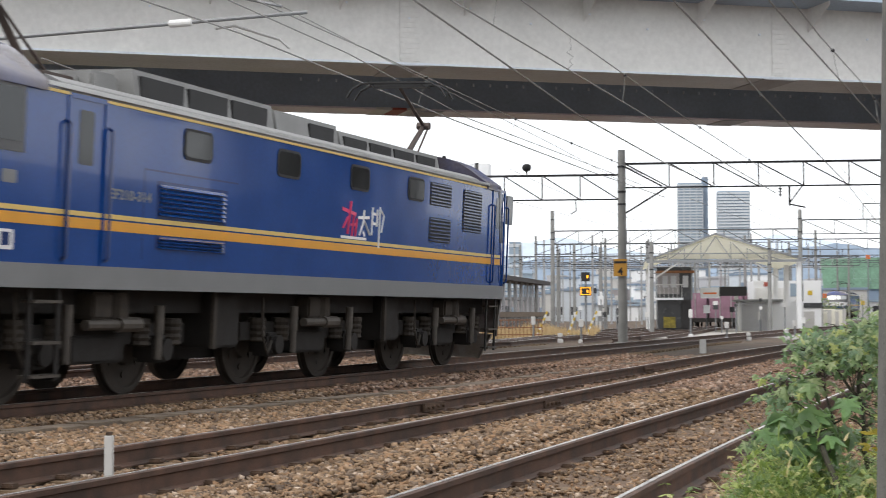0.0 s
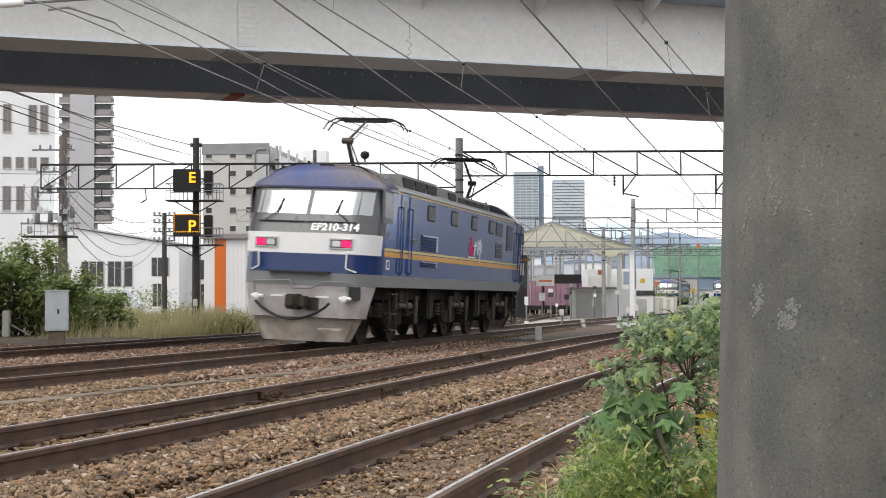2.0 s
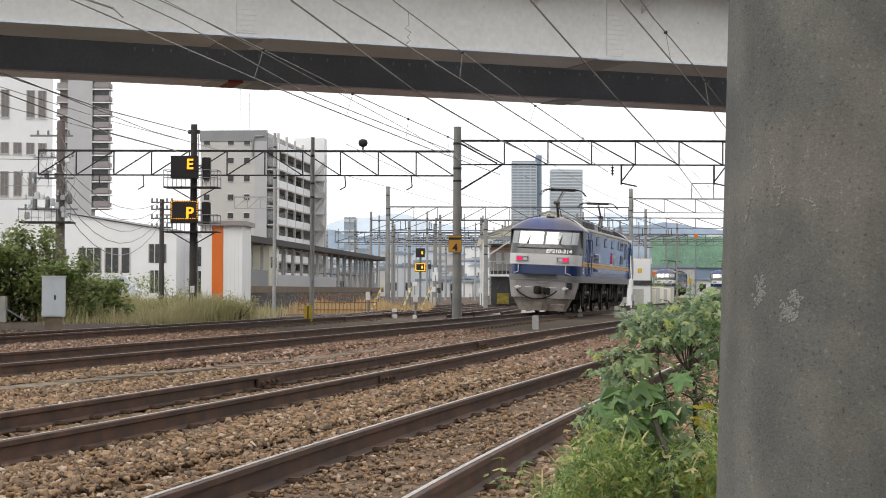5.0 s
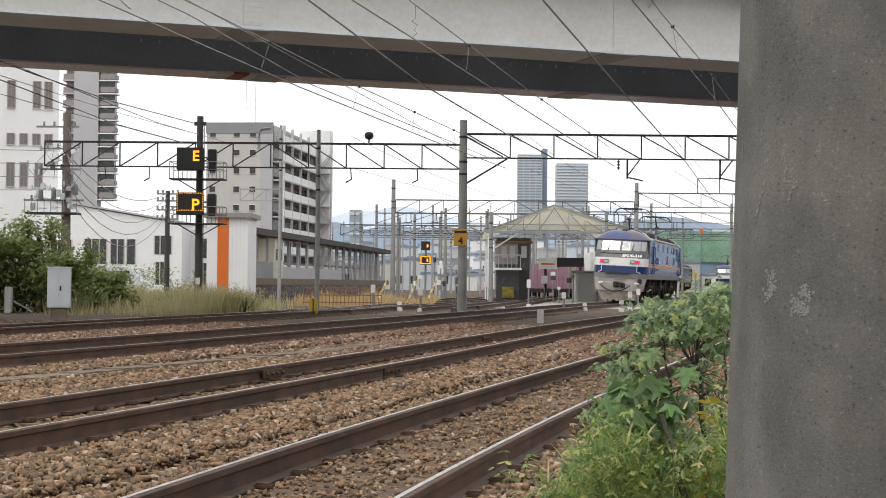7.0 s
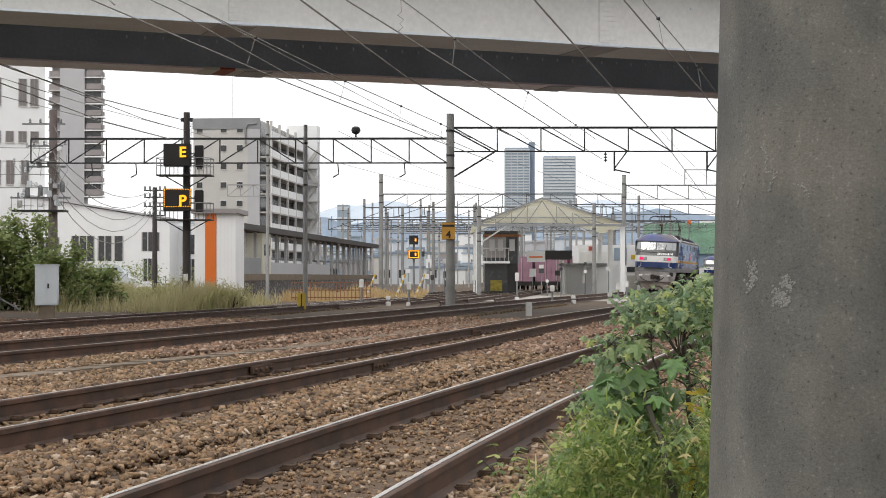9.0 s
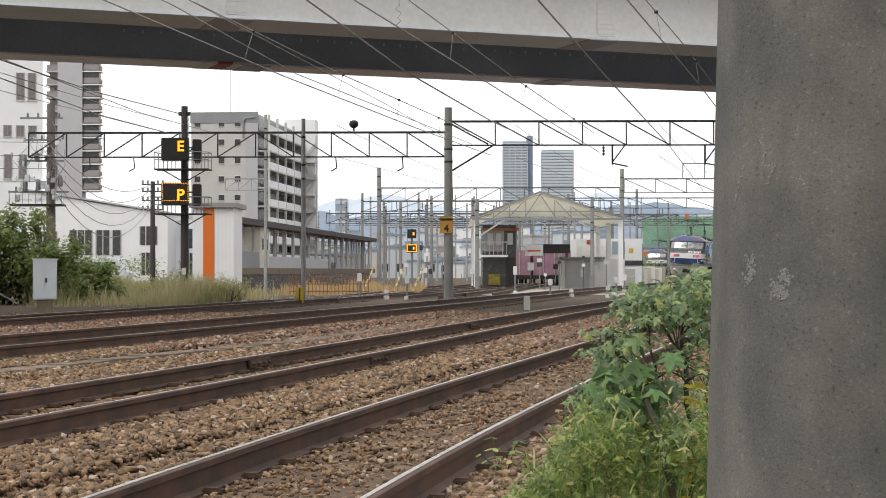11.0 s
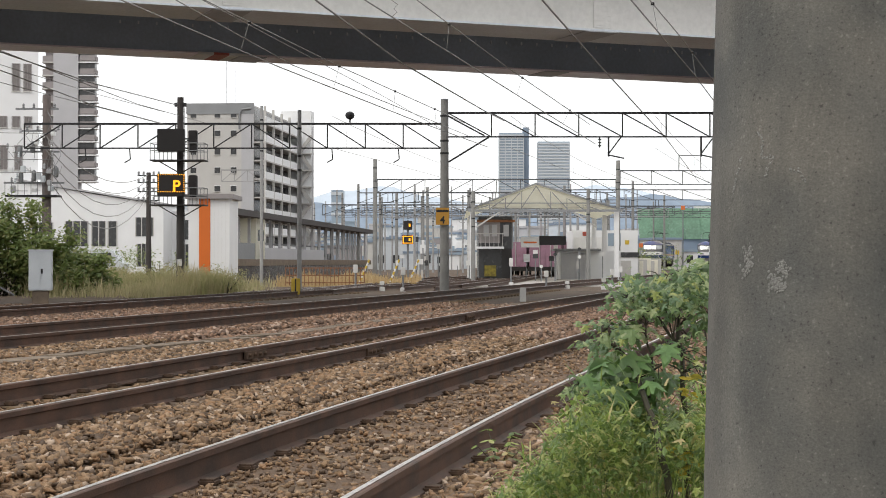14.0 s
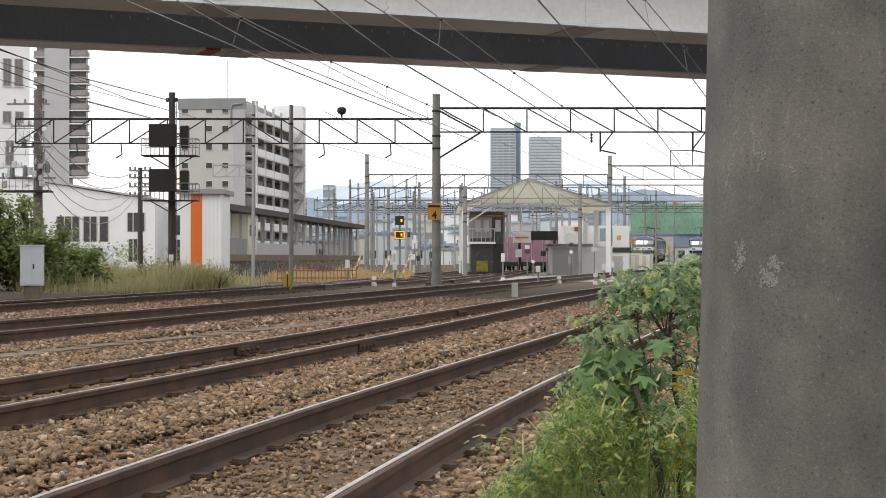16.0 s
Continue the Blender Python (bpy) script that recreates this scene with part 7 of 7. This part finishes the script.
M["leaf_bush"] = leaf_material("dull_green_shrub_leaf", [(0.180, 0.233, 0.075), (0.114, 0.167, 0.055), (0.233, 0.273, 0.092), (0.255, 0.255, 0.101), (0.154, 0.216, 0.077), (0.273, 0.238, 0.106)], 0.55)
M["grass"] = leaf_material("dry_verge_grass", [(0.35, 0.32, 0.17), (0.27, 0.26, 0.13), (0.42, 0.37, 0.21), (0.44, 0.37, 0.23), (0.30, 0.29, 0.15)], 0.7)
M["grass_leaf"] = leaf_material("fluffy_verge_weed", [(0.29, 0.28, 0.13), (0.21, 0.22, 0.09), (0.38, 0.36, 0.19), (0.42, 0.36, 0.22), (0.25, 0.26, 0.11)], 0.7)
M["straw"] = leaf_material("straw_coloured_weed", [(0.46, 0.33, 0.17), (0.38, 0.27, 0.14), (0.50, 0.39, 0.22), (0.36, 0.30, 0.14)], 0.8)
M["stem"] = mat("dark_green_brown_stem", (0.055, 0.050, 0.028), 0.7, vary=0.3, scale=20)


def soup(name, verts, faces, material, parent=None, label="", kind=""):
    me = bpy.data.meshes.new(name)
    me.from_pydata(verts, [], faces)
    me.materials.append(material)
    ob = new(name, me)
    ob.parent = parent
    return tagged(ob, label, kind=kind)


LOBES = [(0.0, 0.0), (0.10, 0.02), (0.36, -0.12), (0.40, -0.04), (0.19, 0.16), (0.52, 0.34), (0.53, 0.44), (0.17, 0.36), (0.20, 0.62), (0.13, 0.80), (0.0, 1.0)]
LEAF = LOBES + [(-x, y) for x, y in LOBES[-2:0:-1]]
OVAL = [(0.0, 0.0), (0.20, 0.22), (0.26, 0.48), (0.18, 0.76), (0.0, 1.0), (-0.18, 0.76), (-0.26, 0.48), (-0.20, 0.22)]


def leaf_points(outline, size, m, curl=0.12):
    """Outline with a raised middle rib: vertices round the middle."""
    v = [m @ Vector((0, 0.45 * size, 0.0))]
    for x, y in outline:
        v.append(m @ Vector((x * size, y * size, -curl * size * (abs(x) * 1.8 + (y - 0.45) ** 2))))
    n = len(outline)
    return v, [(0, 1 + i, 1 + (i + 1) % n) for i in range(n)]


def gather(items):
    V, F = [], []
    for v, f in items:
        o = len(V)
        V += [tuple(p) for p in v]
        F += [tuple(o + i for i in q) for q in f]
    return V, F


rl = random.Random(21)
shrub = thing("shrub", "open leafy green shrub with lobed leaves beside the track", "shrub", (0, 0, -0.2))


def put_leaf(p, size, yaw, tilt, roll):
    return Matrix.Translation(p) @ Euler((tilt, roll, yaw), "YXZ").to_matrix().to_4x4()


def spread(x, z, y):
    """A spot of the shrub's upright plan, given at five metres, moved to the depth y."""
    return Vector((x * y / 5.0, y, 1.14 + (z - 1.14) * y / 5.0))


# stems: foot and bends (x, z in the upright plan, depth), thickness
STEMS = [([(0.70, 0.30, 4.62), (0.655, 0.55, 4.64), (0.60, 0.74, 4.75), (0.55, 0.84, 5.0), (0.47, 0.92, 5.0)], 0.0115),
         ([(0.62, 0.72, 4.95), (0.62, 0.85, 5.0), (0.60, 0.98, 5.05)], 0.005),
         ([(0.56, 0.83, 5.0), (0.49, 0.82, 5.0), (0.40, 0.76, 5.0)], 0.004),
         ([(0.74, 0.28, 5.0), (0.73, 0.60, 5.05), (0.715, 0.86, 5.1), (0.70, 1.00, 5.15), (0.66, 1.08, 5.2)], 0.010),
         ([(0.715, 0.88, 5.1), (0.63, 0.98, 5.15), (0.55, 1.03, 5.2)], 0.005),
         ([(0.71, 0.94, 5.1), (0.76, 1.03, 5.1), (0.80, 1.09, 5.1)], 0.005),
         ([(0.80, 0.28, 5.3), (0.78, 0.70, 5.35), (0.80, 1.00, 5.4)], 0.007),
         ([(0.50, 0.40, 5.0), (0.46, 0.58, 5.0), (0.41, 0.72, 5.0)], 0.005),
         ([(0.58, 0.78, 4.95), (0.66, 0.83, 4.9), (0.69, 0.90, 4.9)], 0.004)]
joints = []
for bends, r in STEMS:
    bm = bmesh.new()
    pts = [spread(*q) for q in bends]
    fine = []
    for p, q in zip(pts, pts[1:]):
        for k in range(4):
            c = p.lerp(q, k / 4)
            fine.append(c + Vector((0.006 * math.sin(c.z * 40), 0, 0)))
    fine.append(pts[-1])
    for i, (p, q) in enumerate(zip(fine, fine[1:])):
        f = 1 - 0.6 * i / len(fine)
        rod(bm, p, q, r * f, r * (f - 0.6 / len(fine)), 6, False)
    part("stem", bm, M["stem"], shrub)
    joints += fine[len(fine) // 3:]
# sprays of leaves: middle and reach in the upright plan, how many, leaf sizes
SPRAYS = [(0.81, 1.125, 0.060, 0.034, 80, 0.028, 0.052), (0.73, 1.100, 0.070, 0.030, 70, 0.028, 0.052), (0.66, 1.070, 0.150, 0.040, 190, 0.028, 0.050), (0.70, 1.020, 0.110, 0.045, 120, 0.030, 0.055), (0.545, 1.020, 0.060, 0.035, 46, 0.030, 0.050),
          (0.60, 0.990, 0.080, 0.030, 48, 0.035, 0.055), (0.80, 1.040, 0.100, 0.090, 120, 0.030, 0.055), (0.47, 0.945, 0.055, 0.022, 30, 0.030, 0.050),
          (0.55, 0.935, 0.070, 0.030, 40, 0.035, 0.060), (0.42, 0.895, 0.040, 0.016, 10, 0.030, 0.045), (0.77, 0.950, 0.030, 0.050, 16, 0.030, 0.060),
          (0.74, 0.780, 0.060, 0.100, 20, 0.020, 0.040), (0.80, 0.640, 0.060, 0.100, 28, 0.020, 0.040), (0.68, 0.910, 0.060, 0.040, 16, 0.026, 0.050), (0.77, 0.830, 0.045, 0.070, 26, 0.022, 0.045), (0.55, 0.620, 0.140, 0.060, 70, 0.025, 0.055),
          (0.49, 0.885, 0.070, 0.035, 34, 0.035, 0.059), (0.56, 0.765, 0.075, 0.050, 30, 0.055, 0.085), (0.73, 0.880, 0.030, 0.070, 9, 0.030, 0.055), (0.46, 0.790, 0.050, 0.035, 22, 0.045, 0.075),
          (0.49, 0.830, 0.060, 0.035, 18, 0.060, 0.095), (0.58, 0.835, 0.050, 0.040, 16, 0.065, 0.105), (0.66, 0.880, 0.030, 0.020, 6, 0.050, 0.080),
          (0.66, 0.800, 0.030, 0.025, 4, 0.055, 0.090), (0.385, 0.750, 0.030, 0.020, 14, 0.035, 0.055), (0.50, 0.740, 0.080, 0.045, 40, 0.050, 0.085),
          (0.60, 0.720, 0.050, 0.050, 18, 0.050, 0.080), (0.68, 0.690, 0.050, 0.070, 16, 0.040, 0.070), (0.44, 0.670, 0.080, 0.040, 40, 0.040, 0.065)]
big, leaves, twigs = [], [], []
for cx, cz, rx_, rz_, n, s0, s1 in SPRAYS:
    if s1 < 0.06:
        n, s0, s1 = int(n * 1.75), s0 * 0.66, s1 * 0.70
    for k in range(n):
        u = Vector((rl.gauss(0, 0.52), rl.gauss(0, 0.5)))
        y = 5.05 + rl.gauss(0, 0.16)
        p = spread(cx + rx_ * u.x, min(cz + rz_ * u.y, 1.175), y)
        size = rl.uniform(s0, s1)
        yaw = math.pi + 0.5 * u.x + rl.uniform(-1.5, 1.5)
        m = put_leaf(p, size, yaw, rl.uniform(-1.15, -0.15), rl.uniform(-0.5, 0.5))
        (big if s1 > 0.07 and len(big) < 150 else leaves).append((m, size))
        if k % 3 == 0:
            j = min(joints, key=lambda q: (q - p).length)
            if (j - p).length < 0.11:
                twigs.append((j, p))
bm = bmesh.new()
for p, q in twigs:
    mid = p.lerp(q, 0.5) + Vector((0, 0, 0.012))
    rod(bm, p, mid, 0.0022, 0.0018, 4, False)
    rod(bm, mid, q, 0.0018, 0.0012, 4, False)
tagged(part("twig_mass", bm, M["stem"], shrub), "thin dark twigs", kind="stuff")
shapes = []
for k in range(4):
    v, f = leaf_points(LEAF, 0.1, Matrix.Identity(4), 0.10 + 0.16 * k)
    me = bpy.data.meshes.new("leaf")
    me.from_pydata([tuple(p) for p in v], [], f)
    me.materials.append(M["leaf_big"])
    shapes.append(me)
for i, (m, s) in enumerate(big):
    ob = new("leaf", shapes[i % 4])
    ob.parent, ob.matrix_basis = shrub, m @ Matrix.Diagonal((s * 10, s * 10, s * 10, 1))
V, F = gather([leaf_points(LEAF if i % 3 else OVAL, s, m, rl.uniform(0.05, 0.5)) for i, (m, s) in enumerate(leaves)])
soup("foliage", V, F, M["leaf"], shrub, "small lobed grey green leaves", "stuff")
items = []
for k in range(26):
    x, z = rl.choice(((0.735, 0.74), (0.74, 0.70), (0.735, 0.78), (0.70, 0.58), (0.715, 0.56), (0.74, 0.52), (0.73, 0.45)))
    p = spread(x + rl.gauss(0, 0.008), z + rl.gauss(0, 0.012), 4.85)
    items.append(leaf_points(OVAL, rl.uniform(0.030, 0.055), put_leaf(p, 0, rl.uniform(0, 6), rl.uniform(-0.6, 0.3), rl.uniform(-1.2, 0))))
V, F = gather(items)
soup("yellow_leaves", V, F, M["leaf_yellow"], shrub, "a few yellowed leaves", "stuff")


def blade(p, length, width, yaw, lean, bend):
    """A narrow bent leaf of three joints."""
    d = Vector((math.cos(yaw), math.sin(yaw), 0))
    s = Vector((-d.y, d.x, 0)) * width / 2
    v, z, x = [], 0.0, 0.0
    ang = lean
    for k in range(4):
        c = p + d * x + Vector((0, 0, z))
        w = (1.0, 1.0, 0.7, 0.05)[k]
        v += [c - s * w, c + s * w]
        x += math.sin(ang) * length / 3
        z += math.cos(ang) * length / 3
        ang += bend
    return v, [(0, 1, 3, 2), (2, 3, 5, 4), (4, 5, 7, 6)]


# undergrowth round the shrub's foot, thinning towards the rail
under = thing("undergrowth", "tangled light green weeds and bamboo grass", "weeds", (0, 0, -0.2), kind="stuff")
items, small = [], []
CREST = ((0.03, 0.28), (0.14, 0.36), (0.27, 0.49), (0.38, 0.61), (0.47, 0.68), (0.62, 0.62), (0.80, 0.66), (1.1, 0.72))


def crest(x):
    return float(np.interp(x, [c[0] for c in CREST], [c[1] for c in CREST]))


for k in range(16000):
    y = rl.uniform(4.3, 6.0)
    x = rl.uniform(0.07, 0.95) + 0.03 * math.sin(y * 7)
    top_ = crest(x) + 0.13 * noise.noise(Vector((x * 11, y * 4, 1)))
    z = top_ - abs(rl.gauss(0, 0.11)) + (0.12 if x > 0.3 and k % 9 == 0 else 0)
    if z < 0.15 or (x < 0.28 and rl.random() < 0.4):
        continue
    if 0.56 < x < 0.76 and y < 4.85 and rl.random() < 0.75:
        continue
    p = spread(x, z, y)
    if p.z < 0.02:
        continue
    if k % 5 < 2:
        items.append(blade(p, rl.uniform(0.04, 0.12), rl.uniform(0.003, 0.007), rl.uniform(0, 6.28), rl.uniform(0.4, 1.5), rl.uniform(0.1, 0.5)))
    else:
        small.append(leaf_points(OVAL if k % 2 else LEAF, rl.uniform(0.012, 0.034), put_leaf(p, 0, rl.uniform(0, 6.28), rl.uniform(-1.1, 0.1), rl.uniform(-0.6, 0.6)), 0.3))
for k in range(800):
    y = rl.uniform(4.3, 6.2)
    x = rl.uniform(0.1, 0.95)
    p = spread(x, 0.2, y)
    p.z = 0.0
    items.append(blade(p, max(0.1, spread(x, crest(x), y).z) * rl.uniform(0.7, 1.05), 0.005, rl.uniform(0, 6.28), rl.uniform(0.0, 0.25), rl.uniform(0.02, 0.2)))
V, F = gather(items)
soup("grass_blades", V, F, M["leaf_light"], under, "narrow yellow green blades", "stuff")
V, F = gather(small)
soup("weed_leaves", V, F, M["leaf_light"], under, "small green weed leaves", "stuff")
# a sprig climbing over the rail
sprig = thing("weed_sprig", "small green sprig growing beside the rail", "weeds", (0.27, 8.75, -0.19))
items = []
bm = bmesh.new()
for k in range(6):
    a = k * 1.05
    tip = Vector((0.13 * math.cos(a), 0.10 * math.sin(a), 0.14 + 0.04 * (k % 3)))
    rod(bm, (0, 0, 0), tip, 0.004, 0.002, 4, False)
    for f in (0.5, 0.75, 1.0):
        for s in (-1, 1):
            items.append(leaf_points(OVAL, 0.055, put_leaf(tip * f, 0, a + s * 1.0 - 1.57, -0.3, 0.2 * s)))
part("stalks", bm, M["stem"], sprig)
V, F = gather(items)
soup("leaves", V, F, M["leaf_light"], sprig)


def bush(x, y, w, h, n, seed, label, leafage="leaf_bush", s0=0.11, s1=0.23, lump=1.0):
    """A rounded clump: limbs and many small leaves, denser towards the outside."""
    r = random.Random(seed)
    top = thing("bush", label, "bush", (x, y, -0.2), group="bushes on the verge")
    for k in range(7):
        a = k * 0.9 + r.random()
        bm = bmesh.new()
        mid = Vector((0.25 * w * math.cos(a), 0.2 * w * math.sin(a), 0.35 * h))
        rod(bm, (0, 0, 0), mid, 0.03, 0.022, 6, False)
        rod(bm, mid, mid + Vector((0.12 * w * math.cos(a), 0.1 * w * math.sin(a), 0.2 * h)), 0.022, 0.008, 6, False)
        part("limb", bm, M["stem"], top)
    items = []
    lumps = [(Vector((r.uniform(-0.5, 0.5) * w, r.uniform(-0.3, 0.3) * w, h * r.uniform(0.10, 0.85))), r.uniform(0.35, 0.7) * lump) for _ in range(30)]
    for k in range(n):
        c, s = lumps[k % len(lumps)]
        u = Vector((r.gauss(0, 1), r.gauss(0, 1), r.gauss(0, 0.8)))
        u.normalize()
        p = c + u * s * r.uniform(0.15, 1.05) * (1 + 0.3 * r.random())
        if p.z < 0.03:
            continue
        items.append(leaf_points(OVAL, r.uniform(s0, s1), put_leaf(p, 0, r.uniform(0, 6.28), r.uniform(-1.0, 0.4), r.uniform(-0.6, 0.6))))
    V, F = gather(items)
    soup("crown", V, F, M[leafage], top, "dull green uneven foliage", "stuff")
    return top


for k, (x, y, w, h) in enumerate(((-14.0, 55.0, 2.4, 2.6), (-15.6, 55.5, 2.8, 3.6), (-17.6, 56, 3.0, 3.9), (-19.6, 55.6, 3.0, 3.8), (-21.8, 56, 3.2, 3.9), (-16.4, 53.5, 2.6, 2.6), (-18.8, 53.2, 2.8, 2.6), (-24.0, 56, 3.2, 4.2), (-12.9, 57.0, 1.8, 1.6), (-21.5, 53.4, 2.8, 2.7), (-20.5, 52.4, 3.0, 1.9), (-18.2, 52.3, 2.6, 1.7), (-16.6, 53.6, 2.4, 1.8), (-15.0, 54.2, 2.4, 3.0))):
    bush(x, y, w, h, 4200, 40 + k, "dense dull green bush on the railway verge")
rw = random.Random(52)
for k in range(26):
    y = 55 + 17 * ((k * 0.618) % 1)
    x = min((-0.245 + 0.115 * ((k * 0.381) % 1)) * y, c4(y) - 3.0)
    bush(x, y, rw.uniform(0.9, 1.7), rw.uniform(0.6, 1.25), 620, 90 + k, "fluffy dull yellow green weeds on the railway verge", "grass_leaf", 0.05, 0.12, 0.42)
for x, y, w, h in ((-24.5, 112, 5, 3.0), (-19.5, 108, 4, 2.2), (18.5, 150, 6, 3.4), (19.5, 165, 5, 3.0)):
    bush(x, y, w, h, 700, int(x * 7 + 300), "green bush in front of low buildings")


def meadow(name, label, material, n, place, h0, h1, w0, w1, seed):
    r = random.Random(seed)
    items = []
    for k in range(n):
        p = place(r)
        items.append(blade(p, r.uniform(h0, h1) * (0.75 + 0.85 * noise.noise(Vector((p.x * 0.55, p.y * 0.3, seed)))), r.uniform(w0, w1), r.uniform(0, 6.28), r.uniform(0.0, 0.35), r.uniform(0.05, 0.35)))
    V, F = gather(items)
    ob = soup(name, V, F, material)
    return tagged(ob, label, "grass", kind="stuff")


def verge(r):
    y = r.uniform(50, 74)
    x = r.uniform(-0.262, -0.115) * y + r.uniform(-0.5, 0.5)
    x = min(x, c4(y) - 3.3 - 0.9 * r.random())
    return Vector((x, y, -0.2))


def verge_clumps(r):
    k = r.randrange(40)
    y = 54 + 19 * ((k * 0.618) % 1)
    x = -0.25 * y + 0.125 * y * ((k * 0.381) % 1)
    x = min(x, c4(y) - 3.8)
    return Vector((x + r.gauss(0, 0.45), y + r.gauss(0, 0.5), -0.2))


meadow("verge_grass", "dry yellow green grass along the verge", M["grass"], 5500, verge, 0.25, 0.75, 0.015, 0.035, 3)
meadow("tall_grass", "taller clumps of yellow green grass", M["grass"], 6000, verge_clumps, 0.6, 1.25, 0.015, 0.03, 4)
meadow("green_weeds", "green weeds among the verge grass", M["grass_leaf"], 5200, verge_clumps, 0.3, 0.8, 0.03, 0.07, 6)
meadow("dry_weeds", "straw coloured dry weeds by the rusty fence", M["straw"], 4200, lambda r: Vector((r.uniform(-8.2, -1.6), r.uniform(73, 86), -0.2)), 0.35, 0.85, 0.02, 0.04, 5)
# unseen wall, added so that the locomotive's glossy side mirrors grey instead of sky
wall_f = tagged(new("wall_north_east"), "unseen grey wall added for the locomotive's side to reflect", "wall", kind="structure")
wall_f.matrix_basis = pose(33, 100, -0.2, 0, 0, -16.5)
part("slab", box(bmesh.new(), 0, 0.5, 12, 220, 0, 17), M["mid_wall"], wall_f)
part("slab", box(bmesh.new(), 0, 0.5, -92, 12, 0, 3.7), M["mid_wall"], wall_f)
# unseen walls added to close the place around the viewer and shade the pole
wall_e = tagged(new("wall_east"), "unseen plain wall added to darken the pole's right side", "wall", kind="structure")
part("slab", box(bmesh.new(), 1.02, 1.32, -14, 3.4, -0.2, 8.5), M["mid_wall"], wall_e)
wall_s = tagged(new("wall_south"), "unseen plain wall added behind the viewer", "wall", kind="structure")
part("slab", box(bmesh.new(), -0.5, 1.02, -5.3, -5.0, -0.2, 3.0), M["mid_wall"], wall_s)


def rear(t):
    """Depth of the locomotive's trailing end at t seconds."""
    return 14.073 + 8.814 * t + 0.1541 * t * t


def on_track(t):
    y = rear(t)
    a = Vector((c3(y), y, 0))
    y2 = y + 17.2
    for _ in range(3):
        b = Vector((c3(y2), y2, 0))
        y2 += 17.5 - (b - a).length
    d = b - a
    return pose(*((a + b) / 2 + Vector((0, 0, 0.035))), 0, 0, math.degrees(math.atan2(-d.x, d.y))) @ pose(0, 0, 0, 0, 2.5, 0)


def motions():
    walk(loco, [(i / 4, on_track(i / 4)) for i in range(65)])
    turns, last, way = [], on_track(0).translation, 0.0
    for i in range(481):
        here = on_track(i / 30).translation
        way += (here - last).length
        last = here
        turns.append((i / 30, -math.degrees(way / 0.56)))
    # the signal's letters go dark one after the other
    for ob, off in ((letter_e, 12.8), (letter_p, 15.1)):
        x, y, z = ob.location
        lit, dark = pose(x, y, z), pose(x, y + 0.12, z)
        walk(ob, [(0, lit), (off, lit), (off + 0.1, dark), (16, dark)])
    for w in wheelsets:
        y = w.location.y
        walk(w, [(t, pose(0, y, 0.56, a, 0, 0)) for t, a in turns])


motions()
